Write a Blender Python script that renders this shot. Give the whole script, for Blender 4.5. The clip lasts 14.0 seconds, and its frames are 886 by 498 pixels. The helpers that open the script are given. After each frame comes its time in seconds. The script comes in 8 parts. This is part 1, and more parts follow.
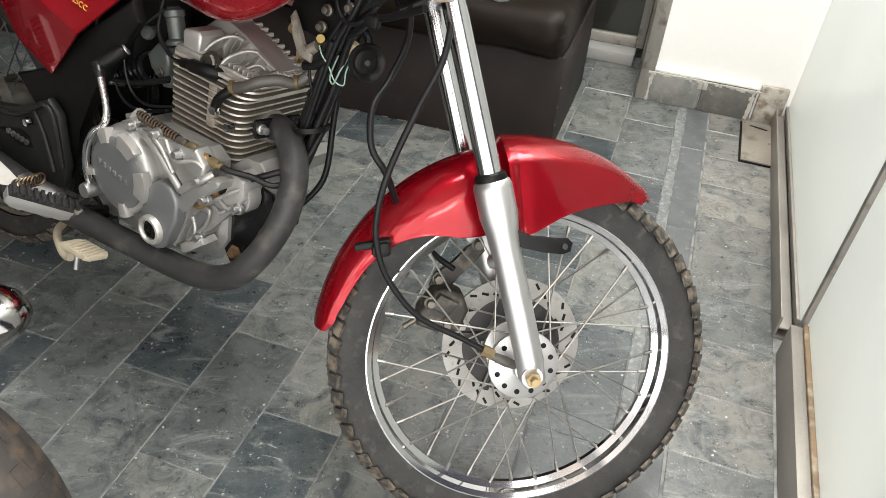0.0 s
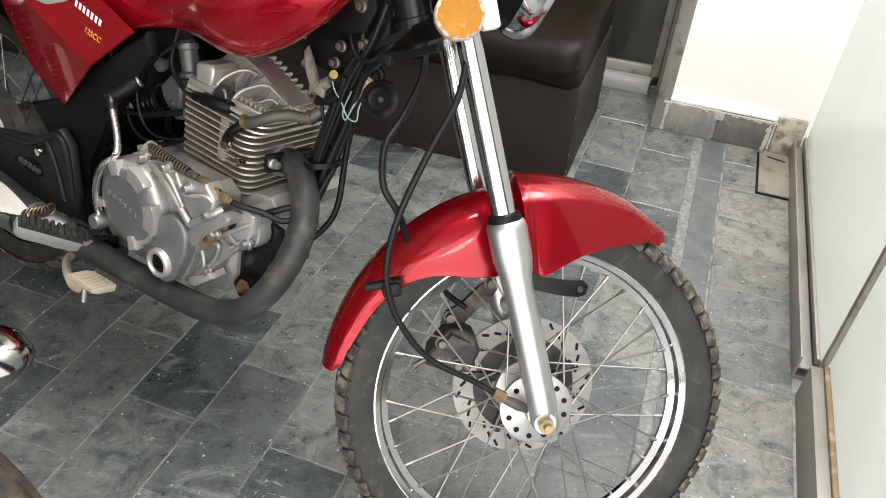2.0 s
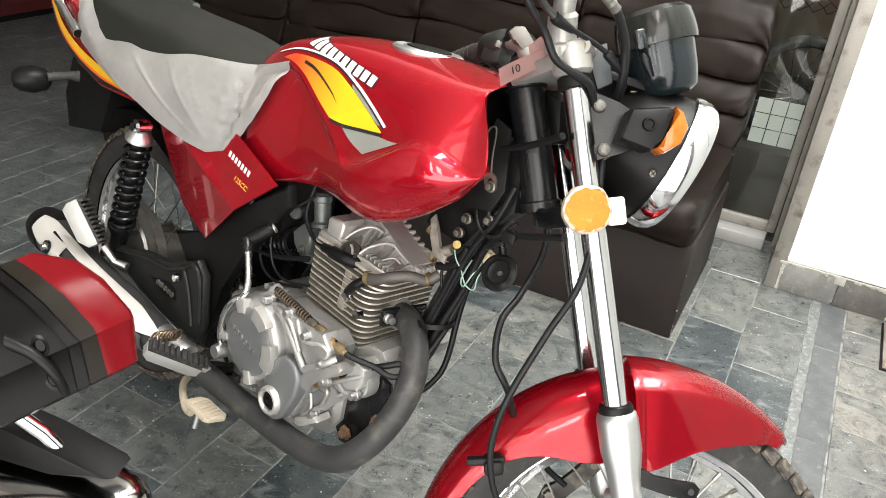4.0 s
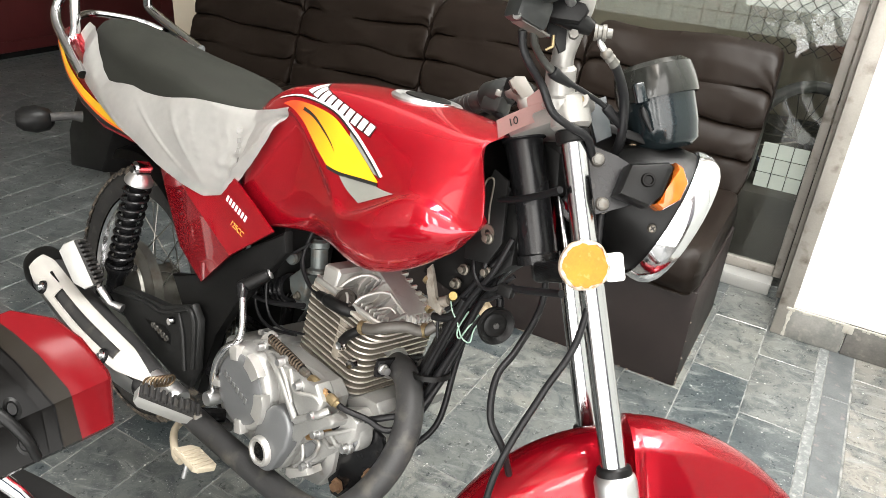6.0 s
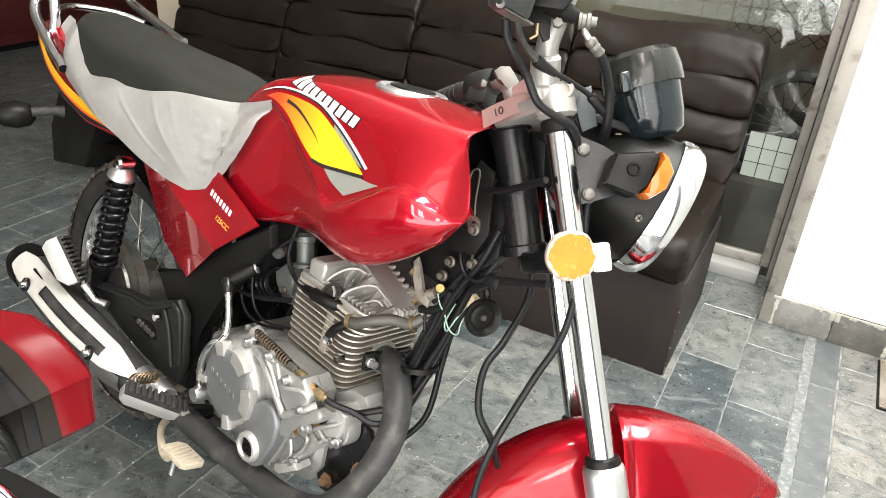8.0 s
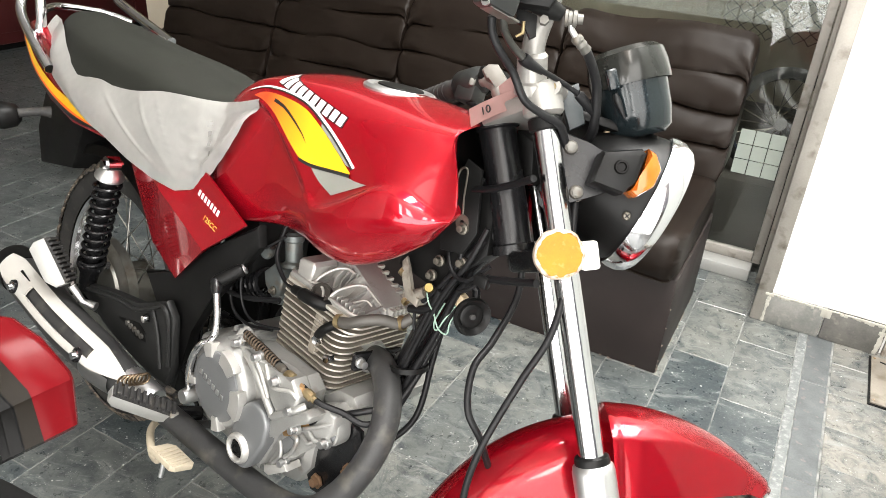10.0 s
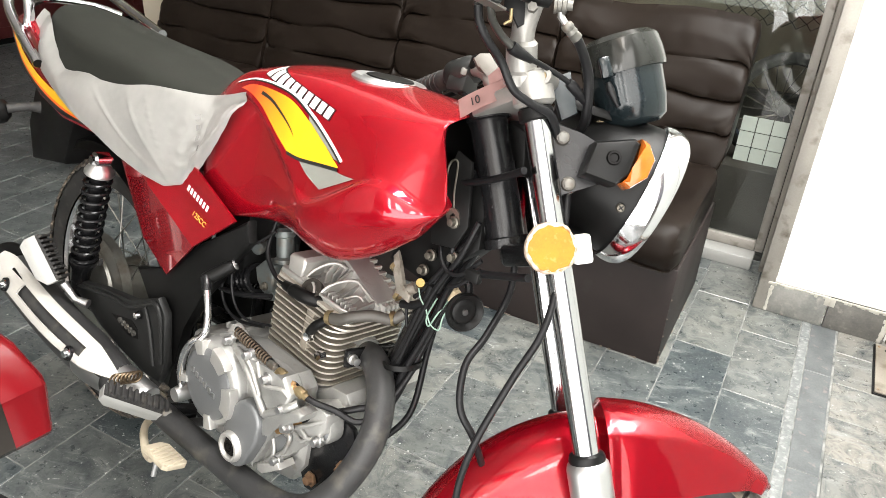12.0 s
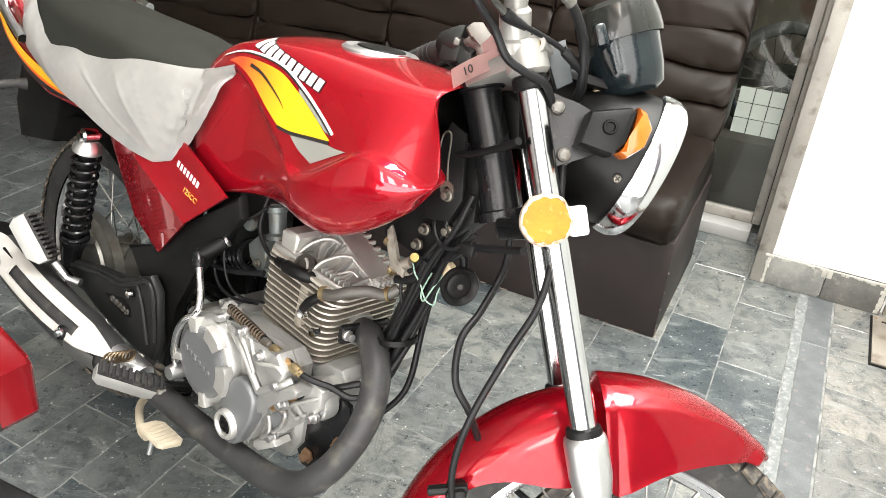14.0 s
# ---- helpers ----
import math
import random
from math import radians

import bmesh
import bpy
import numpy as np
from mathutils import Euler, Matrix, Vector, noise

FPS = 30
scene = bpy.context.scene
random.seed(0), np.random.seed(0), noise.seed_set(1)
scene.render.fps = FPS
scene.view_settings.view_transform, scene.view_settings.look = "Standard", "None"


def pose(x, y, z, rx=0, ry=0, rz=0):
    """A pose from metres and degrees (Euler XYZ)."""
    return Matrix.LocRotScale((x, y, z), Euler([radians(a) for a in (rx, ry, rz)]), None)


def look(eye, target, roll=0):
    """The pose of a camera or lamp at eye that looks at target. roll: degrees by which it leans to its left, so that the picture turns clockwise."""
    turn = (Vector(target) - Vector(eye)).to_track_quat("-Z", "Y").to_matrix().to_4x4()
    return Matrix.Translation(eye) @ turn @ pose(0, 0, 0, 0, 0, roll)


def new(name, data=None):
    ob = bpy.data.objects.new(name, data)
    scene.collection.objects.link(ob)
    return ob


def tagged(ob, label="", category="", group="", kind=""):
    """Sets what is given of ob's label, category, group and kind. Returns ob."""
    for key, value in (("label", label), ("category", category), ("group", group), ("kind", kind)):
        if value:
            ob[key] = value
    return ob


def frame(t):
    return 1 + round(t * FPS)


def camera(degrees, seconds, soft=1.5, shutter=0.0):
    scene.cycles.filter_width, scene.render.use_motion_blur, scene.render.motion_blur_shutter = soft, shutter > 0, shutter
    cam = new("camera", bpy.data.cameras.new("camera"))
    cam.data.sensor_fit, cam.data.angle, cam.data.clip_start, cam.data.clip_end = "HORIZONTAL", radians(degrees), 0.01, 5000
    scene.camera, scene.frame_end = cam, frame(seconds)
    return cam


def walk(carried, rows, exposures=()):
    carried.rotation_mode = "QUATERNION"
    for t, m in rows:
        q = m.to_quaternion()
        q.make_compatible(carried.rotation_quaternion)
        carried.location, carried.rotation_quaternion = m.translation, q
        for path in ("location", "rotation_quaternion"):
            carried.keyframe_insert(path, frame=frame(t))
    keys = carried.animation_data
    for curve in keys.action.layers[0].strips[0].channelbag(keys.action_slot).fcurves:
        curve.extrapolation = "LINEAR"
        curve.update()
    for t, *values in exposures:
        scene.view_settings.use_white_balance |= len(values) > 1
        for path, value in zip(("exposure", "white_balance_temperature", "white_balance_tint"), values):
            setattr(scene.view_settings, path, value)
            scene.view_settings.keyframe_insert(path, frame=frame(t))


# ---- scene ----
cam = camera(63.4, 14.0, 0.8)
PATH = [
    (0, (0.072, 0.196, 1.106), (0.054, 1.735, -0.171), 3.8),
    (0.5, (0.068, 0.209, 1.113), (0.024, 1.761, -0.148), 3.8),
    (1, (0.066, 0.218, 1.12), (-0.004, 1.786, -0.12), 3.7),
    (1.5, (0.068, 0.222, 1.121), (0.009, 1.796, -0.112), 3.8),
    (2, (0.069, 0.23, 1.114), (0.014, 1.801, -0.122), 3.7),
    (2.5, (0.069, 0.222, 1.126), (0.003, 1.805, -0.096), 3.5),
    (3, (0.05, 0.247, 1.16), (-0.141, 1.904, 0.056), 3.5),
    (3.5, (0.039, 0.265, 1.177), (-0.24, 1.942, 0.123), 3.4),
    (3.7, (0.03, 0.262, 1.189), (-0.293, 1.942, 0.153), 3.7),
    (5.8, (0.035, 0.294, 1.208), (-0.348, 2.027, 0.287), 4.2),
    (6, (0.037, 0.294, 1.209), (-0.341, 2.026, 0.283), 4.2),
    (6.5, (0.038, 0.297, 1.21), (-0.335, 2.027, 0.278), 4.2),
    (7, (0.038, 0.296, 1.208), (-0.321, 2.031, 0.281), 4.4),
    (7.5, (0.039, 0.298, 1.206), (-0.311, 2.031, 0.271), 4.4),
    (8, (0.041, 0.3, 1.205), (-0.307, 2.03, 0.264), 4.0),
    (10.5, (0.051, 0.309, 1.203), (-0.28, 2.041, 0.259), 3.9),
    (11, (0.055, 0.316, 1.2), (-0.28, 2.046, 0.253), 3.8),
    (11.5, (0.058, 0.328, 1.198), (-0.289, 2.051, 0.243), 3.6),
    (12, (0.061, 0.33, 1.2), (-0.279, 2.047, 0.232), 3.1),
    (12.5, (0.064, 0.339, 1.198), (-0.269, 2.054, 0.226), 2.8),
    (13, (0.064, 0.352, 1.194), (-0.273, 2.064, 0.217), 2.8),
    (13.5, (0.064, 0.348, 1.197), (-0.286, 2.066, 0.235), 2.4),
    (14, (0.063, 0.341, 1.19), (-0.26, 2.029, 0.166), 2.7),
]
walk(cam, [(t, look(eye, target, roll)) for t, eye, target, roll in PATH],
     [(0, -0.26), (1, -0.34), (1.5, -0.27), (2, -0.24), (2.5, -0.24), (3, -0.12), (3.5, 0.09), (6.5, 0.52), (12, 0.57), (12.5, 0.67), (13, 0.60), (14, 0.62)])

# ---- world and light ----
world = bpy.data.worlds.new("world")
scene.world = world
world.use_nodes = True
wn = world.node_tree.nodes
sky = wn.new("ShaderNodeTexSky")
sky.sky_type, sky.sun_disc = "NISHITA", False
sky.sun_elevation, sky.sun_rotation = radians(45), radians(185)
sky.air_density, sky.dust_density, sky.ozone_density = 0.6, 8.0, 0.4
wn["Background"].inputs["Strength"].default_value = 0.05
world.node_tree.links.new(sky.outputs[0], wn["Background"].inputs["Color"])

ROOM = pose(0, 0, 0, 0, 0, -16.3)          # the room's own axes: u along the back wall, v into the depth


def lamp(name, kind, m, energy, color=(1, 1, 1), size=1.0, size_y=1.0):
    d = bpy.data.lights.new(name, kind)
    d.energy, d.color = energy, color
    if kind == "AREA":
        d.shape, d.size, d.size_y = "RECTANGLE", size, size_y
    ob = new(name, d)
    ob.matrix_world = m
    return ob


sun = lamp("sun", "SUN", look((0, 0, 0), (-0.1, 1.0, -1.0)), 0.6, (1.0, 0.96, 0.9))
sun.data.angle = radians(12)
# daylight of the open sky over the court in front of the showroom, and through its front
lamp("court_sky", "AREA", ROOM @ pose(0.06, 1.40, 2.97, 0, -14, 0), 150, (1.0, 0.985, 0.955), 0.60, 2.2)
lamp("front_daylight", "AREA", ROOM @ pose(-0.30, -1.0, 1.35, 90, 0, -38), 7, (1.0, 0.985, 0.955), 1.3, 2.3)
# narrow lamps added in the unseen shop front for crisp highlights on the tank
for u_, z_, w_, h_ in ((-0.78, 1.15, 0.16, 0.55), (-0.34, 1.25, 0.22, 0.40), (0.12, 1.30, 0.14, 0.75)):
    lamp("street_glint", "AREA", ROOM @ pose(u_, -1.04, z_, 90, 0, 0), 42 * w_ * h_, (1.0, 0.985, 0.955), w_, h_)
# upright lamp added low in the shop front to brighten the mudguard's side
lamp("pavement_fill", "AREA", ROOM @ pose(-0.40, -1.045, 0.52, 90, 0, 0), 24, (1.0, 0.985, 0.965), 1.6, 0.92)
# lamp added behind the frosted panel and the backlit wall piece, brightening both
lamp("pane_daylight", "AREA", ROOM @ pose(0.60, 1.64, 1.34, 90, 0, 90), 34, (1.0, 0.99, 0.985), 1.66, 2.5)
# lamp added at an assumed open side of the front bay, out of view
lamp("side_daylight", "AREA", ROOM @ pose(0.40, -0.20, 1.30, 90, 0, 62), 40, (1.0, 0.985, 0.955), 1.2, 2.1)

# ---- mesh tools ----
def V(*a):
    return Vector(a)


def finish(bm, name, material, smooth=40):
    me = bpy.data.meshes.new(name)
    bmesh.ops.recalc_face_normals(bm, faces=bm.faces)
    bm.to_mesh(me)
    bm.free()
    if smooth:
        me.shade_smooth()
        me.set_sharp_from_angle(angle=radians(smooth))
    for m in (material if isinstance(material, (list, tuple)) else [material]):
        me.materials.append(m)
    return me


def part(name, bm, material, parent=None, label="", m=None, smooth=40):
    ob = new(name, finish(bm, name, material, smooth))
    if parent is not None:
        ob.parent = parent
    if m is not None:
        ob.matrix_basis = m
    if label:
        ob["label"] = label
    return ob


def thing(name, label, category, m=None, group="", kind=""):
    ob = new(name)
    ob.empty_display_size = 0.1
    if m is not None:
        ob.matrix_world = m
    return tagged(ob, label, category, group, kind)


def holder(name, parent, m=None):
    ob = new(name)
    ob.empty_display_size = 0.05
    ob.parent = parent
    if m is not None:
        ob.matrix_basis = m
    return ob


def box(bm, c, size, bevel=0.0, m=None, seg=2):
    r = bmesh.ops.create_cube(bm, size=1.0)
    vs = r["verts"]
    for v in vs:
        v.co = Vector((v.co.x * size[0], v.co.y * size[1], v.co.z * size[2]))
    if bevel:
        es = list({e for v in vs for e in v.link_edges})
        out = bmesh.ops.bevel(bm, geom=es, offset=bevel, segments=seg, profile=0.5, affect="EDGES")
        vs = list({v for f in out["faces"] for v in f.verts} | {v for v in vs if v.is_valid})
    t = (m or Matrix()) if c is None else Matrix.Translation(c) @ (m or Matrix())
    for v in vs:
        v.co = t @ v.co
    return bm


def B(c, size, bevel=0.0, m=None, seg=2):
    return box(bmesh.new(), c, size, bevel, m, seg)


def frame_along(d, up=Vector((0, 0, 1))):
    d = d.normalized()
    if abs(d.dot(up)) > 0.98:
        up = Vector((0, 1, 0)) if abs(d.y) < 0.9 else Vector((1, 0, 0))
    a = up.cross(d).normalized()
    return a, d.cross(a)


def spline(pts, n=8, closed=False):
    """Catmull-Rom through the points, n steps between each two."""
    P = [Vector(p) for p in pts]
    out, k = [], len(P)
    for i in range(k if closed else k - 1):
        if closed:
            p0, p1, p2, p3 = P[i - 1], P[i], P[(i + 1) % k], P[(i + 2) % k]
        else:
            p0, p1, p2, p3 = P[max(i - 1, 0)], P[i], P[i + 1], P[min(i + 2, k - 1)]
        for j in range(n):
            t = j / n
            out.append(0.5 * ((2 * p1) + (p2 - p0) * t + (2 * p0 - 5 * p1 + 4 * p2 - p3) * t * t + (3 * p1 - p0 - 3 * p2 + p3) * t ** 3))
    if not closed:
        out.append(P[-1].copy())
    return out


def tube(bm, pts, radius, seg=12, caps=True, flat=1.0):
    """A tube along a polyline; radius is a number or a list."""
    pts = [Vector(p) for p in pts]
    rad = radius if isinstance(radius, (list, tuple)) else [radius] * len(pts)
    rings, a = [], None
    for i, p in enumerate(pts):
        d = (pts[min(i + 1, len(pts) - 1)] - pts[max(i - 1, 0)]).normalized()
        if a is None:
            a, _ = frame_along(d)
        a = (a - d * a.dot(d)).normalized()
        b = d.cross(a)
        rings.append([bm.verts.new(p + (a * math.cos(q) + b * math.sin(q) * flat) * rad[i]) for q in [2 * math.pi * k / seg for k in range(seg)]])
    for r0, r1 in zip(rings, rings[1:]):
        for k in range(seg):
            bm.faces.new((r0[k], r0[(k + 1) % seg], r1[(k + 1) % seg], r1[k]))
    if caps:
        bm.faces.new(rings[0][::-1])
        bm.faces.new(rings[-1])
    return bm


def T(pts, radius, seg=12, caps=True, flat=1.0):
    return tube(bmesh.new(), pts, radius, seg, caps, flat)


def hose(pts, radius, n=8, seg=10):
    return tube(bmesh.new(), spline(pts, n), radius, seg)


def lathe(bm, profile, origin=(0, 0, 0), axis=(0, 1, 0), seg=48, closed=False, up=(0, 0, 1)):
    """Turns a profile of (radius, distance along the axis) round the axis."""
    o, d = Vector(origin), Vector(axis).normalized()
    a, b = frame_along(d, Vector(up))
    rings = []
    for r, h in profile:
        if r < 1e-6:
            rings.append([bm.verts.new(o + d * h)])
        else:
            rings.append([bm.verts.new(o + d * h + (a * math.cos(q) + b * math.sin(q)) * r) for q in [2 * math.pi * k / seg for k in range(seg)]])
    pairs = list(zip(rings, rings[1:]))
    if closed:
        pairs.append((rings[-1], rings[0]))
    for r0, r1 in pairs:
        for k in range(seg):
            j = (k + 1) % seg
            if len(r0) == 1 and len(r1) > 1:
                bm.faces.new((r0[0], r1[j], r1[k]))
            elif len(r1) == 1 and len(r0) > 1:
                bm.faces.new((r0[k], r0[j], r1[0]))
            elif len(r0) > 1:
                bm.faces.new((r0[k], r0[j], r1[j], r1[k]))
    return bm


def L(profile, origin=(0, 0, 0), axis=(0, 1, 0), seg=48, closed=False):
    return lathe(bmesh.new(), profile, origin, axis, seg, closed)


def skin(bm, rows, closed_u=False, closed_v=False):
    """Faces over a grid of points: rows of equal length."""
    g = [[bm.verts.new(p) for p in row] for row in rows]
    n, k = len(g), len(g[0])
    for i in range(n if closed_v else n - 1):
        for j in range(k if closed_u else k - 1):
            bm.faces.new((g[i][j], g[i][(j + 1) % k], g[(i + 1) % n][(j + 1) % k], g[(i + 1) % n][j]))
    return g


def prism(bm, outline, y0, y1, bevel=0.0, plane="xz", seg=2):
    """A flat outline given thickness along the third axis."""
    def P(p, h):
        return {"xz": (p[0], h, p[1]), "xy": (p[0], p[1], h), "yz": (h, p[0], p[1])}[plane]
    a = [bm.verts.new(P(p, y0)) for p in outline]
    b = [bm.verts.new(P(p, y1)) for p in outline]
    fs = [bm.faces.new(a), bm.faces.new(b[::-1])]
    n = len(a)
    for i in range(n):
        fs.append(bm.faces.new((a[i], b[i], b[(i + 1) % n], a[(i + 1) % n])))
    if bevel:
        es = [e for f in fs[:2] for e in f.edges]
        bmesh.ops.bevel(bm, geom=list(set(es)), offset=bevel, segments=seg, profile=0.5, affect="EDGES")
    return bm


def PR(outline, y0, y1, bevel=0.0, plane="xz", seg=2):
    return prism(bmesh.new(), outline, y0, y1, bevel, plane, seg)


def rounded(bm, levels=2):
    """The cage with its faces subdivided and smoothed; edges with a crease weight stay sharp."""
    me = bpy.data.meshes.new("cage")
    bmesh.ops.recalc_face_normals(bm, faces=bm.faces)
    bm.to_mesh(me)
    bm.free()
    ob = new("cage", me)
    sub = ob.modifiers.new("round", "SUBSURF")
    sub.levels = levels
    out = bmesh.new()
    out.from_mesh(bpy.data.meshes.new_from_object(ob.evaluated_get(bpy.context.evaluated_depsgraph_get())))
    bpy.data.objects.remove(ob)
    return out


def sharpen(bm, pairs, weight):
    """Gives the edges between pairs of vertices a crease weight."""
    lay_ = bm.edges.layers.float.get("crease_edge") or bm.edges.layers.float.new("crease_edge")
    for a, b in pairs:
        e = bm.edges.get((a, b))
        if e:
            e[lay_] = weight


def arc(cx, cz, r, a0, a1, n=12):
    return [(cx + r * math.cos(radians(a0 + (a1 - a0) * i / n)), cz + r * math.sin(radians(a0 + (a1 - a0) * i / n))) for i in range(n + 1)]


def lerp_table(table, x):
    """Linear reading of rows (x, values...) at x."""
    for a, b in zip(table, table[1:]):
        if a[0] <= x <= b[0]:
            t = (x - a[0]) / (b[0] - a[0])
            return [p + (q - p) * t for p, q in zip(a[1:], b[1:])]
    return list(table[0][1:] if x < table[0][0] else table[-1][1:])


# ---- materials ----
def material(name, col, rough=0.5, metal=0.0, var=0.12, scale=12.0, fine=180.0, bump=0.0, rvar=0.1, coat=0.0, col2=None, dirt=None, dirt_at=0.62, stretch=(1, 1, 1), spec=0.5):
    """A principled surface with variation at two scales, optional second colour and dirt, and fine relief."""
    m = bpy.data.materials.new(name)
    m.use_nodes = True
    nt = m.node_tree
    N, K = nt.nodes, nt.links
    p = N["Principled BSDF"]
    co = N.new("ShaderNodeTexCoord")
    mp = N.new("ShaderNodeMapping")
    mp.inputs["Scale"].default_value = stretch
    K.new(co.outputs["Object"], mp.inputs["Vector"])
    big, small = N.new("ShaderNodeTexNoise"), N.new("ShaderNodeTexNoise")
    for n, s, d in ((big, scale, 5), (small, fine, 3)):
        n.inputs["Scale"].default_value, n.inputs["Detail"].default_value = s, d
        K.new(mp.outputs[0], n.inputs["Vector"])
    add = N.new("ShaderNodeMath")
    add.operation = "MULTIPLY_ADD"
    K.new(small.outputs["Fac"], add.inputs[0])
    add.inputs[1].default_value = 0.35
    K.new(big.outputs["Fac"], add.inputs[2])
    ramp = N.new("ShaderNodeMapRange")
    ramp.inputs["From Min"].default_value, ramp.inputs["From Max"].default_value = 0.42, 0.95
    K.new(add.outputs[0], ramp.inputs["Value"])
    mix = N.new("ShaderNodeMix")
    mix.data_type = "RGBA"
    lo = [c * (1 - var) for c in col]
    hi = list(col2) if col2 else [min(1, c * (1 + var)) for c in col]
    mix.inputs["A"].default_value, mix.inputs["B"].default_value = (*lo, 1), (*hi, 1)
    K.new(ramp.outputs[0], mix.inputs["Factor"])
    out = mix.outputs["Result"]
    if dirt:
        dn = N.new("ShaderNodeTexNoise")
        dn.inputs["Scale"].default_value, dn.inputs["Detail"].default_value = scale * 2.3, 8
        K.new(mp.outputs[0], dn.inputs["Vector"])
        dr = N.new("ShaderNodeMapRange")
        dr.inputs["From Min"].default_value, dr.inputs["From Max"].default_value = dirt_at - 0.1, dirt_at + 0.12
        K.new(dn.outputs["Fac"], dr.inputs["Value"])
        dm = N.new("ShaderNodeMix")
        dm.data_type = "RGBA"
        dm.inputs["B"].default_value = (*dirt, 1)
        K.new(dr.outputs[0], dm.inputs["Factor"])
        K.new(out, dm.inputs["A"])
        out = dm.outputs["Result"]
    K.new(out, p.inputs["Base Color"])
    rr = N.new("ShaderNodeMapRange")
    rr.inputs["To Min"].default_value, rr.inputs["To Max"].default_value = max(0.02, rough - rvar * rough), min(1, rough + rvar)
    K.new(big.outputs["Fac"], rr.inputs["Value"])
    K.new(rr.outputs[0], p.inputs["Roughness"])
    p.inputs["Metallic"].default_value = metal
    p.inputs["Specular IOR Level"].default_value = spec
    p.inputs["Coat Weight"].default_value = coat
    p.inputs["Coat Roughness"].default_value = 0.03
    if bump:
        b = N.new("ShaderNodeBump")
        b.inputs["Strength"].default_value, b.inputs["Distance"].default_value = bump, 0.002
        K.new(add.outputs[0], b.inputs["Height"])
        K.new(b.outputs[0], p.inputs["Normal"])
    return m


RED = material("red_metallic_gloss_paint", (0.38, 0.0040, 0.0135), 0.23, 0.62, 0.06, 3, 900, 0.0, 0.05, coat=1.0, spec=0.1)
CHROME = material("chrome", (0.62, 0.62, 0.63), 0.07, 1.0, 0.05, 6, 200, 0.0, 0.06)
SATINCHROME = material("satin_fork_chrome", (0.52, 0.52, 0.525), 0.13, 1.0, 0.05, 6, 200, 0.0, 0.06)
STEEL = material("brushed_aluminium", (0.50, 0.50, 0.495), 0.40, 1.0, 0.06, 8, 300, 0.03, 0.08)
CAST = material("cast_aluminium", (0.37, 0.368, 0.352), 0.43, 0.70, 0.12, 14, 400, 0.15, 0.1, dirt=(0.19, 0.155, 0.115), dirt_at=0.70)
# dusty fin faces; the shade between the fins is put into the colour too
DUSTSHADE = material("dusty_shaded_fin_face", (0.25, 0.222, 0.182), 0.6, 0.4, 0.2, 18, 200, 0.1)
FINS = material("finned_aluminium", (0.60, 0.565, 0.50), 0.42, 0.8, 0.15, 18, 300, 0.1, 0.1, dirt=(0.25, 0.19, 0.12), dirt_at=0.68)
COVER = material("engine_cover_silver", (0.17, 0.175, 0.178), 0.42, 0.5, 0.08, 10, 500, 0.05, 0.1)
BLACK = material("black_plastic", (0.0055, 0.0055, 0.0054), 0.36, 0.0, 0.3, 20, 500, 0.05, 0.15, spec=0.14)
BLACKPAINT = material("black_frame_paint", (0.006, 0.006, 0.0065), 0.2, 0.0, 0.3, 15, 300, 0.0, 0.15, dirt=(0.035, 0.03, 0.024), dirt_at=0.74, spec=0.3)
MATTBLACK = material("matt_black_steel", (0.026, 0.026, 0.026), 0.5, 0.0, 0.3, 12, 300, 0.08, 0.1, dirt=(0.075, 0.07, 0.06), dirt_at=0.64, spec=0.35)
RUBBER = material("rubber", (0.017, 0.0165, 0.016), 0.72, 0.0, 0.3, 30, 300, 0.15, 0.1, dirt=(0.042, 0.038, 0.032), dirt_at=0.60)
HOSE = material("cable_rubber", (0.0055, 0.0055, 0.006), 0.42, 0.0, 0.2, 20, 300, 0.05, spec=0.22)
SEATCLOTH = material("seat_vinyl", (0.013, 0.0138, 0.0108), 0.75, 0.0, 0.15, 8, 900, 0.2, spec=0.25)
ORANGE = material("orange_reflector", (0.28, 0.118, 0.006), 0.5, 0.0, 0.18, 40, 400, 0.1, dirt=(0.36, 0.22, 0.08), dirt_at=0.68, spec=0.25)
BRASS = material("zinc_plated_brass", (0.30, 0.235, 0.13), 0.42, 0.9, 0.25, 40, 300, 0.05)
BRONZE = material("tarnished_spring", (0.17, 0.125, 0.08), 0.4, 0.9, 0.2, 40, 300)
GLOSSBLACK = material("gloss_black_plastic", (0.0045, 0.0042, 0.0040), 0.14, 0.0, 0.2, 10, 300, 0.0, 0.1, spec=0.08)
WHITEPL = material("white_plastic", (0.75, 0.74, 0.71), 0.35, 0.0, 0.06, 12, 300)
SHEETING = material("milky_plastic_film", (0.43, 0.425, 0.405), 0.28, 0.0, 0.14, 9, 55, 0.22, 0.2)
LEATHER = material("dark_brown_leatherette", (0.0105, 0.0074, 0.0056), 0.37, 0.0, 0.2, 6, 420, 0.10, 0.15, spec=0.11)
LEATHERBASE = material("sofa_base_leatherette", (0.021, 0.0155, 0.0145), 0.5, 0.0, 0.25, 7, 500, 0.15, 0.1, dirt=(0.03, 0.027, 0.025), dirt_at=0.74, spec=0.3)
WALLPAINT = material("white_wall_paint", (0.87, 0.86, 0.835), 0.5, 0.0, 0.03, 2.5, 80, 0.05, 0.1)
CREAM = material("bright_chromed_sheet", (0.88, 0.855, 0.80), 0.24, 0.6, 0.04, 5, 200, 0.0, 0.06)
YELLOW = material("yellow_decal", (0.70, 0.40, 0.01), 0.3, 0.0, 0.05, 8, 200, coat=0.6)
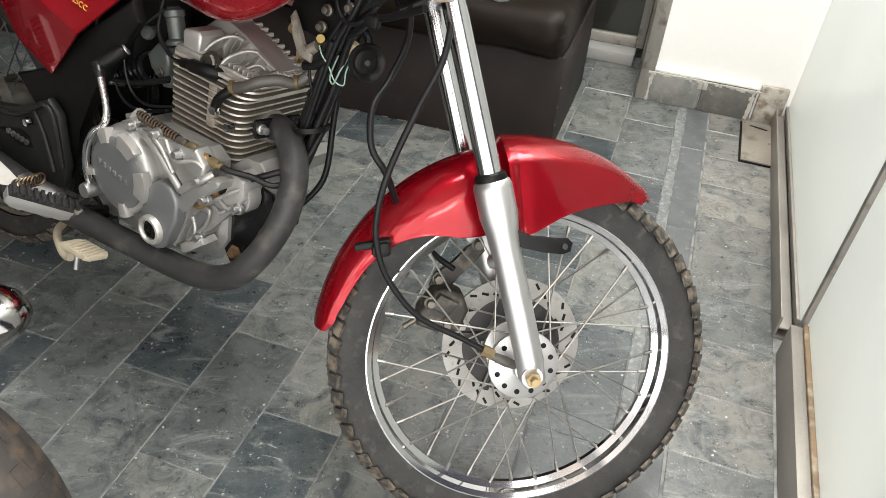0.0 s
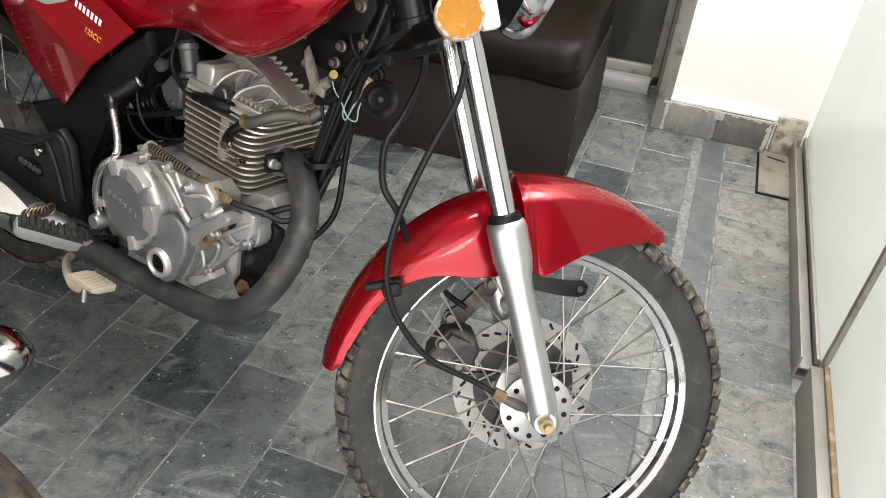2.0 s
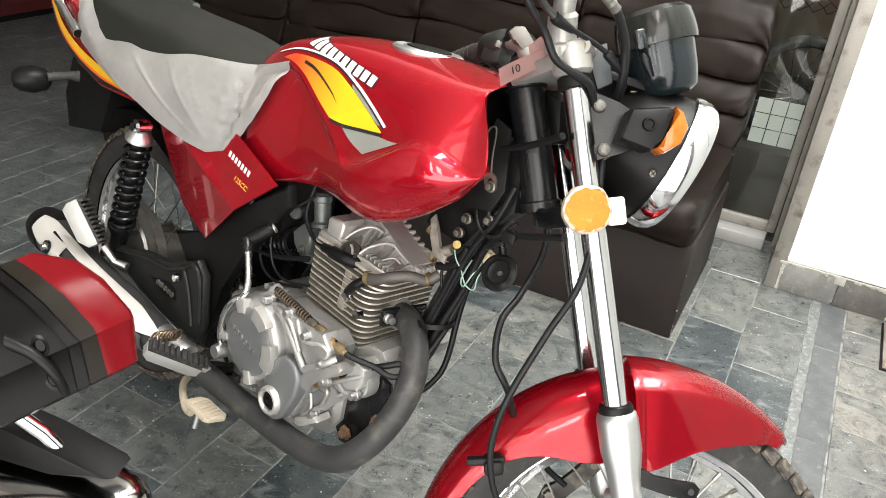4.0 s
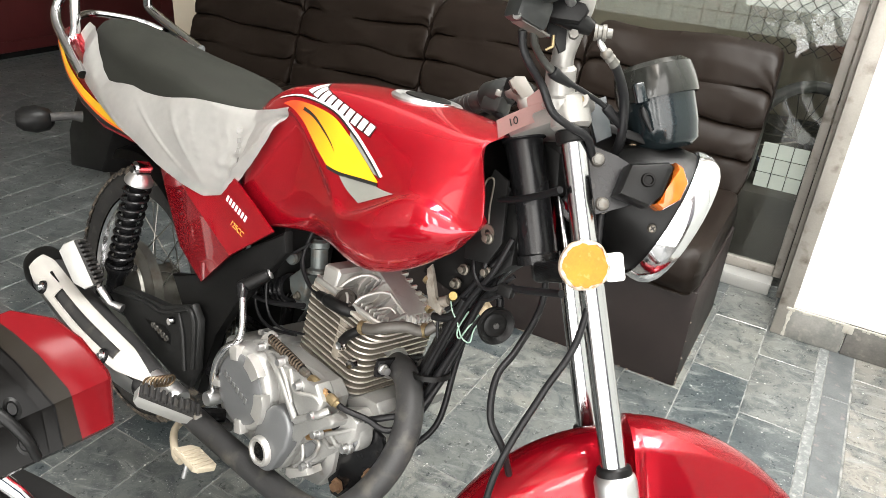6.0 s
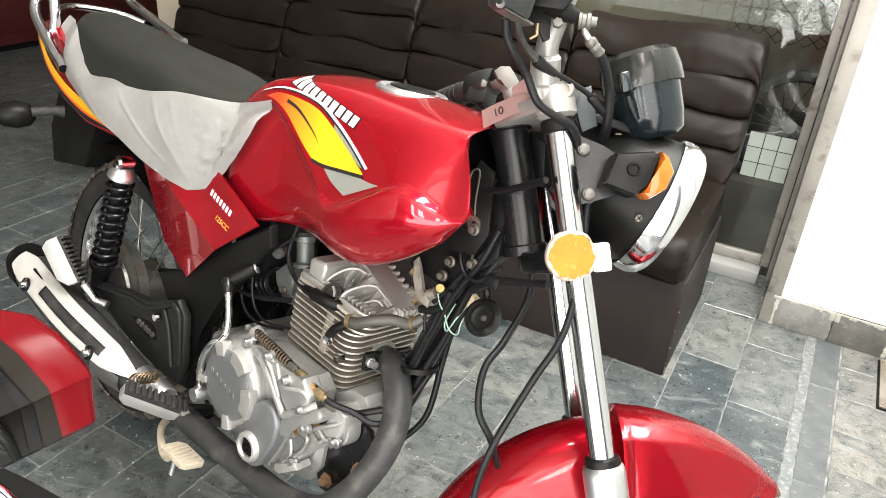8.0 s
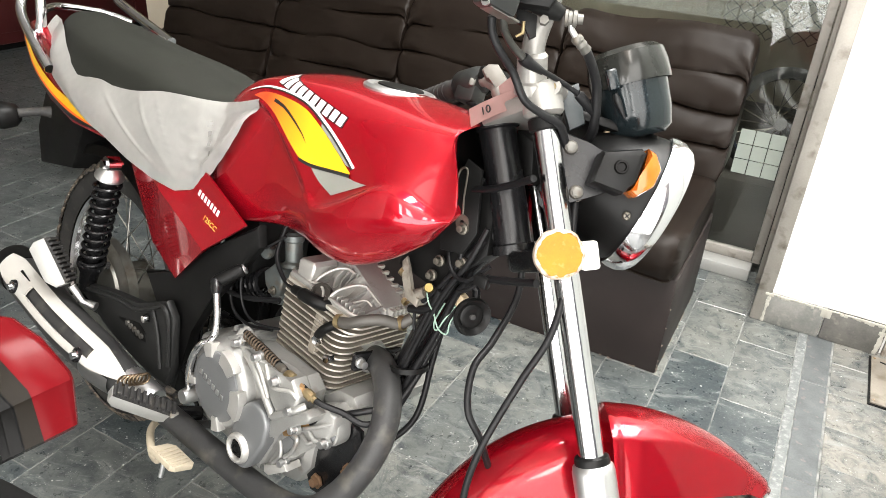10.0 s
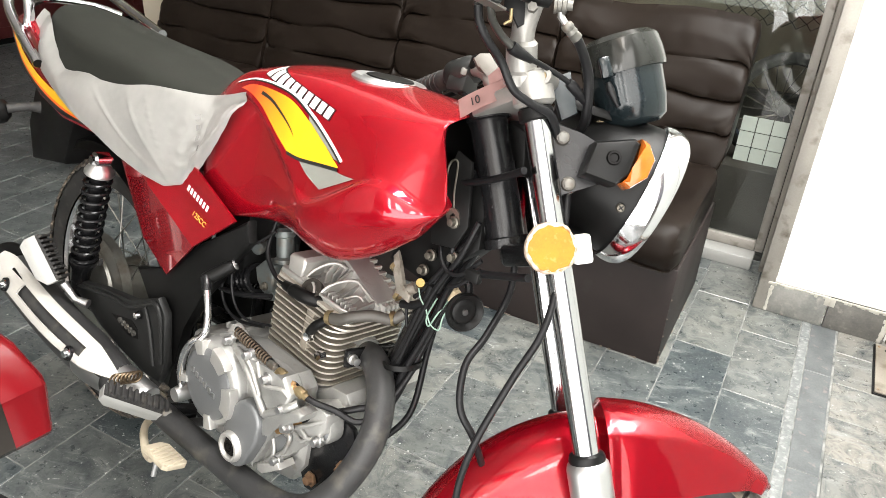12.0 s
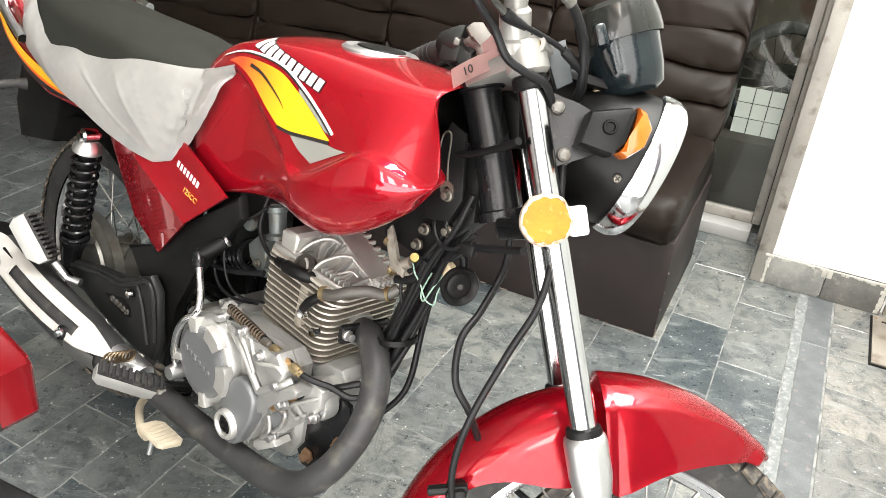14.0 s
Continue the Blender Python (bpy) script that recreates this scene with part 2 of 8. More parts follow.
ORANGEDEC = material("orange_decal", (0.72, 0.10, 0.012), 0.3, 0.0, 0.05, 8, 200, coat=0.6)
GREYDEC = material("grey_decal", (0.185, 0.188, 0.168), 0.35, 0.0, 0.05, 8, 200, coat=0.6)
WHITEDEC = material("white_decal", (0.72, 0.72, 0.70), 0.3, 0.0, 0.05, 8, 200, coat=0.5)
BLACKDEC = material("black_decal", (0.012, 0.012, 0.012), 0.3, 0.0, 0.05, 8, 200, coat=0.5)
PINK = material("pink_tape", (0.34, 0.20, 0.185), 0.6, 0.0, 0.08, 12, 200, 0.05)
GREYPL = material("grey_smoked_plastic", (0.007, 0.0105, 0.0120), 0.13, 0.0, 0.15, 12, 300, 0.0, 0.1, spec=0.35)
SMOKYHOOD = material("smoky_hood_plastic", (0.012, 0.0125, 0.011), 0.12, 0.0, 0.2, 14, 300, 0.0, 0.1, spec=0.35)
BEIGEPL = material("beige_rubber_pad", (0.38, 0.33, 0.245), 0.65, 0.0, 0.15, 20, 200, 0.1)
CREAMPL = material("cream_connector", (0.50, 0.40, 0.26), 0.5, 0.0, 0.15, 20, 200)
MINT = material("pale_green_wire", (0.20, 0.30, 0.24), 0.5, 0.0, 0.05, 20, 200)
SMOKE = material("smoky_brown_lens", (0.010, 0.0082, 0.0064), 0.20, 0.0, 0.08, 6, 200, spec=0.07)
REDLENS = material("red_lamp_lens", (0.085, 0.0034, 0.005), 0.14, 0.0, 0.06, 5, 200, coat=0.0, spec=0.07)
GREYRIM = material("grey_painted_rim", (0.20, 0.23, 0.26), 0.35, 0.3, 0.1, 8, 200)
DUSTYRUBBER = material("dusty_brown_rubber", (0.024, 0.020, 0.017), 0.7, 0.0, 0.3, 16, 200, 0.2, 0.1, dirt=(0.07, 0.05, 0.034), dirt_at=0.58)
SPOKE = material("dull_spoke_steel", (0.30, 0.29, 0.27), 0.36, 1.0, 0.15, 20, 200)
DISC = material("brake_disc_steel", (0.30, 0.295, 0.28), 0.5, 0.9, 0.12, 30, 300, 0.03, 0.1, dirt=(0.16, 0.13, 0.10), dirt_at=0.7)
SILVERPAINT = material("silver_cast_paint", (0.27, 0.262, 0.245), 0.36, 0.5, 0.08, 20, 300, 0.04)
# near-black, painting in the shade between fins and in the plug well
GAPSHADE = material("gap_shade_dark", (0.025, 0.021, 0.017), 0.6, 0.2, 0.2, 20, 200)


def gradient_material(name, x0, x1, c0, c1):
    """A decal whose colour runs from c0 to c1 along the bike."""
    g = bpy.data.materials.new(name)
    g.use_nodes = True
    N, K = g.node_tree.nodes, g.node_tree.links
    co, sx = N.new("ShaderNodeTexCoord"), N.new("ShaderNodeSeparateXYZ")
    K.new(co.outputs["Object"], sx.inputs[0])
    r = N.new("ShaderNodeMapRange")
    r.inputs["From Min"].default_value, r.inputs["From Max"].default_value = x0, x1
    K.new(sx.outputs["X"], r.inputs["Value"])
    x = N.new("ShaderNodeMix")
    x.data_type = "RGBA"
    x.inputs["A"].default_value, x.inputs["B"].default_value = (*c0, 1), (*c1, 1)
    K.new(r.outputs[0], x.inputs["Factor"])
    p = N["Principled BSDF"]
    K.new(x.outputs["Result"], p.inputs["Base Color"])
    p.inputs["Roughness"].default_value, p.inputs["Coat Weight"].default_value = 0.3, 0.6
    return g


SUNSET = gradient_material("orange_to_yellow_decal", -0.73, -0.60, (0.58, 0.045, 0.012), (0.66, 0.375, 0.010))

# ---- structure of the room ----
FLOORBASE = material("pale_cement_joints", (0.25, 0.25, 0.24), 0.9, 0.0, 0.2, 10, 200, 0.2, dirt=(0.10, 0.105, 0.10), dirt_at=0.53)
CONCRETE = material("street_concrete", (0.28, 0.27, 0.25), 0.9, 0.0, 0.2, 3, 60, 0.3)
CEILPAINT = material("ceiling_paint", (0.72, 0.71, 0.69), 0.8, 0.0, 0.04, 3, 80, 0.05)
ALU = material("anodised_frame", (0.33, 0.31, 0.28), 0.45, 0.4, 0.15, 9, 260, 0.1, 0.1, dirt=(0.12, 0.10, 0.08), dirt_at=0.66)
TRACK = material("dusty_channel_aluminium", (0.30, 0.28, 0.25), 0.5, 0.5, 0.2, 7, 260, 0.1, 0.1)
SILL = material("pale_sill", (0.33, 0.33, 0.315), 0.4, 0.1, 0.08, 6, 200, 0.05)
STONE = material("grey_slate_skirting", (0.20, 0.205, 0.195), 0.5, 0.0, 0.25, 16, 150, 0.15, 0.15, col2=(0.30, 0.29, 0.27), dirt=(0.36, 0.34, 0.3), dirt_at=0.66)
STAINED = material("damp_stained_plaster", (0.33, 0.29, 0.23), 0.75, 0.0, 0.3, 16, 90, 0.35, 0.1, col2=(0.58, 0.55, 0.49), dirt=(0.17, 0.13, 0.09), dirt_at=0.56)
# the office's dimness is put into this dark brown; cabinet and mat share it
DIMBROWN = material("dimmed_dark_brown", (0.060, 0.053, 0.046), 0.8, 0.0, 0.1, 3, 80)
BEIGE = material("beige_wall_paint", (0.52, 0.46, 0.36), 0.7, 0.0, 0.05, 3, 80)
DARKSTONE = material("dark_slate_skirting", (0.10, 0.10, 0.092), 0.5, 0.0, 0.25, 16, 150, 0.15, 0.15, col2=(0.18, 0.17, 0.155), dirt=(0.3, 0.28, 0.25), dirt_at=0.68)
PANEL = material("white_frosted_glass", (0.87, 0.89, 0.85), 0.16, 0.0, 0.03, 1.5, 60, 0.0, 0.08)
_n, _k = PANEL.node_tree.nodes, PANEL.node_tree.links
_t, _m = _n.new("ShaderNodeBsdfTranslucent"), _n.new("ShaderNodeMixShader")
_t.inputs["Color"].default_value = (0.86, 0.875, 0.85, 1)
_m.inputs[0].default_value = 0.5
_k.new(_n["Principled BSDF"].outputs[0], _m.inputs[1])
_k.new(_t.outputs[0], _m.inputs[2])
_k.new(_m.outputs[0], _n["Material Output"].inputs["Surface"])
BROWN = material("brown_skirting_edge", (0.19, 0.13, 0.075), 0.6, 0.0, 0.3, 14, 200, 0.2, dirt=(0.36, 0.31, 0.23), dirt_at=0.6)


def slab(name, u0, u1, v0, v1, z0, z1, mat_, bevel=0.0, parent=None, label="", category="", kind="structure"):
    ob = part(name, B(((u0 + u1) / 2, (v0 + v1) / 2, (z0 + z1) / 2), (u1 - u0, v1 - v0, z1 - z0), bevel), mat_, parent, m=ROOM if parent is None else None)
    if parent is None:
        tagged(ob, label, category, kind=kind)
    return ob


slab("ground", -400, 400, -400, 400, -0.5, -0.12, CONCRETE, label="bare concrete ground outside the shop", category="ground")
floor = slab("floor", -7.6, 2.0, -1.25, 5.2, -0.12, -0.0014, FLOORBASE, label="grey slate tile floor with pale joints", category="floor")
slab("wall_east", 0.428, 0.62, 0.80, 2.495, -0.004, 0.062, WALLPAINT, label="low white sill wall under the frosted panes", category="wall")
slab("wall_east_head", 0.428, 0.62, 0.80, 2.495, 2.60, 3.0, WALLPAINT, label="white wall over the frosted panes", category="wall")
wall_back = slab("wall_back", -0.005, 0.62, 2.495, 2.86, -0.004, 3.0, WALLPAINT, label="white painted wall with a slate skirting", category="wall")
slab("wall_office", -7.6, 2.0, 5.2, 5.35, -0.004, 3.0, BEIGE, label="beige painted far wall", category="wall")
slab("wall_west", -7.75, -7.6, -1.25, 5.2, -0.004, 3.0, BEIGE, label="beige painted side wall", category="wall")
slab("wall_side", 0.62, 2.0, 2.86, 3.0, -0.004, 3.0, DIMBROWN, label="office wall coloured dark for the dim room", category="wall")
slab("wall_above_door", -2.75, -0.005, 2.70, 2.86, 2.2, 3.0, WALLPAINT, label="white wall above the glass doors", category="wall")
slab("wall_pier", -2.9, -2.75, 2.70, 2.86, -0.004, 3.0, BEIGE, label="beige pier beside the glass doors", category="wall")
# unseen front walls and ceilings, added to set where daylight enters
slab("wall_south_pier", 0.38, 0.62, -1.25, -1.05, -0.12, 3.0, WALLPAINT, label="white pier of the shop front", category="wall")
slab("wall_south_lintel", -1.9, 0.38, -1.25, -1.05, 2.65, 3.0, WALLPAINT, label="white lintel over the shop front", category="wall")
slab("wall_south_side", -7.6, -1.9, -1.25, -1.05, -0.12, 3.0, WALLPAINT, label="unseen white wall beside the shop front", category="wall")
slab("wall_east_lintel", 0.428, 0.62, -1.05, 0.80, 2.45, 3.0, WALLPAINT, label="unseen white lintel over the assumed open side", category="wall")
slab("ceiling", -7.75, -0.88, -1.25, 5.35, 3.0, 3.12, CEILPAINT, label="unseen white ceiling of the showroom, cut back to let light in", category="ceiling")
slab("ceiling_office", -0.88, 2.0, 2.68, 5.35, 3.0, 3.12, CEILPAINT, label="plain white ceiling of the office", category="ceiling")

# skirting of the back wall, each stone a piece
skirting = thing("skirting", "grey slate skirting with a chipped cement edge", "skirting", ROOM, kind="structure")
for u0, u1, h in ((-0.018, 0.148, 0.104), (0.152, 0.315, 0.100)):
    part("stone", B(((u0 + u1) / 2, 2.484, h / 2), (u1 - u0, 0.02, h), 0.003), STONE if u0 < 0 else DARKSTONE, skirting)
CEMENT = material("smeared_cement", (0.62, 0.60, 0.54), 0.85, 0.0, 0.25, 25, 120, 0.4, 0.1, col2=(0.40, 0.38, 0.33))
crumb = random.Random(12)
for k in range(30):      # smeared cement along the tops and ends of the stones
    u = -0.016 + 0.335 * k / 29
    h = crumb.uniform(0.004, 0.015) if k not in (14, 15) else 0.03
    part("cement_smear", B((u, 2.4755, 0.1035 - h / 2), (crumb.uniform(0.010, 0.018), 0.005, h), 0.002), CEMENT, skirting)
for k in range(9):
    z = 0.008 + 0.011 * k
    part("cement_smear", B((0.308 - crumb.uniform(0, 0.006), 2.4755, z), (crumb.uniform(0.006, 0.018), 0.005, 0.014), 0.002), CEMENT, skirting)
    part("cement_smear", B((-0.012 + crumb.uniform(0, 0.003), 2.4755, z), (crumb.uniform(0.004, 0.012), 0.005, 0.014), 0.002), CEMENT, skirting)
part("cement_edge", B((0.15, 2.486, 0.109), (0.335, 0.014, 0.012), 0.004), WALLPAINT, skirting, "rough plaster ridge")
part("plaster_patch", B((0.365, 2.486, 0.06), (0.085, 0.016, 0.125), 0.006), STAINED, skirting, "cracked plaster patch")

# door jamb of weathered metal, glass door behind the sofa
jamb = thing("door_frame", "weathered grey metal door frame", "door frame", ROOM, kind="structure")
part("jamb", B((-0.027, 2.60, 1.1), (0.044, 0.25, 2.2), 0.004), ALU, jamb)
part("jamb_lip", B((-0.057, 2.735, 1.1), (0.016, 0.03, 2.2), 0.003), ALU, jamb)
part("sill", B((-1.42, 2.745, 0.022), (2.66, 0.07, 0.044), 0.004), SILL, jamb, "pale worn sill")

# white glossy panel on a metal channel along the right wall
track = thing("panel_channel", "dusty metal channel along the wall foot", "channel", ROOM, kind="structure")
part("web", B((0.3865, 1.985, 0.031), (0.005, 1.01, 0.062), 0.001), TRACK, track)
part("bed", B((0.403, 1.985, 0.004), (0.03, 1.01, 0.007), 0.0), TRACK, track)
part("lip", B((0.418, 1.985, 0.058), (0.010, 1.01, 0.018), 0.002), TRACK, track)
part("rib", B((0.402, 1.985, 0.031), (0.028, 1.01, 0.005), 0.001), TRACK, track)
panel = slab("wall_panel", 0.4205, 0.4265, 1.455, 2.490, 0.066, 2.6, PANEL, 0.001, label="white frosted glass panel standing on a metal channel", category="panel")
# wall piece made translucent so the lamp behind it brightens it
slab("backlit_wall", 0.4235, 0.4275, 0.805, 1.4365, 0.099, 2.6, PANEL, 0.001, label="white wall piece made as a backlit pane over a stained skirting", category="panel")
slab("panel_strip", 0.4135, 0.4255, 1.437, 1.4535, 0.066, 2.6, ALU, 0.002, label="grey metal strip along the panel edge", category="trim")
base = thing("baseboard", "dark stained skirting with a brown worn top edge", "baseboard", ROOM, kind="structure")
part("board", B((0.409, 1.116, 0.045), (0.034, 0.628, 0.09), 0.002), TRACK, base)
part("top_edge", B((0.4205, 1.116, 0.0945), (0.013, 0.628, 0.009), 0.003), BROWN, base, "worn brown edge")
# loose floor plate by the corner
PLATE = material("dusty_plate_metal", (0.235, 0.21, 0.175), 0.55, 0.2, 0.2, 9, 200, 0.06, dirt=(0.14, 0.115, 0.085), dirt_at=0.62)
plate = thing("floor_plate", "thin dusty metal cover plate screwed to the floor", "plate", ROOM)
part("dark_rim", B((0.341, 2.33, 0.002), (0.096, 0.256, 0.004), 0.001), BLACK, plate, "dark rim under the plate")
part("cover", B((0.342, 2.33, 0.006), (0.088, 0.246, 0.006), 0.002), PLATE, plate)
part("slot", B((0.347, 2.42, 0.0095), (0.055, 0.006, 0.002), 0.0005, Matrix.Rotation(radians(-14), 4, "Z")), BLACK, plate, "dark slot")
for u, v in ((0.306, 2.44), (0.306, 2.22), (0.378, 2.33)):
    part("screw", L([(0, 0.012), (0.003, 0.0115), (0.0045, 0.009)], (u, v, 0), (0, 0, 1), 10), BROWN, plate)

# ---- the red motorcycle ----
from mathutils.bvhtree import BVHTree

# own axes: x forward from the front contact point, y to its left, z up; it leans on its side stand
BIKE = Matrix.Translation((0.1504, 0.8567, 0.0005)) @ Matrix.Rotation(radians(-29.08), 4, "Z") @ Matrix.Rotation(radians(-13.57), 4, "X")
RAKE = radians(26.5)
AX = Vector((-math.sin(RAKE), 0, math.cos(RAKE)))
FWD = Vector((math.cos(RAKE), 0, math.sin(RAKE)))
HUB = Vector((0, 0, 0.298))
PIVOT = HUB - 0.05 * FWD
STEER = Matrix.Translation(PIVOT) @ Matrix.Rotation(radians(38.47), 4, AX) @ Matrix.Translation(-PIVOT)
YC = 0.0                                     # middle of the fork
WY = 0.008                                   # middle plane of the front wheel

bike = thing("motorcycle", "red motorcycle leaning on its side stand, handlebar turned", "motorcycle", BIKE)


def leg_point(y, d, off=0.0):
    """A point d metres up the fork leg at y."""
    return Vector((0, y, 0.298)) + AX * d + FWD * off


TYRE = material("dusty_tyre_side", (0.017, 0.0175, 0.0175), 0.6, 0.0, 0.25, 22, 260, 0.15, 0.1, col2=(0.034, 0.033, 0.031), dirt=(0.06, 0.057, 0.052), dirt_at=0.66, spec=0.25)
TREAD = material("dusty_tread", (0.020, 0.018, 0.016), 0.75, 0.0, 0.3, 30, 260, 0.2, 0.1, dirt=(0.12, 0.098, 0.072), dirt_at=0.52)


DULL_HUB = material("dull_hub_aluminium", (0.12, 0.115, 0.10), 0.5, 0.6, 0.2, 20, 300, 0.08, dirt=(0.08, 0.065, 0.05), dirt_at=0.6)


def wheel(name, centre, m, width, r_out, disc=True, front=True):
    w = holder(name, bike, m)
    cx, cy, cz = centre
    rr = 0.239
    prof = []
    for i in range(25):
        a = math.pi * (i / 24) - math.pi / 2
        e = abs(math.sin(a)) ** 1.0
        y = math.sin(a) * width * (0.66 + 0.34 * max(0.0, math.cos(a)) ** 0.5)
        r = rr - 0.004 + (r_out - rr + 0.004) * (math.cos(a) ** 0.55 if math.cos(a) > 0 else 0)
        prof.append((r, y))
    part("tyre", L(prof, centre, (0, 1, 0), 96), TYRE, w, "black tyre with dusty sidewall")
    # tread blocks along both shoulders and the crown
    bm = bmesh.new()
    n = 64
    for i in range(n):
        for k, (yy, rad, sz) in enumerate(((-0.029, r_out - 0.0105, (0.021, 0.020, 0.0050)), (-0.010, r_out - 0.0042, (0.0225, 0.017, 0.0065)), (0.010, r_out - 0.0042, (0.0225, 0.017, 0.0065)), (0.029, r_out - 0.0105, (0.021, 0.020, 0.0050)))):
            a = 2 * math.pi * (i + (0.5 if k in (1, 3) else 0.0)) / n
            tilt = math.copysign(0.85, yy) if k in (0, 3) else 0
            mm = Matrix.Translation(centre) @ Matrix.Rotation(-a, 4, "Y") @ Matrix.Translation((0, yy * width / 0.0375, rad)) @ Matrix.Rotation(-tilt, 4, "X") @ Matrix.Rotation(0.25 if k % 2 else -0.25, 4, "Z")
            box(bm, None, sz, 0.0, mm)
    part("tread", bm, TREAD, w, "knobbed tread blocks", smooth=0)["kind"] = "stuff"
    hw = 0.024
    part("rim", L([(rr, -hw), (rr, -hw + 0.004), (rr - 0.008, -hw + 0.006), (rr - 0.010, -hw + 0.012), (rr - 0.02, -0.004), (rr - 0.02, 0.004), (rr - 0.010, hw - 0.012), (rr - 0.008, hw - 0.006), (rr, hw - 0.004), (rr, hw), (rr - 0.006, hw + 0.001), (rr - 0.013, hw - 0.004), (rr - 0.0155, hw - 0.014), (rr - 0.024, 0.004), (rr - 0.024, -0.004), (rr - 0.0155, -hw + 0.014), (rr - 0.013, -hw + 0.004), (rr - 0.006, -hw - 0.001)], centre, (0, 1, 0), 96, True), CHROME, w, "chrome rim")
    if front:
        hub_r, fl = 0.046, 0.034
        part("hub", L([(0.0, -0.062), (0.017, -0.062), (0.019, -0.05), (0.03, -0.046), (0.046, -0.045), (0.053, -0.043), (0.053, -0.036), (0.046, -0.034), (0.026, -0.026), (0.022, 0.0), (0.026, 0.026), (0.046, 0.03), (0.048, 0.036), (0.02, 0.05), (0.0, 0.05)], centre, (0, 1, 0), 48), STEEL, w, "polished aluminium hub")
    else:
        hub_r, fl = 0.066, 0.04
        part("hub", L([(0.0, -0.075), (0.02, -0.075), (0.03, -0.06), (0.066, -0.055), (0.074, -0.05), (0.074, -0.04), (0.066, -0.036), (0.066, 0.036), (0.07, 0.045), (0.03, 0.055), (0.0, 0.055)], centre, (0, 1, 0), 48), DULL_HUB, w, "dull aluminium drum hub")
    # laced spokes
    for i in range(36):
        side = -1 if i % 2 else 1
        cross = 1 if (i // 2) % 2 else -1
        a = 2 * math.pi * i / 36 + 0.05
        ah = a + cross * 1.05
        p0 = Vector((cx + hub_r * math.cos(ah), cy + side * fl, cz + hub_r * math.sin(ah)))
        p1 = Vector((cx + (rr - 0.022) * math.cos(a), cy + side * 0.004, cz + (rr - 0.022) * math.sin(a)))
        d = (p1 - p0)
        part("spoke", T([p0, p0 + d * 0.93, p0 + d * 0.935, p1], [0.0015, 0.0015, 0.0029, 0.0029], 6), SPOKE, w)
    if front:
        for i in range(12):
            a = 2 * math.pi * i / 12
            part("hub_hole", L([(0.0, -0.0455), (0.0042, -0.0455), (0.0042, -0.044)], (cx + 0.042 * math.cos(a), cy - 0.0005, cz + 0.042 * math.sin(a)), (0, 1, 0), 10), BLACK, w)
        # brake disc with slots on the far side
        bm = bmesh.new()
        lathe(bm, [(0.080, 0.046), (0.112, 0.046), (0.112, 0.05), (0.080, 0.05)], centre, (0, 1, 0), 72, True)
        part("brake_disc", bm, DISC, w, "slotted steel brake disc")
        for i in range(36):
            a = 2 * math.pi * i / 36
            r = 0.088 + 0.008 * (i % 3)
            mm = Matrix.Translation(centre) @ Matrix.Rotation(-a, 4, "Y") @ Matrix.Translation((r, 0.0455, 0)) @ Matrix.Rotation(0.7, 4, "Y")
            part("disc_slot", box(bmesh.new(), None, (0.004, 0.002, 0.011), 0.0, mm), BLACK, w)
        part("disc_carrier", L([(0.050, 0.044), (0.074, 0.045), (0.082, 0.0465), (0.082, 0.0495), (0.074, 0.049), (0.050, 0.049)], centre, (0, 1, 0), 60, True), MATTBLACK, w, "dark disc carrier")
        for i in range(5):
            a = 2 * math.pi * i / 5 + 0.3
            part("disc_arm", T([(cx + 0.03 * math.cos(a), cy + 0.045, cz + 0.03 * math.sin(a)), (cx + 0.085 * math.cos(a + 0.35), cy + 0.047, cz + 0.085 * math.sin(a + 0.35))], 0.009, 8), MATTBLACK, w)
    return w


front_wheel = wheel("front_wheel", (0, WY, 0.298), STEER, 0.0375, 0.292)

# fork legs
for y in (YC - 0.099, YC + 0.104):
    fl_ = holder("fork_leg", bike, STEER)
    part("slider", T([leg_point(y, 0.002, -0.004), leg_point(y, 0.010, -0.003), leg_point(y, 0.034), leg_point(y, 0.06), leg_point(y, 0.19), leg_point(y, 0.225), leg_point(y, 0.245), leg_point(y, 0.285), leg_point(y, 0.292), leg_point(y, 0.296)], [0.014, 0.018, 0.0200, 0.0198, 0.0200, 0.0225, 0.026, 0.0262, 0.0245, 0.02], 28), STEEL, fl_, "brushed aluminium fork slider")
    part("dust_seal", T([leg_point(y, 0.293), leg_point(y, 0.298), leg_point(y, 0.303), leg_point(y, 0.305)], [0.0215, 0.0220, 0.0205, 0.0165], 24), BLACK, fl_, "black rubber dust seal")
    part("tube", T([leg_point(y, 0.30), leg_point(y, 0.745)], 0.0158, 28), SATINCHROME, fl_, "chrome fork tube")
    bm = bmesh.new()
    box(bm, leg_point(y, 0.017) + V(0.0, 0.0, 0), (0.034, 0.03, 0.040), 0.008, Matrix.Rotation(-RAKE, 4, "Y"))
    part("axle_lug", bm, STEEL, fl_)
part("axle_nut", L([(0.0, 0.0), (0.0105, 0.0), (0.011, -0.004), (0.011, -0.012), (0.006, -0.012), (0.006, -0.02), (0.0, -0.02)], leg_point(YC - 0.116, 0.016, -0.004), (0, 1, 0), 6), BRASS, front_wheel, "brass-coloured axle nut")
part("axle_washer", L([(0.0, 0.0), (0.015, 0.0), (0.015, -0.003), (0.0, -0.003)], leg_point(YC - 0.1145, 0.016, -0.004), (0, 1, 0), 24), STEEL, front_wheel)
part("axle", T([(0, YC - 0.10, 0.298), (0, YC + 0.10, 0.298)], 0.007, 12), STEEL, front_wheel)

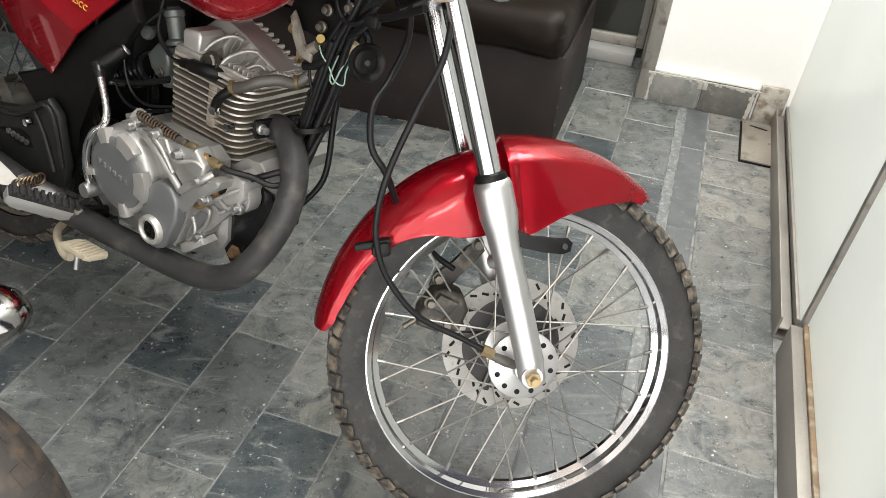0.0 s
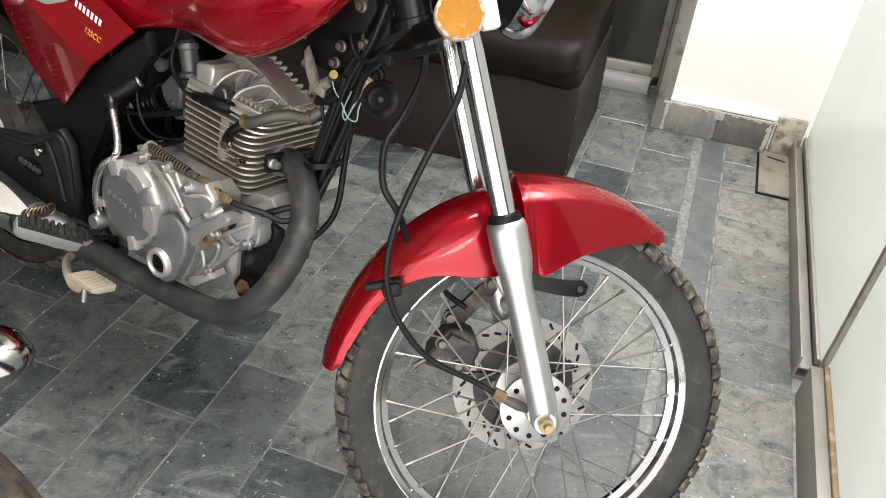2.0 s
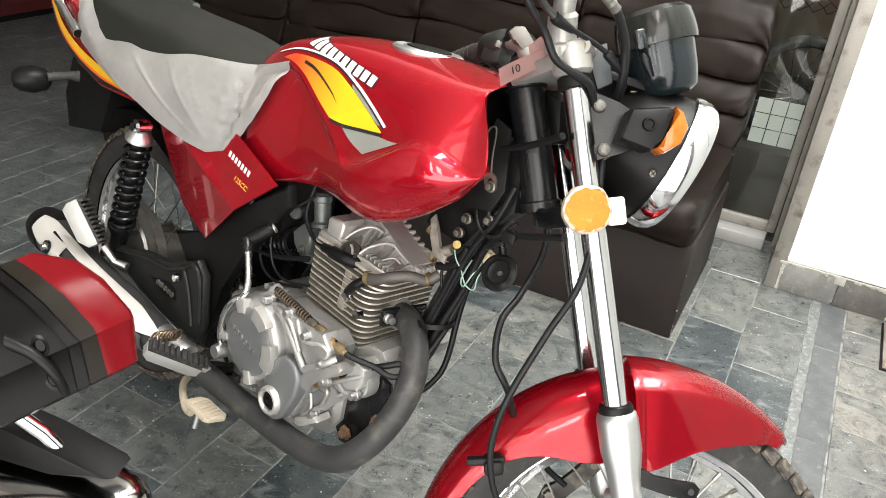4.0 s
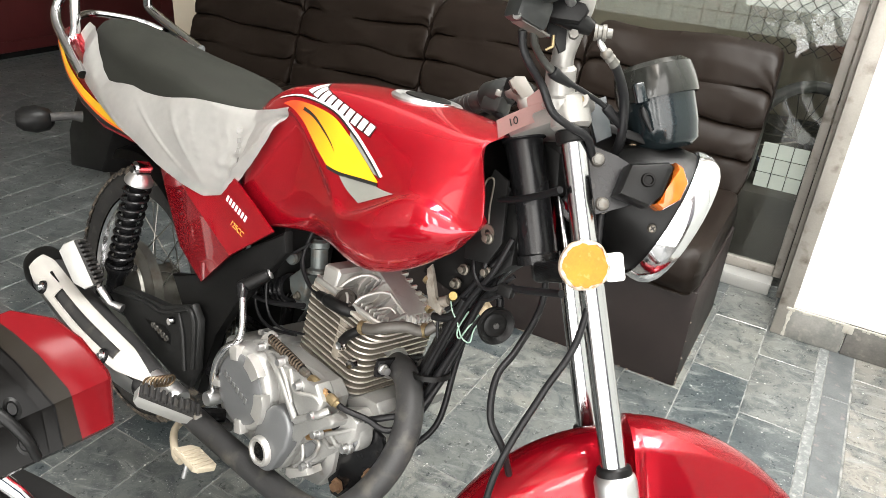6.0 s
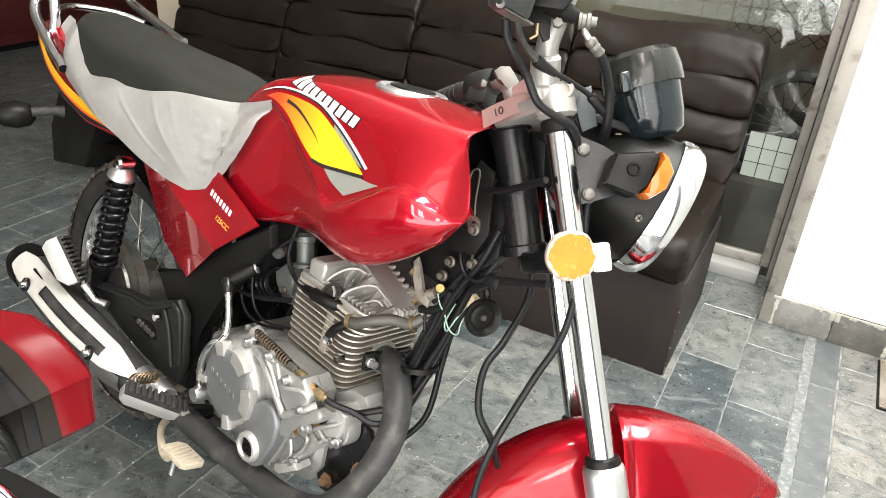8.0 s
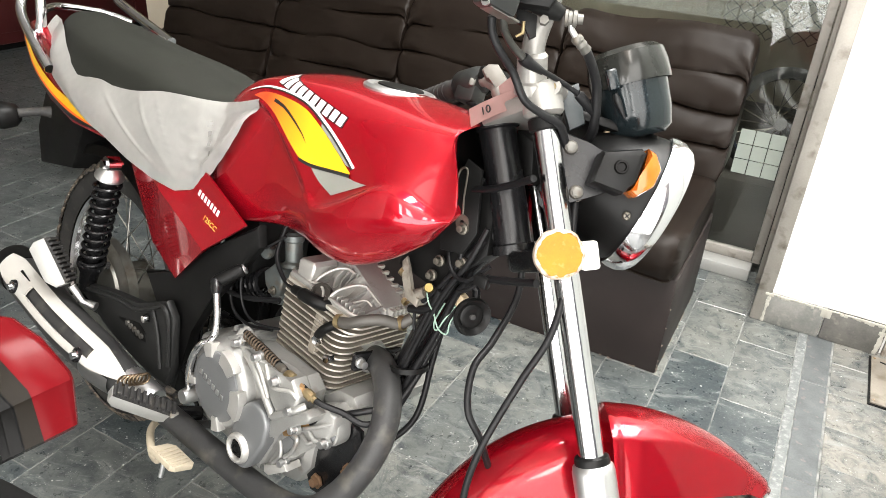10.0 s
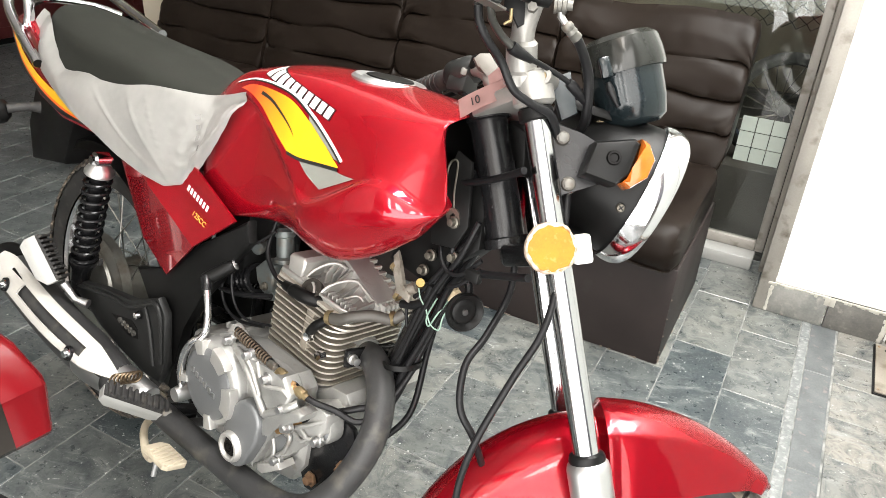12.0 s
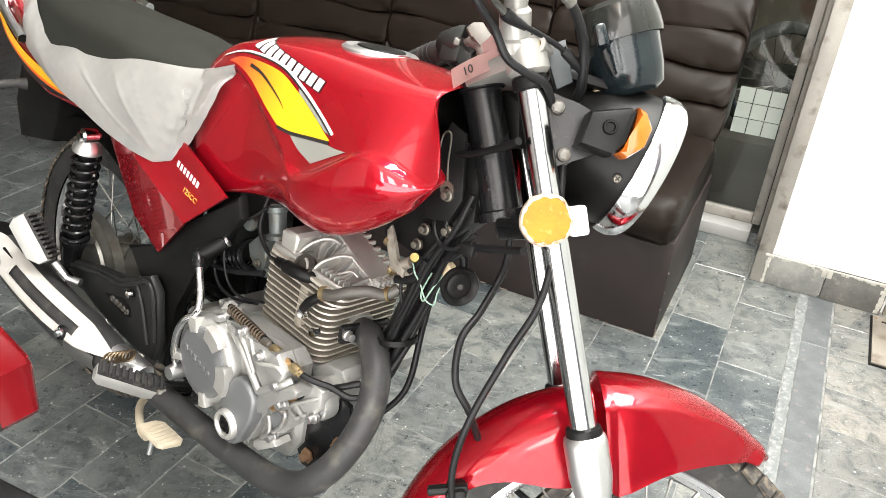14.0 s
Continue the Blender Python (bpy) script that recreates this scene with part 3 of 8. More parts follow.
DULLBLACK = material("dusty_black_casting", (0.030, 0.027, 0.024), 0.55, 0.2, 0.3, 25, 300, 0.15, 0.1, dirt=(0.10, 0.085, 0.065), dirt_at=0.58)
DULL_PIN = material("dull_pin_steel", (0.13, 0.12, 0.10), 0.45, 0.8, 0.2, 30, 300)
# mudguard
FEND = [(64, 0.312, 0.309, 0.005), (66, 0.315, 0.304, 0.018), (68, 0.318, 0.298, 0.029), (75, 0.324, 0.278, 0.048), (84, 0.330, 0.255, 0.060), (95, 0.335, 0.228, 0.070), (102, 0.338, 0.209, 0.077), (106, 0.340, 0.203, 0.080), (109.9, 0.340, 0.203, 0.082), (111, 0.326, 0.214, 0.054), (125, 0.326, 0.212, 0.057), (133, 0.325, 0.232, 0.057), (142, 0.323, 0.262, 0.055), (155, 0.320, 0.280, 0.052), (168, 0.318, 0.284, 0.049), (178, 0.317, 0.290, 0.046), (181, 0.316, 0.300, 0.040)]


def mudguard():
    """A shell round the wheel; its section is a rounded arch with a small flange, and it steps out in front of the fork."""
    bm = bmesh.new()
    n, vals = 156, []
    for i in range(n + 1):
        th = 64 + 117 * i / n
        vals.append((th, *lerp_table(FEND, th)))
    rows = []
    for i in range(n + 1):
        # even out the kinks along each of the two halves, but not across the step between them
        near = [v for v in vals[max(0, i - 9):i + 10] if (v[0] < 110) == (vals[i][0] < 110)]
        if 107.5 < vals[i][0] < 112 or i < 4 or i > n - 4:
            near = [vals[i]]
        th = vals[i][0]
        ro, ri, w = [sum(v[c] for v in near) / len(near) for c in range(1, 4)]
        low = min(ri, ro - 0.006)
        bend = 1.95 if th < 110 else 2.15
        sec = []
        boxy = 0.0 if th > 110.2 else min(1.0, max(0.0, (th - 66) / 12))
        for k in range(15):
            q = math.pi / 2 * k / 14
            y_, r_ = math.sin(q) ** (2 / bend), max(0.0, math.cos(q)) ** (2 / bend)
            # in front of the fork a shallow crown meets a steep side at a shoulder line
            u = (0, 0.14, 0.28, 0.42, 0.56, 0.70, 0.84, 0.95, 1.0, 0.05, 0.25, 0.45, 0.65, 0.85, 1.0)[k]
            if k < 9:
                yb_, rb_ = 0.74 * u, 1 - 0.23 * u ** 2
            else:
                yb_, rb_ = 0.74 + 0.26 * u ** 0.85, 0.77 * (1 - u)
            sec.append((w * (y_ + (yb_ - y_) * boxy), low + (ro - low) * (r_ + (rb_ - r_) * boxy)))
        sec += [(w * 1.012, low - 0.0015), (w * 0.985, low - 0.002)]
        full = [(-y, r) for y, r in sec[::-1]] + sec[1:]
        a = radians(th)
        rows.append([V(r * math.cos(a), WY + y, 0.298 + r * math.sin(a)) for y, r in full])
    skin(bm, rows)
    bmesh.ops.solidify(bm, geom=bm.faces[:], thickness=0.003)
    return bm


fender = part("front_mudguard", mudguard(), RED, bike, "glossy red front mudguard", STEER, smooth=50)
# bracket tab with a hole in front of the fork leg
bm = bmesh.new()
prism(bm, [(-0.100, 0.498), (-0.085, 0.507), (-0.062, 0.501), (-0.030, 0.506), (-0.012, 0.510), (-0.004, 0.505), (-0.004, 0.493), (-0.013, 0.487), (-0.040, 0.484), (-0.068, 0.484), (-0.095, 0.486)], -0.110, -0.104, 0.001)
lathe(bm, [(0.0, -0.1115), (0.0045, -0.1115), (0.0045, -0.110)], (-0.014, 0, 0.498), (0, 1, 0), 16)
part("bracket_tab", bm, BLACK, bike, "black steel tab with a hole", STEER)
part("tab_hole", L([(0.0, -0.112), (0.004, -0.112), (0.0052, -0.1105), (0.0055, -0.109)], (-0.014, 0, 0.498), (0, 1, 0), 16), BLACKPAINT, bike, "", STEER)
# brake caliper on the far leg, with its carrier, pins and bleed nipple
cal = holder("brake_caliper", bike, STEER)
part("carrier", PR([(-0.091, 0.455), (-0.110, 0.437), (-0.122, 0.408), (-0.148, 0.389), (-0.152, 0.366), (-0.117, 0.372), (-0.098, 0.412), (-0.078, 0.438)], 0.058, 0.068, 0.003), DULLBLACK, cal, "dusty black caliper carrier")
part("body", PR([(-0.147, 0.366), (-0.164, 0.330), (-0.162, 0.309), (-0.130, 0.304), (-0.096, 0.311), (-0.088, 0.347), (-0.102, 0.370), (-0.126, 0.376)], 0.020, 0.078, 0.008, seg=3), DULLBLACK, cal, "dusty black caliper body")
part("bridge", PR([(-0.140, 0.368), (-0.150, 0.345), (-0.120, 0.335), (-0.108, 0.360)], 0.008, 0.05, 0.005), DULLBLACK, cal)
for x, z in ((-0.150, 0.350), (-0.118, 0.322)):
    part("slide_pin", L([(0, -0.012), (0.0055, -0.012), (0.007, -0.004), (0.010, -0.002), (0.010, 0.006)], (x, 0.019, z), (0, 1, 0), 12), DULL_PIN, cal)
part("pad_edge", B((-0.105, 0.046, 0.340), (0.012, 0.022, 0.055), 0.002, Matrix.Rotation(radians(-30), 4, "Y")), RUBBER, cal)
part("bleed_nipple", T([(-0.160, 0.045, 0.315), (-0.172, 0.045, 0.302), (-0.178, 0.045, 0.296)], [0.006, 0.004, 0.0055], 10), DULL_PIN, cal)
part("carrier_bolt", L([(0, -0.010), (0.007, -0.010), (0.008, -0.002), (0.011, 0.0)], (-0.140, 0.058, 0.380), (0, 1, 0), 6), DULL_PIN, cal)
part("carrier_bolt", L([(0, -0.010), (0.007, -0.010), (0.008, -0.002), (0.011, 0.0)], (-0.092, 0.058, 0.446), (0, 1, 0), 6), DULL_PIN, cal)
for y in (-0.099, 0.104):
    part("leg_lug", hose([(-0.100, y + (0.014 if y < 0 else -0.03), 0.452), (-0.088, y, 0.462), (-0.072, y, 0.476)], [0.010] * 8 + [0.013] * 9, 8, 12), STEEL, cal)

# fork bridges, stem and head tube
bm = bmesh.new()
prism(bm, [(-0.024, -0.125), (0.03, -0.125), (0.03, 0.125), (-0.024, 0.125), (-0.06, 0.03), (-0.06, -0.03)], -0.014, 0.014, 0.004, "xy")
bmesh.ops.transform(bm, matrix=Matrix.Translation(leg_point(YC, 0.545)) @ Matrix.Rotation(-RAKE, 4, "Y"), verts=bm.verts)
part("lower_bridge", bm, BLACKPAINT, bike, "black lower fork bridge", STEER)
bm = bmesh.new()
prism(bm, [(-0.022, -0.108), (0.010, -0.108), (0.014, -0.03), (0.014, 0.03), (0.010, 0.112), (-0.022, 0.112), (-0.07, 0.035), (-0.07, -0.035)], -0.010, 0.010, 0.004, "xy")
bmesh.ops.transform(bm, matrix=Matrix.Translation(leg_point(YC, 0.735)) @ Matrix.Rotation(-RAKE, 4, "Y"), verts=bm.verts)
part("upper_bridge", bm, SILVERPAINT, bike, "silver upper fork bridge", STEER)
head0, head1 = PIVOT + AX * 0.555, PIVOT + AX * 0.735
part("head_tube", T([head0, head0 + AX * 0.012, head0 + AX * 0.014, head1 - AX * 0.014, head1 - AX * 0.012, head1], [0.030, 0.030, 0.0255, 0.0255, 0.030, 0.030], 32), BLACKPAINT, bike, "black head tube")
for k in range(7):
    part("tube_mark", B(head0.lerp(head1, 0.25 + 0.075 * k) + V(0.004, -0.0252, 0), (0.003, 0.002, 0.008), 0.0005, Matrix.Rotation(-RAKE, 4, "Y")), BLACKPAINT, bike)
part("steering_nut", L([(0.0, 0.0), (0.026, 0.0), (0.026, 0.008), (0.016, 0.010), (0.016, 0.02), (0.0, 0.02)], head1, AX, 24), BRASS, bike, "brass-coloured bearing nut")

# frame tubes
for name, pts, r in (("down_tube", [(-0.325, 0, 0.80), (-0.375, 0, 0.70), (-0.415, 0, 0.58), (-0.445, 0, 0.46), (-0.455, 0, 0.36)], 0.019), ("backbone", [(-0.33, 0, 0.86), (-0.5, 0, 0.80), (-0.8, 0, 0.76)], 0.02), ("seat_rail", [(-0.8, -0.08, 0.74), (-1.0, -0.09, 0.74), (-1.35, -0.08, 0.74)], 0.012), ("seat_rail", [(-0.8, 0.08, 0.74), (-1.0, 0.09, 0.74), (-1.35, 0.08, 0.74)], 0.012), ("rear_tube", [(-0.82, -0.05, 0.74), (-0.86, -0.07, 0.6), (-0.87, -0.08, 0.34), (-0.8, -0.07, 0.25)], 0.014), ("rear_tube", [(-0.82, 0.05, 0.74), (-0.86, 0.07, 0.6), (-0.87, 0.08, 0.34), (-0.8, 0.07, 0.25)], 0.014)):
    part(name, hose(pts, r, 6, 16), BLACKPAINT, bike)
part("head_gusset", PR([(-0.33, 0.86), (-0.32, 0.76), (-0.39, 0.68), (-0.47, 0.69), (-0.44, 0.80)], -0.022, 0.022, 0.003), BLACK, bike, "black frame gusset")

# tank: half sections from the top centre to the bottom, at stations along the bike; a crease
# falls along the knee recess to a corner, rises to a peak over the front bulge and falls to the nose.
# columns: x, top, shoulder (y, z), crease (y, z), under the crease (y, z), flank (y, z), lower edge (y, z)
TANK = [(-0.895, 0.825, 0.070, 0.815, 0.088, 0.790, 0.090, 0.780, 0.097, 0.700, 0.088, 0.640),
        (-0.800, 0.896, 0.080, 0.887, 0.094, 0.847, 0.092, 0.835, 0.102, 0.700, 0.094, 0.645),
        (-0.755, 0.917, 0.084, 0.902, 0.099, 0.870, 0.090, 0.856, 0.103, 0.705, 0.094, 0.652),
        (-0.707, 0.931, 0.090, 0.910, 0.105, 0.855, 0.090, 0.839, 0.104, 0.712, 0.092, 0.670),
        (-0.655, 0.939, 0.094, 0.915, 0.112, 0.820, 0.101, 0.804, 0.113, 0.725, 0.088, 0.682),
        (-0.606, 0.943, 0.097, 0.917, 0.118, 0.787, 0.113, 0.773, 0.124, 0.722, 0.088, 0.684),
        (-0.566, 0.944, 0.099, 0.917, 0.124, 0.764, 0.131, 0.757, 0.136, 0.714, 0.091, 0.678),
        (-0.535, 0.944, 0.100, 0.917, 0.129, 0.766, 0.143, 0.758, 0.146, 0.718, 0.097, 0.675),
        (-0.480, 0.943, 0.101, 0.917, 0.138, 0.796, 0.152, 0.788, 0.157, 0.736, 0.106, 0.680),
        (-0.418, 0.939, 0.099, 0.915, 0.141, 0.842, 0.152, 0.834, 0.158, 0.778, 0.106, 0.714),
        (-0.378, 0.935, 0.096, 0.914, 0.131, 0.831, 0.142, 0.823, 0.149, 0.786, 0.104, 0.748),
        (-0.352, 0.932, 0.090, 0.911, 0.118, 0.820, 0.125, 0.812, 0.131, 0.795, 0.100, 0.772)]
# the nose leans back towards its top: x, y, z of its edge from the top centre down
NOSE = [(-0.394, 0.0, 0.934), (-0.374, 0.088, 0.918), (-0.332, 0.108, 0.868), (-0.316, 0.118, 0.826), (-0.322, 0.119, 0.814), (-0.334, 0.117, 0.803), (-0.356, 0.106, 0.784), (-0.420, 0.0, 0.868)]


def tank_mesh():
    rows = []
    for x, zt, ys, zs, yc, zc, y2, z2, yl, zl, yb, zb in TANK:
        half = [(0, zt), (ys, zs), ((ys + yc) / 2 + 0.002, (zs + zc) / 2), (yc, zc), (y2, z2), (yl, zl), (yb, zb), (0, zb + 0.075)]
        lean = max(0.0, (x + 0.40) / 0.06)
        rows.append([V(x - lean * 0.022 * max(0.0, 1 - k / 2.5), y, z) for k, (y, z) in enumerate(half)])
    nose_ = [V(*p) for p in NOSE]
    rows.append(nose_)
    mid = V(-0.36, 0, 0.862)
    rows.append([V(p.x - 0.003, p.y * 0.92, mid.z + (p.z - mid.z) * 0.92) for p in nose_])
    rows.append([V(p.x - 0.016, p.y * 0.88, mid.z + (p.z - mid.z) * 0.88) for p in nose_])
    bm = bmesh.new()
    g = skin(bm, [[V(p.x, -p.y, p.z) for p in r] + r[::-1][1:-1] for r in rows], closed_u=True)
    bm.faces.new(g[0][::-1])
    for i in range(len(TANK)):
        front = 0.9 if TANK[i][0] > -0.58 else 0.40
        fade = 1.0 if i < len(TANK) - 2 else 0.55
        for k, w in ((1, 0.3), (3, fade), (4, front * fade), (6, 0.35)):
            for q in (k, 14 - k):
                sharpen(bm, [(g[i][q], g[i + 1][q])], w)
    n = len(TANK)
    for k in range(14):
        sharpen(bm, [(g[n][k], g[n][(k + 1) % 14])], 0.5)
    return rounded(bm, 3)


def tank_tunnel():
    """The hollow behind the steering head."""
    rows = [[V(x + dx, sg * y * k, 0.862 + (z - 0.862) * k) for sg, ring in ((-1, NOSE), (1, NOSE[::-1][1:-1])) for x, y, z in ring] for k, dx in ((0.89, -0.012), (0.86, -0.05), (0.80, -0.09))]
    bm = bmesh.new()
    g = skin(bm, rows, closed_u=True)
    bm.faces.new(g[-1])
    return bm


tank_bm = tank_mesh()
tank_tree = BVHTree.FromBMesh(tank_bm)
tank = part("fuel_tank", tank_bm, RED, bike, "glossy red fuel tank", smooth=50)

# inside of the red tank coloured black, painting in the hollow's shade
part("tank_tunnel", tank_tunnel(), BLACK, tank, "hollow behind the steering head, blackened for its shade")

# seat, side cover, tail
SEAT = [(-1.50, 0.885, 0.07, 0.80), (-1.42, 0.882, 0.095, 0.775), (-1.25, 0.868, 0.115, 0.74), (-1.08, 0.862, 0.118, 0.71), (-0.98, 0.848, 0.112, 0.69), (-0.90, 0.842, 0.100, 0.70), (-0.83, 0.846, 0.085, 0.76)]


def seat_mesh():
    cols = [spline([V(v, 0, 0) for v in c], 6) for c in zip(*SEAT)]
    rows = []
    for k in range(len(cols[0])):
        x, zt, w, zb = [c[k].x for c in cols]
        half = [(p.x, p.y) for p in spline([V(0, zt + 0.006, 0), V(w * 0.6, zt, 0), V(w * 0.95, zt - 0.022, 0), V(w, (zt + zb) / 2, 0), V(w * 0.97, zb, 0), V(0, zb - 0.004, 0)], 5)]
        rows.append([V(x, y, z) for y, z in [(-y, z) for y, z in half] + half[::-1][1:-1]])
    bm = bmesh.new()
    g = skin(bm, rows, closed_u=True)
    bm.faces.new(g[0][::-1])
    bm.faces.new(g[-1])
    return bm


part("seat", seat_mesh(), SEATCLOTH, bike, "dark olive vinyl seat")


def side_cover(sgn):
    """Faceted cover with a ridge that runs down to its lower edge."""
    pts = [(-1.13, 0.095, 0.695), (-1.03, 0.108, 0.705), (-0.90, 0.112, 0.69), (-0.84, 0.112, 0.72), (-0.708, 0.118, 0.672), (-0.797, 0.130, 0.598), (-0.907, 0.105, 0.50), (-1.0, 0.10, 0.535), (-1.06, 0.098, 0.60), (-1.11, 0.095, 0.655), (-0.95, 0.128, 0.655)]
    bm = bmesh.new()
    v = [bm.verts.new((x, sgn * y, z)) for x, y, z in pts]
    for f in ((0, 1, 10), (1, 2, 10), (2, 5, 10), (2, 3, 4, 5), (10, 5, 6), (10, 6, 7), (10, 7, 8), (10, 8, 9, 0)):
        bm.faces.new([v[i] for i in f])
    bmesh.ops.subdivide_edges(bm, edges=bm.edges[:], cuts=2, use_grid_fill=True)
    bmesh.ops.recalc_face_normals(bm, faces=bm.faces)
    bmesh.ops.solidify(bm, geom=bm.faces[:], thickness=0.004 * sgn)
    return bm


for sgn in (-1, 1):
    part("side_cover", side_cover(sgn), RED, bike, "red faceted side cover", smooth=12)
    part("tail_panel", PR([(-1.615, 0.83), (-1.60, 0.79), (-1.55, 0.735), (-1.46, 0.695), (-1.35, 0.672), (-1.21, 0.68), (-1.10, 0.69), (-1.10, 0.73), (-1.30, 0.755), (-1.45, 0.80), (-1.55, 0.855)], sgn * 0.085, sgn * 0.108, 0.009), RED, bike, "red tail panel")
    part("inner_panel", PR([(-1.02, 0.47), (-0.91, 0.505), (-0.82, 0.59), (-0.70, 0.675), (-0.69, 0.64), (-0.80, 0.50), (-0.85, 0.42), (-0.87, 0.28), (-0.92, 0.28), (-0.95, 0.42)], sgn * 0.085, sgn * 0.105, 0.006), BLACK, bike, "black plastic panel")

rear_wheel = wheel("rear_wheel", (-1.265, 0.0, 0.305), None, 0.042, 0.298, front=False)

# rear shock absorbers
for sgn in (-1, 1):
    sh = holder("shock_absorber", bike)
    p0, p1 = V(-1.125, sgn * 0.13, 0.65), V(-1.20, sgn * 0.125, 0.36)
    d = p1 - p0
    part("top_eye", L([(0.006, -0.012), (0.015, -0.012), (0.015, 0.012), (0.006, 0.012)], p0, (0, 1, 0), 20, True), CHROME, sh)
    part("bolt", L([(0, -0.02), (0.009, -0.02), (0.009, -0.012), (0.006, -0.01), (0.006, 0.02), (0, 0.02)], p0, (0, 1, 0), 6), CHROME, sh)
    part("cap", T([p0 + d * 0.02, p0 + d * 0.05, p0 + d * 0.085, p0 + d * 0.10], [0.012, 0.021, 0.027, 0.027], 24), STEEL, sh, "silver spring cap")
    a, b = frame_along(d.normalized())
    coil = [p0 + d * (0.105 + 0.665 * i / 160) + (a * math.cos(i * 2 * math.pi / 16) + b * math.sin(i * 2 * math.pi / 16)) * 0.023 for i in range(161)]
    part("spring", T(coil, 0.0040, 8), BLACKPAINT, sh, "black coil spring")
    part("damper", T([p0 + d * 0.1, p0 + d * 0.98], 0.015, 16), BLACKPAINT, sh)
    part("lower_cap", T([p0 + d * 0.77, p0 + d * 0.80, p0 + d * 0.86, p0 + d * 1.0], [0.028, 0.028, 0.019, 0.016], 20), BLACKPAINT, sh)

# exhaust
HEAD = [(-0.490, -0.012, 0.519), (-0.466, -0.022, 0.526), (-0.437, -0.038, 0.525), (-0.405, -0.058, 0.505), (-0.384, -0.08, 0.468), (-0.386, -0.10, 0.415), (-0.409, -0.12, 0.355), (-0.455, -0.13, 0.302), (-0.53, -0.139, 0.280), (-0.68, -0.15, 0.281), (-0.83, -0.16, 0.286)]
ex = holder("exhaust", bike)
part("header_pipe", hose(HEAD, 0.0212, 8, 24), MATTBLACK, ex, "matt black header pipe")
part("flange", B((-0.474, -0.020, 0.527), (0.012, 0.090, 0.032), 0.006, Matrix.Rotation(radians(-12), 4, "Z")), BLACKPAINT, ex, "black exhaust clamp")
for y in (-0.056, 0.016):
    part("clamp_bolt", L([(0, 0.0), (0.0085, 0.0), (0.0085, 0.005), (0.0062, 0.006), (0.0062, 0.015), (0, 0.016)], (-0.468 + 0.21 * (y + 0.02), y, 0.529), (1, -0.2, 0.1), 12), STEEL, ex, "plated clamp bolt")
SIL = spline([(-0.88, -0.168, 0.293), (-0.93, -0.175, 0.297), (-1.0, -0.182, 0.302), (-1.13, -0.19, 0.314), (-1.28, -0.19, 0.332), (-1.36, -0.19, 0.343)], 6)
part("silencer", T(SIL, [0.024 + 0.019 * min(1, i / 14) for i in range(31)], 28), MATTBLACK, ex, "black silencer body")
part("end_cap", T([(-1.34, -0.19, 0.340), (-1.37, -0.19, 0.345), (-1.40, -0.19, 0.349), (-1.402, -0.19, 0.349)], [0.046, 0.048, 0.041, 0.02], 28), BLACK, ex, "black rubber-like end cap")
part("collar", T([(-0.845, -0.162, 0.288), (-0.85, -0.163, 0.289), (-0.93, -0.175, 0.297), (-0.935, -0.176, 0.298)], [0.026, 0.029, 0.031, 0.028], 24), STEEL, ex, "satin steel clamp collar")


def heat_shield():
    """A bent sheet over the outer side of the silencer, with a long slot."""
    bm = bmesh.new()
    rows = []
    n, k = 48, 24
    for i in range(n + 1):
        t = i / n
        c = SIL[2 + min(27, int(t * 27))].lerp(SIL[min(30, 3 + int(t * 27))], t * 27 - int(t * 27))
        w = lerp_table([(0, 0.22), (0.12, 0.62), (0.30, 1.0), (0.90, 1.0), (1.0, 0.62)], t)[0]
        r = lerp_table([(0, 0.031), (0.2, 0.043), (0.5, 0.050), (1, 0.051)], t)[0]
        rows.append([c + V(0, -math.cos(q) * r, math.sin(q) * r) for q in [radians(46 + (-36 + 70 * j / k) * w) for j in range(k + 1)]])
    skin(bm, rows)
    bm.faces.ensure_lookup_table()
    cut = [bm.faces[i * k + j] for i in range(16, 35) for j in range(6, 15)]
    bmesh.ops.delete(bm, geom=cut, context="FACES")
    bmesh.ops.solidify(bm, geom=bm.faces[:], thickness=0.003)
    return bm


part("heat_shield", heat_shield(), CREAM, ex, "bright chrome heat shield with a long slot")
bm = bmesh.new()
skin(bm, [[V(x, -yc_ - math.cos(q) * r, zc_ + math.sin(q) * r) for q in [radians(-50 + 66 * j / 10) for j in range(11)]] for x, yc_, zc_, r in ((-1.005, 0.182, 0.3025, 0.0455), (-0.98, 0.180, 0.300, 0.044), (-0.95, 0.177, 0.298, 0.041), (-0.925, 0.174, 0.2965, 0.038))])
bmesh.ops.solidify(bm, geom=bm.faces[:], thickness=0.004)
part("clamp_band", bm, STEEL, ex, "chrome clamp band")
part("shield_slit", T([(-1.285, -0.2180, 0.3755), (-1.245, -0.2185, 0.3700)], [0.003, 0.001], 8), BLACK, ex)
for x, y, z in ((-1.272, -0.239, 0.350), (-1.012, -0.227, 0.318)):
    part("bolt_washer", L([(0.006, -0.003), (0.0135, -0.003), (0.0145, 0.002), (0.006, 0.002)], (x, y, z), (0, 1, -0.3), 20, True), BLACKPAINT, ex)
    part("bolt", L([(0, -0.010), (0.007, -0.010), (0.008, -0.004), (0.011, -0.003), (0.011, 0.002), (0, 0.002)], (x, y, z), (0, 1, 0), 12), CHROME, ex)


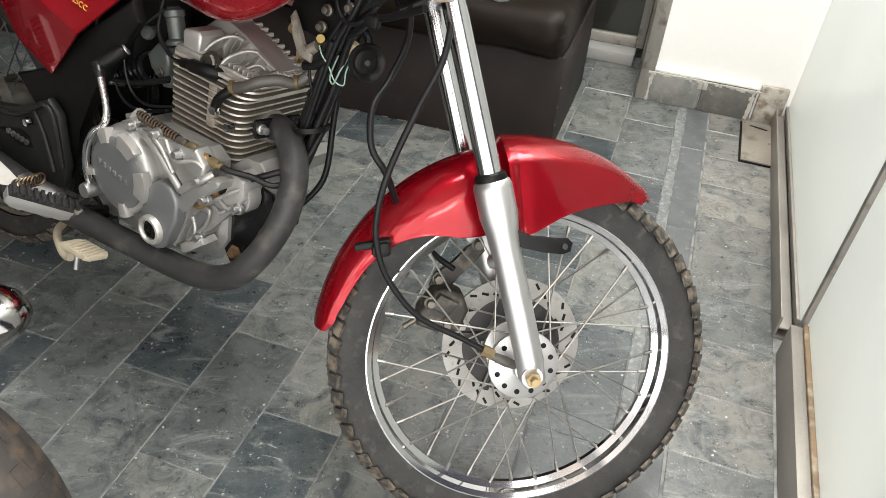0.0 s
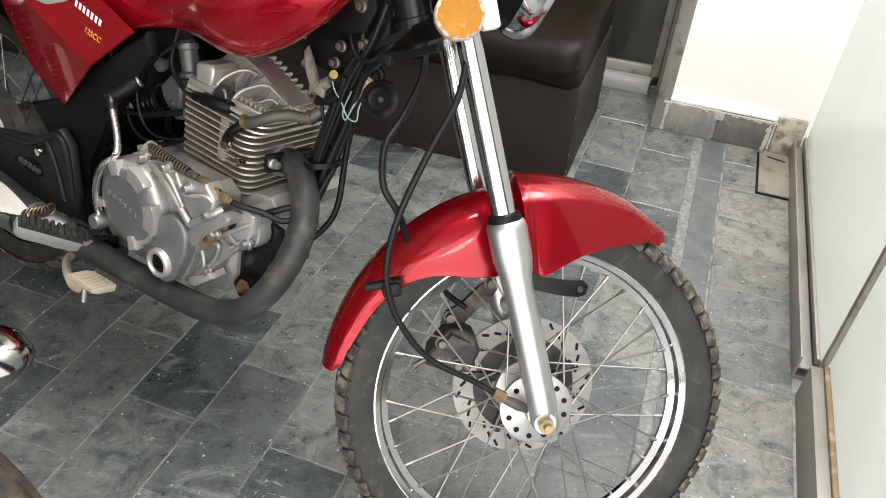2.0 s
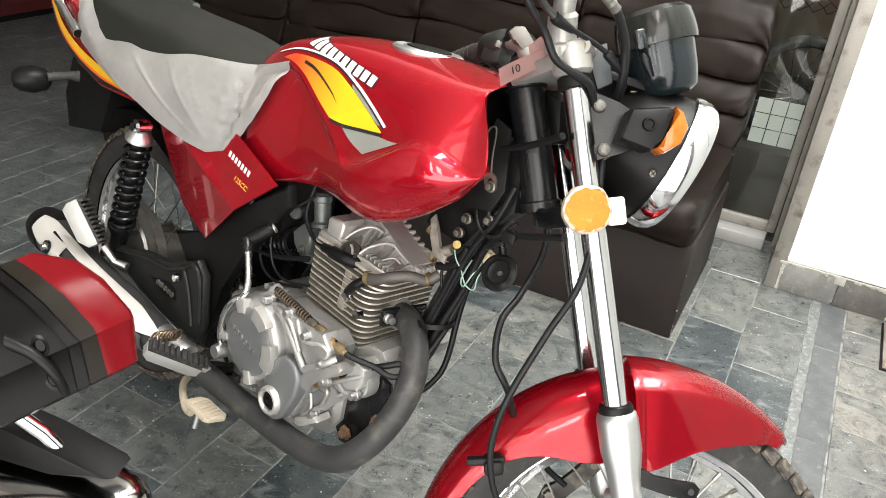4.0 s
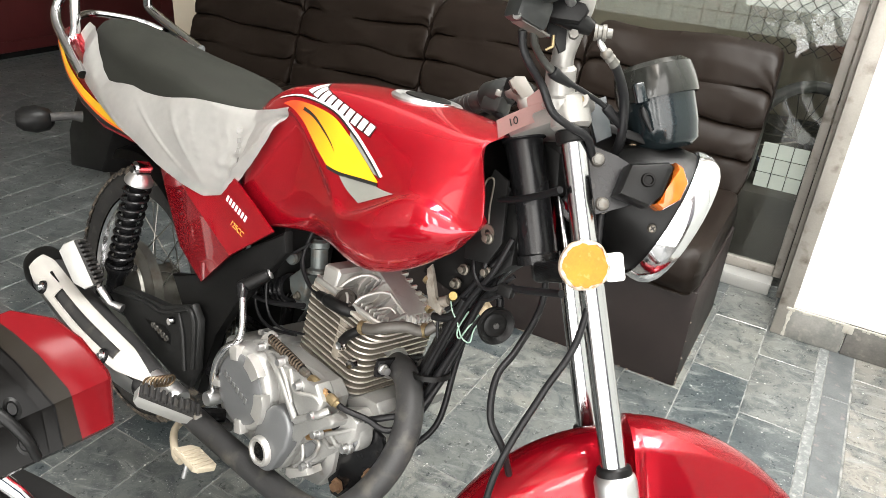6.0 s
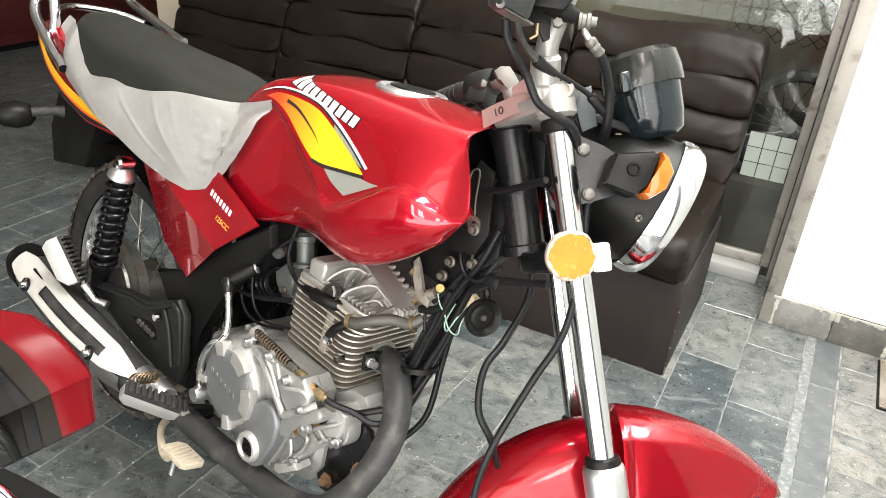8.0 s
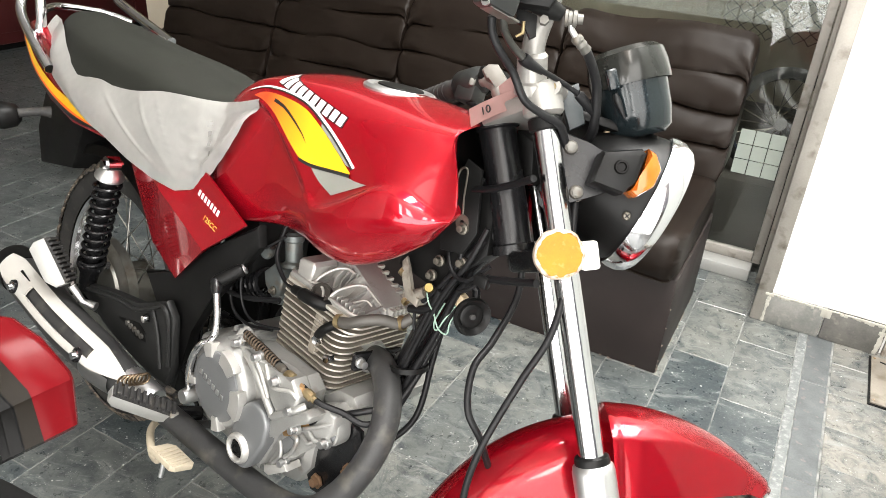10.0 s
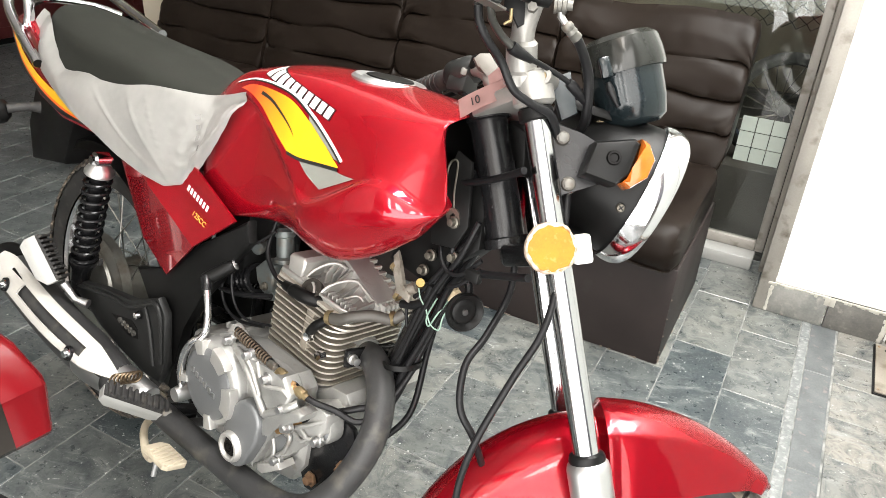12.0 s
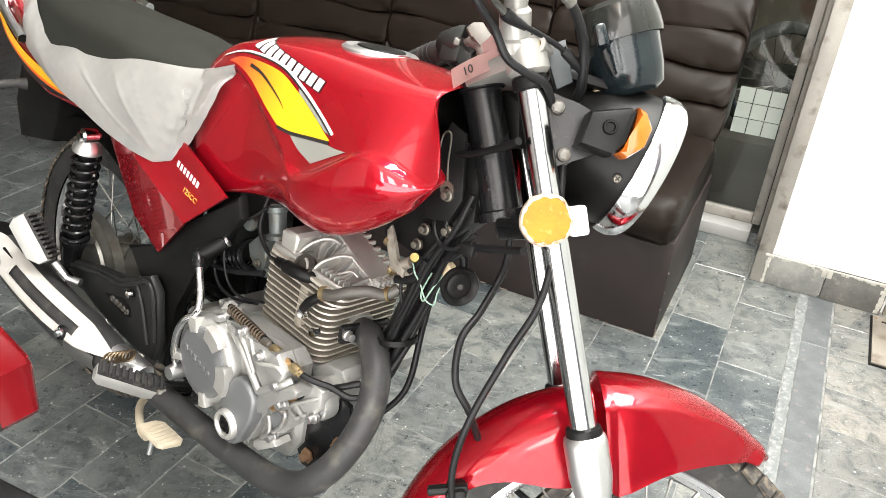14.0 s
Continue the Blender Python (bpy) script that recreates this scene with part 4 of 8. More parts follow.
# ---- engine ----
DULL = material("dull_zinc", (0.11, 0.107, 0.097), 0.5, 0.6, 0.2, 25, 300, 0.1, 0.1, dirt=(0.10, 0.08, 0.06), dirt_at=0.62)
PALECAST = material("pale_machined_cast", (0.48, 0.47, 0.445), 0.44, 0.68, 0.08, 20, 300, 0.05)
RUSTBROWN = material("rust_brown_wire", (0.085, 0.062, 0.042), 0.55, 0.5, 0.25, 40, 300)
COPPER = material("copper_toned_brass", (0.40, 0.25, 0.12), 0.38, 0.9, 0.2, 40, 300)
eng = holder("engine", bike)
part("crankcase", PR([(-0.85, 0.31), (-0.83, 0.42), (-0.70, 0.475), (-0.62, 0.475), (-0.525, 0.445), (-0.497, 0.40), (-0.497, 0.335), (-0.525, 0.29), (-0.64, 0.26), (-0.80, 0.265)], -0.095, 0.10, 0.012), CAST, eng, "cast aluminium crankcase")
CC = (-0.679, 0.409)                          # middle of the clutch cover
part("side_case", PR([(-0.748, 0.372)] + arc(*CC, 0.074, 185, 118, 8) + [(-0.700, 0.472), (-0.655, 0.489), (-0.627, 0.500), (-0.588, 0.496), (-0.550, 0.494), (-0.522, 0.497), (-0.500, 0.480), (-0.500, 0.455), (-0.538, 0.400), (-0.548, 0.360), (-0.566, 0.318)] + arc(-0.600, 0.337, 0.036, -40, -110, 5) + [(-0.640, 0.318), (-0.680, 0.333), (-0.720, 0.338)], -0.136, -0.088, 0.006, seg=3), CAST, eng, "silver clutch case")
part("cover_ring", L([(0.058, -0.158), (0.066, -0.157), (0.0705, -0.153), (0.073, -0.145), (0.076, -0.128)], (CC[0], 0, CC[1]), (0, 1, 0), 64), CAST, eng, "bright cast ring round the clutch cover")
part("clutch_cover", L([(0.0, -0.1655), (0.040, -0.1652), (0.054, -0.1640), (0.0595, -0.161), (0.061, -0.155), (0.062, -0.150)], (CC[0], 0, CC[1]), (0, 1, 0), 64), COVER, eng, "round grey clutch cover")
for a0, a1 in ((44, 79), (-22, 20), (101, 121), (-80, -64), (-170, -158)):
    o = arc(*CC, 0.0735, a0, a1, 6) + arc(*CC, 0.050, a1, a0, 6)
    part("cover_tab", PR(o, -0.1675, -0.152, 0.0014), PALECAST, eng, "bright cast tab")
# raised wedge above, with a ridge down its edge and a sunken triangle beside it
part("upper_cover", PR([(-0.606, 0.497), (-0.575, 0.499), (-0.540, 0.497), (-0.514, 0.504), (-0.495, 0.484), (-0.498, 0.463), (-0.537, 0.432), (-0.566, 0.462)], -0.151, -0.12, 0.005, seg=3), CAST, eng, "raised silver cover")
for pts, r in (([(-0.640, -0.140, 0.486), (-0.612, -0.147, 0.482), (-0.576, -0.152, 0.460), (-0.541, -0.152, 0.427)], 0.0062), ([(-0.541, -0.152, 0.427), (-0.520, -0.150, 0.444), (-0.498, -0.148, 0.461), (-0.488, -0.138, 0.470)], 0.0062), ([(-0.604, -0.150, 0.494), (-0.580, -0.153, 0.480), (-0.556, -0.154, 0.452)], 0.0034), ([(-0.575, -0.151, 0.499), (-0.552, -0.154, 0.474), (-0.512, -0.153, 0.486), (-0.497, -0.150, 0.480)], 0.0030)):
    part("case_ridge", hose(pts, r, 6, 12), PALECAST if r < 0.005 else CAST, eng)
# grey housing that runs from a round head down to the oil filler
part("filter_housing", PR(arc(-0.577, 0.396, 0.033, 10, 160, 12) + [(-0.622, 0.368)] + arc(-0.600, 0.337, 0.034, 170, 330, 12) + [(-0.547, 0.372)], -0.158, -0.12, 0.006, seg=3), COVER, eng, "round-headed grey filter housing")
part("oil_cap", L([(0.0160, -0.158), (0.0165, -0.165), (0.0185, -0.1675), (0.0225, -0.167), (0.0250, -0.163), (0.0262, -0.154)], (-0.600, 0, 0.338), (0, 1, 0), 44), PALECAST, eng, "bright filler cap ring")
part("cap_centre", L([(0.0, -0.166), (0.004, -0.166), (0.0045, -0.163), (0.008, -0.162), (0.0085, -0.1645), (0.0115, -0.1645), (0.0125, -0.161), (0.0165, -0.160), (0.0165, -0.15)], (-0.600, 0, 0.338), (0, 1, 0), 36), BLACK, eng, "black cap centre")
# bright stepped ledge beside the housing, ribbed lower case with shallow pockets
part("case_ledge", PR([(-0.552, 0.412), (-0.540, 0.424), (-0.505, 0.449), (-0.478, 0.470), (-0.462, 0.468), (-0.466, 0.455), (-0.505, 0.426), (-0.538, 0.396), (-0.546, 0.384)], -0.150, -0.11, 0.006, seg=3), CAST, eng, "bright rounded ledge")
part("lower_case", PR([(-0.566, 0.392), (-0.505, 0.452), (-0.462, 0.476), (-0.443, 0.468), (-0.440, 0.440), (-0.470, 0.404), (-0.512, 0.366), (-0.518, 0.348), (-0.560, 0.312), (-0.585, 0.318)], -0.122, -0.08, 0.006), CAST, eng, "cast lower case")
for pts in ([(-0.545, -0.124, 0.372), (-0.536, -0.127, 0.350), (-0.552, -0.126, 0.326)], [(-0.526, -0.124, 0.400), (-0.506, -0.127, 0.398), (-0.512, -0.127, 0.372), (-0.528, -0.126, 0.352)], [(-0.548, -0.124, 0.384), (-0.510, -0.128, 0.412), (-0.470, -0.126, 0.440), (-0.446, -0.118, 0.458)], [(-0.500, -0.124, 0.408), (-0.484, -0.126, 0.404), (-0.474, -0.124, 0.412)], [(-0.490, -0.124, 0.424), (-0.472, -0.126, 0.416), (-0.462, -0.124, 0.420)]):
    part("case_rib", hose(pts, 0.0036, 6, 10), CAST, eng)
# raised darker grey patch; the pocket's shade is only its colour
part("pocket", PR([(-0.548, 0.368), (-0.530, 0.388), (-0.516, 0.388), (-0.516, 0.374), (-0.532, 0.352), (-0.546, 0.346)], -0.1235, -0.118, 0.001), COVER, eng, "darker patch standing for a shaded cast pocket")
part("foot_lug", PR([(-0.566, 0.316), (-0.520, 0.344), (-0.512, 0.336), (-0.552, 0.304), (-0.564, 0.304)], -0.132, -0.10, 0.003), PALECAST, eng)
part("case_boss", L([(0.0, -0.114), (0.019, -0.114), (0.024, -0.110), (0.026, -0.09)], (-0.463, 0, 0.436), (0, 1, 0), 32), COVER, eng, "round grey boss")
part("boss_rim", L([(0.022, -0.113), (0.026, -0.113), (0.028, -0.106), (0.028, -0.09)], (-0.463, 0, 0.436), (0, 1, 0), 32), CAST, eng)
part("cylinder_seat", PR([(-0.515, 0.458), (-0.480, 0.486), (-0.448, 0.490), (-0.436, 0.476), (-0.446, 0.450), (-0.490, 0.440)], -0.084, 0.08, 0.006), CAST, eng, "pale machined seat under the barrel")
for x, y, z in ((-0.598, -0.150, 0.500), (-0.546, -0.153, 0.486), (-0.506, -0.150, 0.456), (-0.500, -0.142, 0.424), (-0.453, -0.122, 0.420), (-0.480, -0.128, 0.462), (-0.528, -0.126, 0.342), (-0.665, -0.138, 0.490), (-0.745, -0.138, 0.372)):
    part("case_bolt", L([(0, -0.010), (0.0056, -0.010), (0.0064, -0.007), (0.0066, 0.0), (0.0092, 0.0), (0.0096, 0.006)], (x, y, z), (0, 1, 0), 12), STEEL, eng)
part("breather_plate", PR([(-0.745, -0.085), (-0.725, -0.095), (-0.660, -0.095), (-0.640, -0.075), (-0.640, -0.02), (-0.745, -0.02)], 0.0, 0.010, 0.003, "xy"), CAST, eng, "ribbed breather plate", Matrix.Translation((0, 0, 0.462)) @ Matrix.Rotation(radians(-6), 4, "Y") @ Matrix.Translation((0, 0, -0.075)))
for i in range(4):
    part("case_rib", B((-0.735 + 0.030 * i, -0.070, 0.474), (0.006, 0.05, 0.010), 0.002, Matrix.Rotation(radians(-12), 4, "Y")), CAST, eng)
for x, y in ((-0.722, -0.09), (-0.652, -0.088), (-0.612, -0.095), (-0.560, -0.098)):
    part("case_bolt", L([(0, 0.0), (0.0065, 0.0), (0.0068, 0.006), (0.0058, 0.009), (0, 0.009)], (x, y, 0.474), (0, 0, 1), 6), STEEL, eng)
part("cable_arm", PR([(-0.712, 0.456), (-0.702, 0.450), (-0.690, 0.458), (-0.654, 0.504), (-0.655, 0.513), (-0.668, 0.515), (-0.676, 0.506)], -0.130, -0.118, 0.003), PALECAST, eng, "pale cast clutch arm")
# maker's lettering, reduced to small raised bars
for i in range(6):
    part("letter_bar", B((CC[0] - 0.034 + i * 0.0122, -0.1658, CC[1] + 0.012 - i * 0.0035), (0.0078, 0.002, 0.009), 0.0005), STEEL, eng)
# finned barrel and head
FIN = Matrix.Translation((-0.578, 0.002, 0.452)) @ Matrix.Rotation(radians(5), 4, "Y")


def fin_plate(sx, sy, th, cx=0.0, cy=0.0, c=0.02):
    r = 0.027
    turn = [(sx / 2 - r + r * math.cos(radians(q)), -sy / 2 + r + r * math.sin(radians(q))) for q in range(-90, 1, 15)]
    back = [(-sx / 2 + 0.012 - 0.012 * math.sin(radians(q)), -sy / 2 + 0.012 - 0.012 * math.cos(radians(q))) for q in (90, 60, 30, 0)]
    o = [(cx + x, cy + y) for x, y in (*back, *turn, (sx / 2, sy / 2 - c), (sx / 2 - c, sy / 2), (-sx / 2 + c, sy / 2), (-sx / 2, sy / 2 - c))]
    bm = PR(o, -th / 2, th / 2, 0.0, "xy")
    # flat faces take the dusty colour with painted shade, edges the bright one
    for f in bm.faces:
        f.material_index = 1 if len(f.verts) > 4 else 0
    return bm


for i in range(10):
    g = 1.0 + 0.035 * i / 9
    me = part("fin", fin_plate(0.146 * g, 0.168 * g, 0.0030), [FINS, DUSTSHADE], eng, smooth=30)
    me.matrix_basis = FIN @ Matrix.Translation((0, 0, 0.024 + i * 0.0108))
# dark core: shade of the fin gaps as colour
part("barrel", B((0, 0, 0.07), (0.112, 0.132, 0.15), 0.02), GAPSHADE, eng, "barrel core", FIN)
part("cylinder_foot", B((0.004, 0, 0.004), (0.130, 0.150, 0.026), 0.006), CAST, eng, "", FIN)
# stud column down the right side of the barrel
part("stud_column", B((0.016, -0.074, 0.098), (0.020, 0.024, 0.075), 0.005), DUSTSHADE, eng, "", FIN)
for i in range(2):
    me = part("head_fin", fin_plate(0.166 + 0.004 * i, 0.176, 0.0034, 0.008, 0.0), [FINS, DUSTSHADE], eng, smooth=30)
    me.matrix_basis = FIN @ Matrix.Translation((0, 0, 0.1335 + i * 0.0105))
part("head_flange", PR([(p[0], p[1]) for p in [(-0.078, -0.076), (-0.066, -0.088), (0.060, -0.090), (0.080, -0.084), (0.094, -0.066), (0.098, -0.03), (0.098, 0.06), (0.08, 0.08), (-0.06, 0.08), (-0.078, 0.06)]], 0.1495, 0.1560, 0.002, "xy"), FINS, eng, "bright edge of the cylinder head", FIN)
# dark block behind the head fins, again shade as colour
part("cylinder_head", B((0.006, 0, 0.140), (0.13, 0.135, 0.03), 0.008), GAPSHADE, eng, "finned cylinder head", FIN)
ROCK_Z = [(-0.070, 0.188), (-0.052, 0.204), (-0.020, 0.210), (0.010, 0.202), (0.088, 0.170), (0.093, 0.160)]


def rock_top(x):
    return lerp_table(ROCK_Z, x)[0]


# rocker cover: a floor inside a raised rim, a steep wall and a flat spine that slopes down to the front
bm = bmesh.new()
rows = []
for i in range(33):
    x = -0.070 + 0.163 * i / 32
    zt = rock_top(x)
    lo = 0.164 - 0.004 * i / 32
    rows.append([V(x, y, z) for y, z in ((-0.082, 0.150), (-0.081, lo), (-0.076, lo + 0.002), (-0.073, lo - 0.003), (-0.046, lo), (-0.036, lo + 0.006), (-0.027, zt - 0.012), (-0.0235, zt - 0.001), (-0.021, zt), (0.021, zt), (0.0235, zt - 0.001), (0.030, zt - 0.014), (0.050, lo), (0.070, 0.150))])
g = skin(bm, rows)
bm.faces.new(g[0][::-1])
bm.faces.new(g[-1])
part("rocker_cover", bm, CAST, eng, "silver rocker cover", FIN)
# webs that stand between the rim and the wall
for x, y0, h0, h1, th, mt in ((-0.004, -0.050, 0.50, 0.92, 0.0040, PALECAST), (0.006, -0.046, 0.50, 0.90, 0.0030, CAST), (0.015, -0.044, 0.50, 0.90, 0.0030, CAST), (0.024, -0.078, 0.20, 0.97, 0.0046, PALECAST), (0.044, -0.060, 0.22, 0.72, 0.0032, CAST), (0.061, -0.066, 0.25, 0.86, 0.0032, PALECAST), (0.083, -0.076, 0.35, 0.98, 0.0050, CAST)):
    zt, lo = rock_top(x), 0.158
    o = [(y0, lo), (y0, lo + (zt - lo) * h0), (-0.026, lo + (zt - lo) * h1), (-0.020, lo)]
    part("head_web", PR(o, x - th / 2, x + th / 2, 0.0008, "yz"), mt, eng, "", FIN)
# raised beads: the rim round the plug hollow, the pocket's slanted rims
for pts, r in (([(-0.024, -0.074, 0.162), (-0.020, -0.060, 0.178), (-0.012, -0.044, 0.190), (0.002, -0.034, 0.196), (0.016, -0.030, 0.194)], 0.0027), ([(0.022, -0.080, 0.163), (0.026, -0.068, 0.176), (0.036, -0.044, 0.186), (0.045, -0.030, 0.186)], 0.0027), ([(0.045, -0.030, 0.186), (0.066, -0.027, 0.176), (0.090, -0.024, 0.166)], 0.0023), ([(0.022, -0.081, 0.163), (0.052, -0.082, 0.164), (0.076, -0.078, 0.162), (0.091, -0.062, 0.161)], 0.0028), ([(-0.024, -0.078, 0.166), (-0.008, -0.076, 0.170), (0.004, -0.078, 0.166), (0.012, -0.083, 0.158)], 0.0023), ([(0.052, -0.058, 0.166), (0.066, -0.048, 0.176), (0.078, -0.044, 0.172)], 0.0018)):
    part("head_bead", hose(pts, r, 6, 10), PALECAST, eng, "", FIN)
# upright ribs in the hollow below the hose
for i in range(6):
    part("head_rib", B((0.036 + 0.0095 * i, -0.071, 0.166), (0.003, 0.014, 0.012), 0.001), PALECAST, eng, "", FIN)
# square tappet caps
part("tappet_cap", PR([(-0.060, 0.162), (-0.063, 0.186), (-0.058, 0.192), (-0.030, 0.196), (-0.024, 0.190), (-0.025, 0.164), (-0.030, 0.160)], -0.079, -0.028, 0.005, seg=3), PALECAST, eng, "square tappet cap", FIN)
part("cap_lip", B((-0.044, -0.050, 0.160), (0.052, 0.066, 0.010), 0.003), CAST, eng, "", FIN)
part("tappet_cap", B((-0.038, 0.004, 0.211), (0.040, 0.040, 0.016), 0.005), PALECAST, eng, "square tappet cap", FIN)
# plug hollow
part("plug_well", L([(0.0, 0.004), (0.012, 0.004), (0.0135, 0.010), (0.0165, 0.010), (0.017, 0.0)], (0.006, -0.079, 0.159), (0.1, -0.75, 0.65), 24), GAPSHADE, eng, "plug well with its shade in the colour", FIN)
# comb teeth along the far edge and the foot of the spine
for i in range(8):
    x = -0.010 + 0.0125 * i
    part("comb_tooth", B((x, 0.026, rock_top(x) - 0.002), (0.006, 0.016, 0.007), 0.0015), PALECAST, eng, "", FIN)
for i in range(5):
    part("comb_tooth", B((0.094, -0.016 + 0.009 * i, 0.164), (0.012, 0.0045, 0.010), 0.001), PALECAST, eng, "", FIN)
part("exhaust_port", L([(0.0, 0.0), (0.026, 0.0), (0.03, 0.02), (0.0, 0.02)], (-0.488, -0.010, 0.518), (-1, 0.2, 0), 24), CAST, eng)
part("cam_bolt", L([(0, -0.012), (0.007, -0.012), (0.008, 0.0), (0, 0.0)], (-0.535, -0.088, 0.548), (0, 1, 0), 6), CHROME, eng)
part("cam_bolt", L([(0, -0.012), (0.007, -0.012), (0.008, 0.0), (0, 0.0)], (-0.505, -0.088, 0.53), (0, 1, 0), 6), CHROME, eng)
part("spark_plug_cap", hose([(-0.612, -0.085, 0.598), (-0.585, -0.092, 0.602), (-0.555, -0.09, 0.602), (-0.535, -0.07, 0.597)], [0.008] * 8 + [0.0105] * 17, 8, 14), BLACK, eng, "black spark plug cap")
part("plug_lead", hose([(-0.612, -0.085, 0.598), (-0.65, -0.08, 0.602), (-0.685, -0.07, 0.63), (-0.69, -0.05, 0.69)], 0.0038), HOSE, eng)
part("breather_hose", hose([(-0.508, -0.088, 0.59), (-0.483, -0.088, 0.598), (-0.465, -0.082, 0.609), (-0.444, -0.062, 0.616), (-0.428, -0.042, 0.613), (-0.417, -0.028, 0.625)], 0.0085, 6, 14), material("grey_rubber_hose", (0.05, 0.046, 0.04), 0.5, 0.0, 0.2, 20, 200, 0.05), eng, "grey rubber hose")
for p in ((-0.503, -0.088, 0.592), (-0.425, -0.038, 0.615)):
    part("hose_clip", L([(0.0095, -0.004), (0.011, -0.004), (0.011, 0.004), (0.0095, 0.004)], p, (1, 0.2, 0.3), 16, True), BRASS, eng)
part("elbow_hose", hose([(-0.505, -0.09, 0.588), (-0.520, -0.098, 0.573), (-0.538, -0.09, 0.553)], 0.0075), BLACK, eng)
# carburettor and intake
CARB = material("blue_grey_zinc_casting", (0.105, 0.118, 0.115), 0.42, 0.5, 0.15, 24, 300, 0.08, 0.1, dirt=(0.10, 0.08, 0.06), dirt_at=0.62)
part("carburettor", PR([(-0.730, 0.577), (-0.706, 0.601), (-0.683, 0.598), (-0.679, 0.572), (-0.682, 0.550), (-0.703, 0.541), (-0.722, 0.556)], -0.056, -0.006, 0.005, seg=3), CARB, eng, "blue-grey carburettor body")
part("slide_housing", L([(0.0, 0.058), (0.010, 0.058), (0.013, 0.054), (0.0165, 0.053), (0.0170, 0.044), (0.0145, 0.042), (0.0145, 0.010), (0.019, 0.006), (0.0195, 0.0), (0.0, 0.0)], (-0.673, -0.040, 0.606), (-0.22, -0.02, 1), 28), CARB, eng, "round slide housing")
part("float_bowl", L([(0.0, -0.030), (0.014, -0.029), (0.018, -0.022), (0.019, 0.0), (0.0, 0.0)], (-0.703, -0.030, 0.556), (-0.1, 0, 1), 24), CARB, eng)
part("air_screw", L([(0, -0.008), (0.004, -0.008), (0.005, -0.003), (0.0075, -0.002), (0.0075, 0.002)], (-0.696, -0.057, 0.556), (0, 1, 0), 12), DULL_PIN, eng)
part("choke_knob", L([(0.0, -0.016), (0.008, -0.016), (0.0115, -0.012), (0.0115, -0.004), (0.007, -0.002), (0.007, 0.02)], (-0.735, -0.045, 0.611), (-0.5, 1, 0), 18), CARB, eng)
for k in range(5):
    part("boot_rib", L([(0.020, -0.0035), (0.0265, -0.0030), (0.0285, 0.0), (0.0265, 0.0030), (0.020, 0.0035)], (-0.783 + 0.0115 * k, -0.040, 0.530 + 0.0052 * k), (0.91, 0, 0.41), 28, True), BLACKPAINT, eng, "ribbed rubber boot" if k == 0 else "")
part("air_box", B((-0.80, 0.0, 0.60), (0.10, 0.13, 0.15), 0.02), BLACK, bike, "black air box")
part("intake_boot", T([(-0.67, -0.02, 0.585), (-0.64, -0.01, 0.585), (-0.615, 0, 0.585)], [0.02, 0.024, 0.022], 20), RUBBER, eng)
part("throttle_cable", hose([(-0.70, -0.035, 0.675), (-0.705, -0.04, 0.70), (-0.66, -0.05, 0.72)], 0.004), HOSE, eng)
part("starter_motor", T([(-0.715, 0.02, 0.49), (-0.62, 0.02, 0.49)], 0.03, 20), BLACKPAINT, eng)
part("gear_tab", B((-0.672, -0.125, 0.493), (0.055, 0.02, 0.012), 0.003, Matrix.Rotation(radians(-28), 4, "Y")), CAST, eng)
part("clutch_cable", hose([(-0.660, -0.130, 0.510), (-0.600, -0.132, 0.506), (-0.545, -0.136, 0.499), (-0.508, -0.134, 0.492), (-0.473, -0.130, 0.482), (-0.440, -0.110, 0.476), (-0.408, -0.090, 0.468), (-0.392, -0.050, 0.490), (-0.390, -0.010, 0.560), (-0.36, 0.01, 0.70)], 0.0048), HOSE, eng, "black clutch cable")
a_, b_ = V(-0.650, -0.136, 0.511), V(-0.562, -0.138, 0.501)
part("cable_spring", T([a_.lerp(b_, i / 112) + V(0, math.cos(i * 0.785) * 0.0068, math.sin(i * 0.785) * 0.0068) for i in range(113)], 0.0017, 6), RUSTBROWN, eng, "tarnished cable spring")
for c, d, r, mt in (((-0.552, -0.138, 0.499), (0.9, 0.05, -0.1), 0.0075, DULL), ((-0.530, -0.138, 0.496), (0.9, 0.05, -0.15), 0.0088, BRASS), ((-0.508, -0.137, 0.491), (0.9, 0.08, -0.22), 0.0070, COPPER), ((-0.488, -0.134, 0.486), (0.9, 0.12, -0.25), 0.0080, BRASS)):
    part("cable_fitting", L([(0, -0.011), (r * 0.8, -0.011), (r, -0.007), (r, 0.004), (r * 0.7, 0.006), (r * 0.7, 0.011), (0, 0.011)], c, d, 8), mt, eng, "plated cable adjuster")
part("cable_bracket", PR([(-0.540, 0.470), (-0.522, 0.474), (-0.508, 0.496), (-0.516, 0.500), (-0.530, 0.482)], -0.132, -0.124, 0.002), PALECAST, eng)
part("oil_switch", T([(-0.526, -0.136, 0.400), (-0.520, -0.133, 0.406), (-0.508, -0.128, 0.418), (-0.502, -0.126, 0.424), (-0.490, -0.122, 0.436)], [0.0045, 0.0075, 0.0075, 0.005, 0.0045], 8), COPPER, eng, "brass oil switch")
part("switch_lead", hose([(-0.490, -0.122, 0.436), (-0.455, -0.108, 0.462), (-0.42, -0.085, 0.482), (-0.395, -0.05, 0.496), (-0.39, -0.01, 0.55)], 0.0050), HOSE, eng)
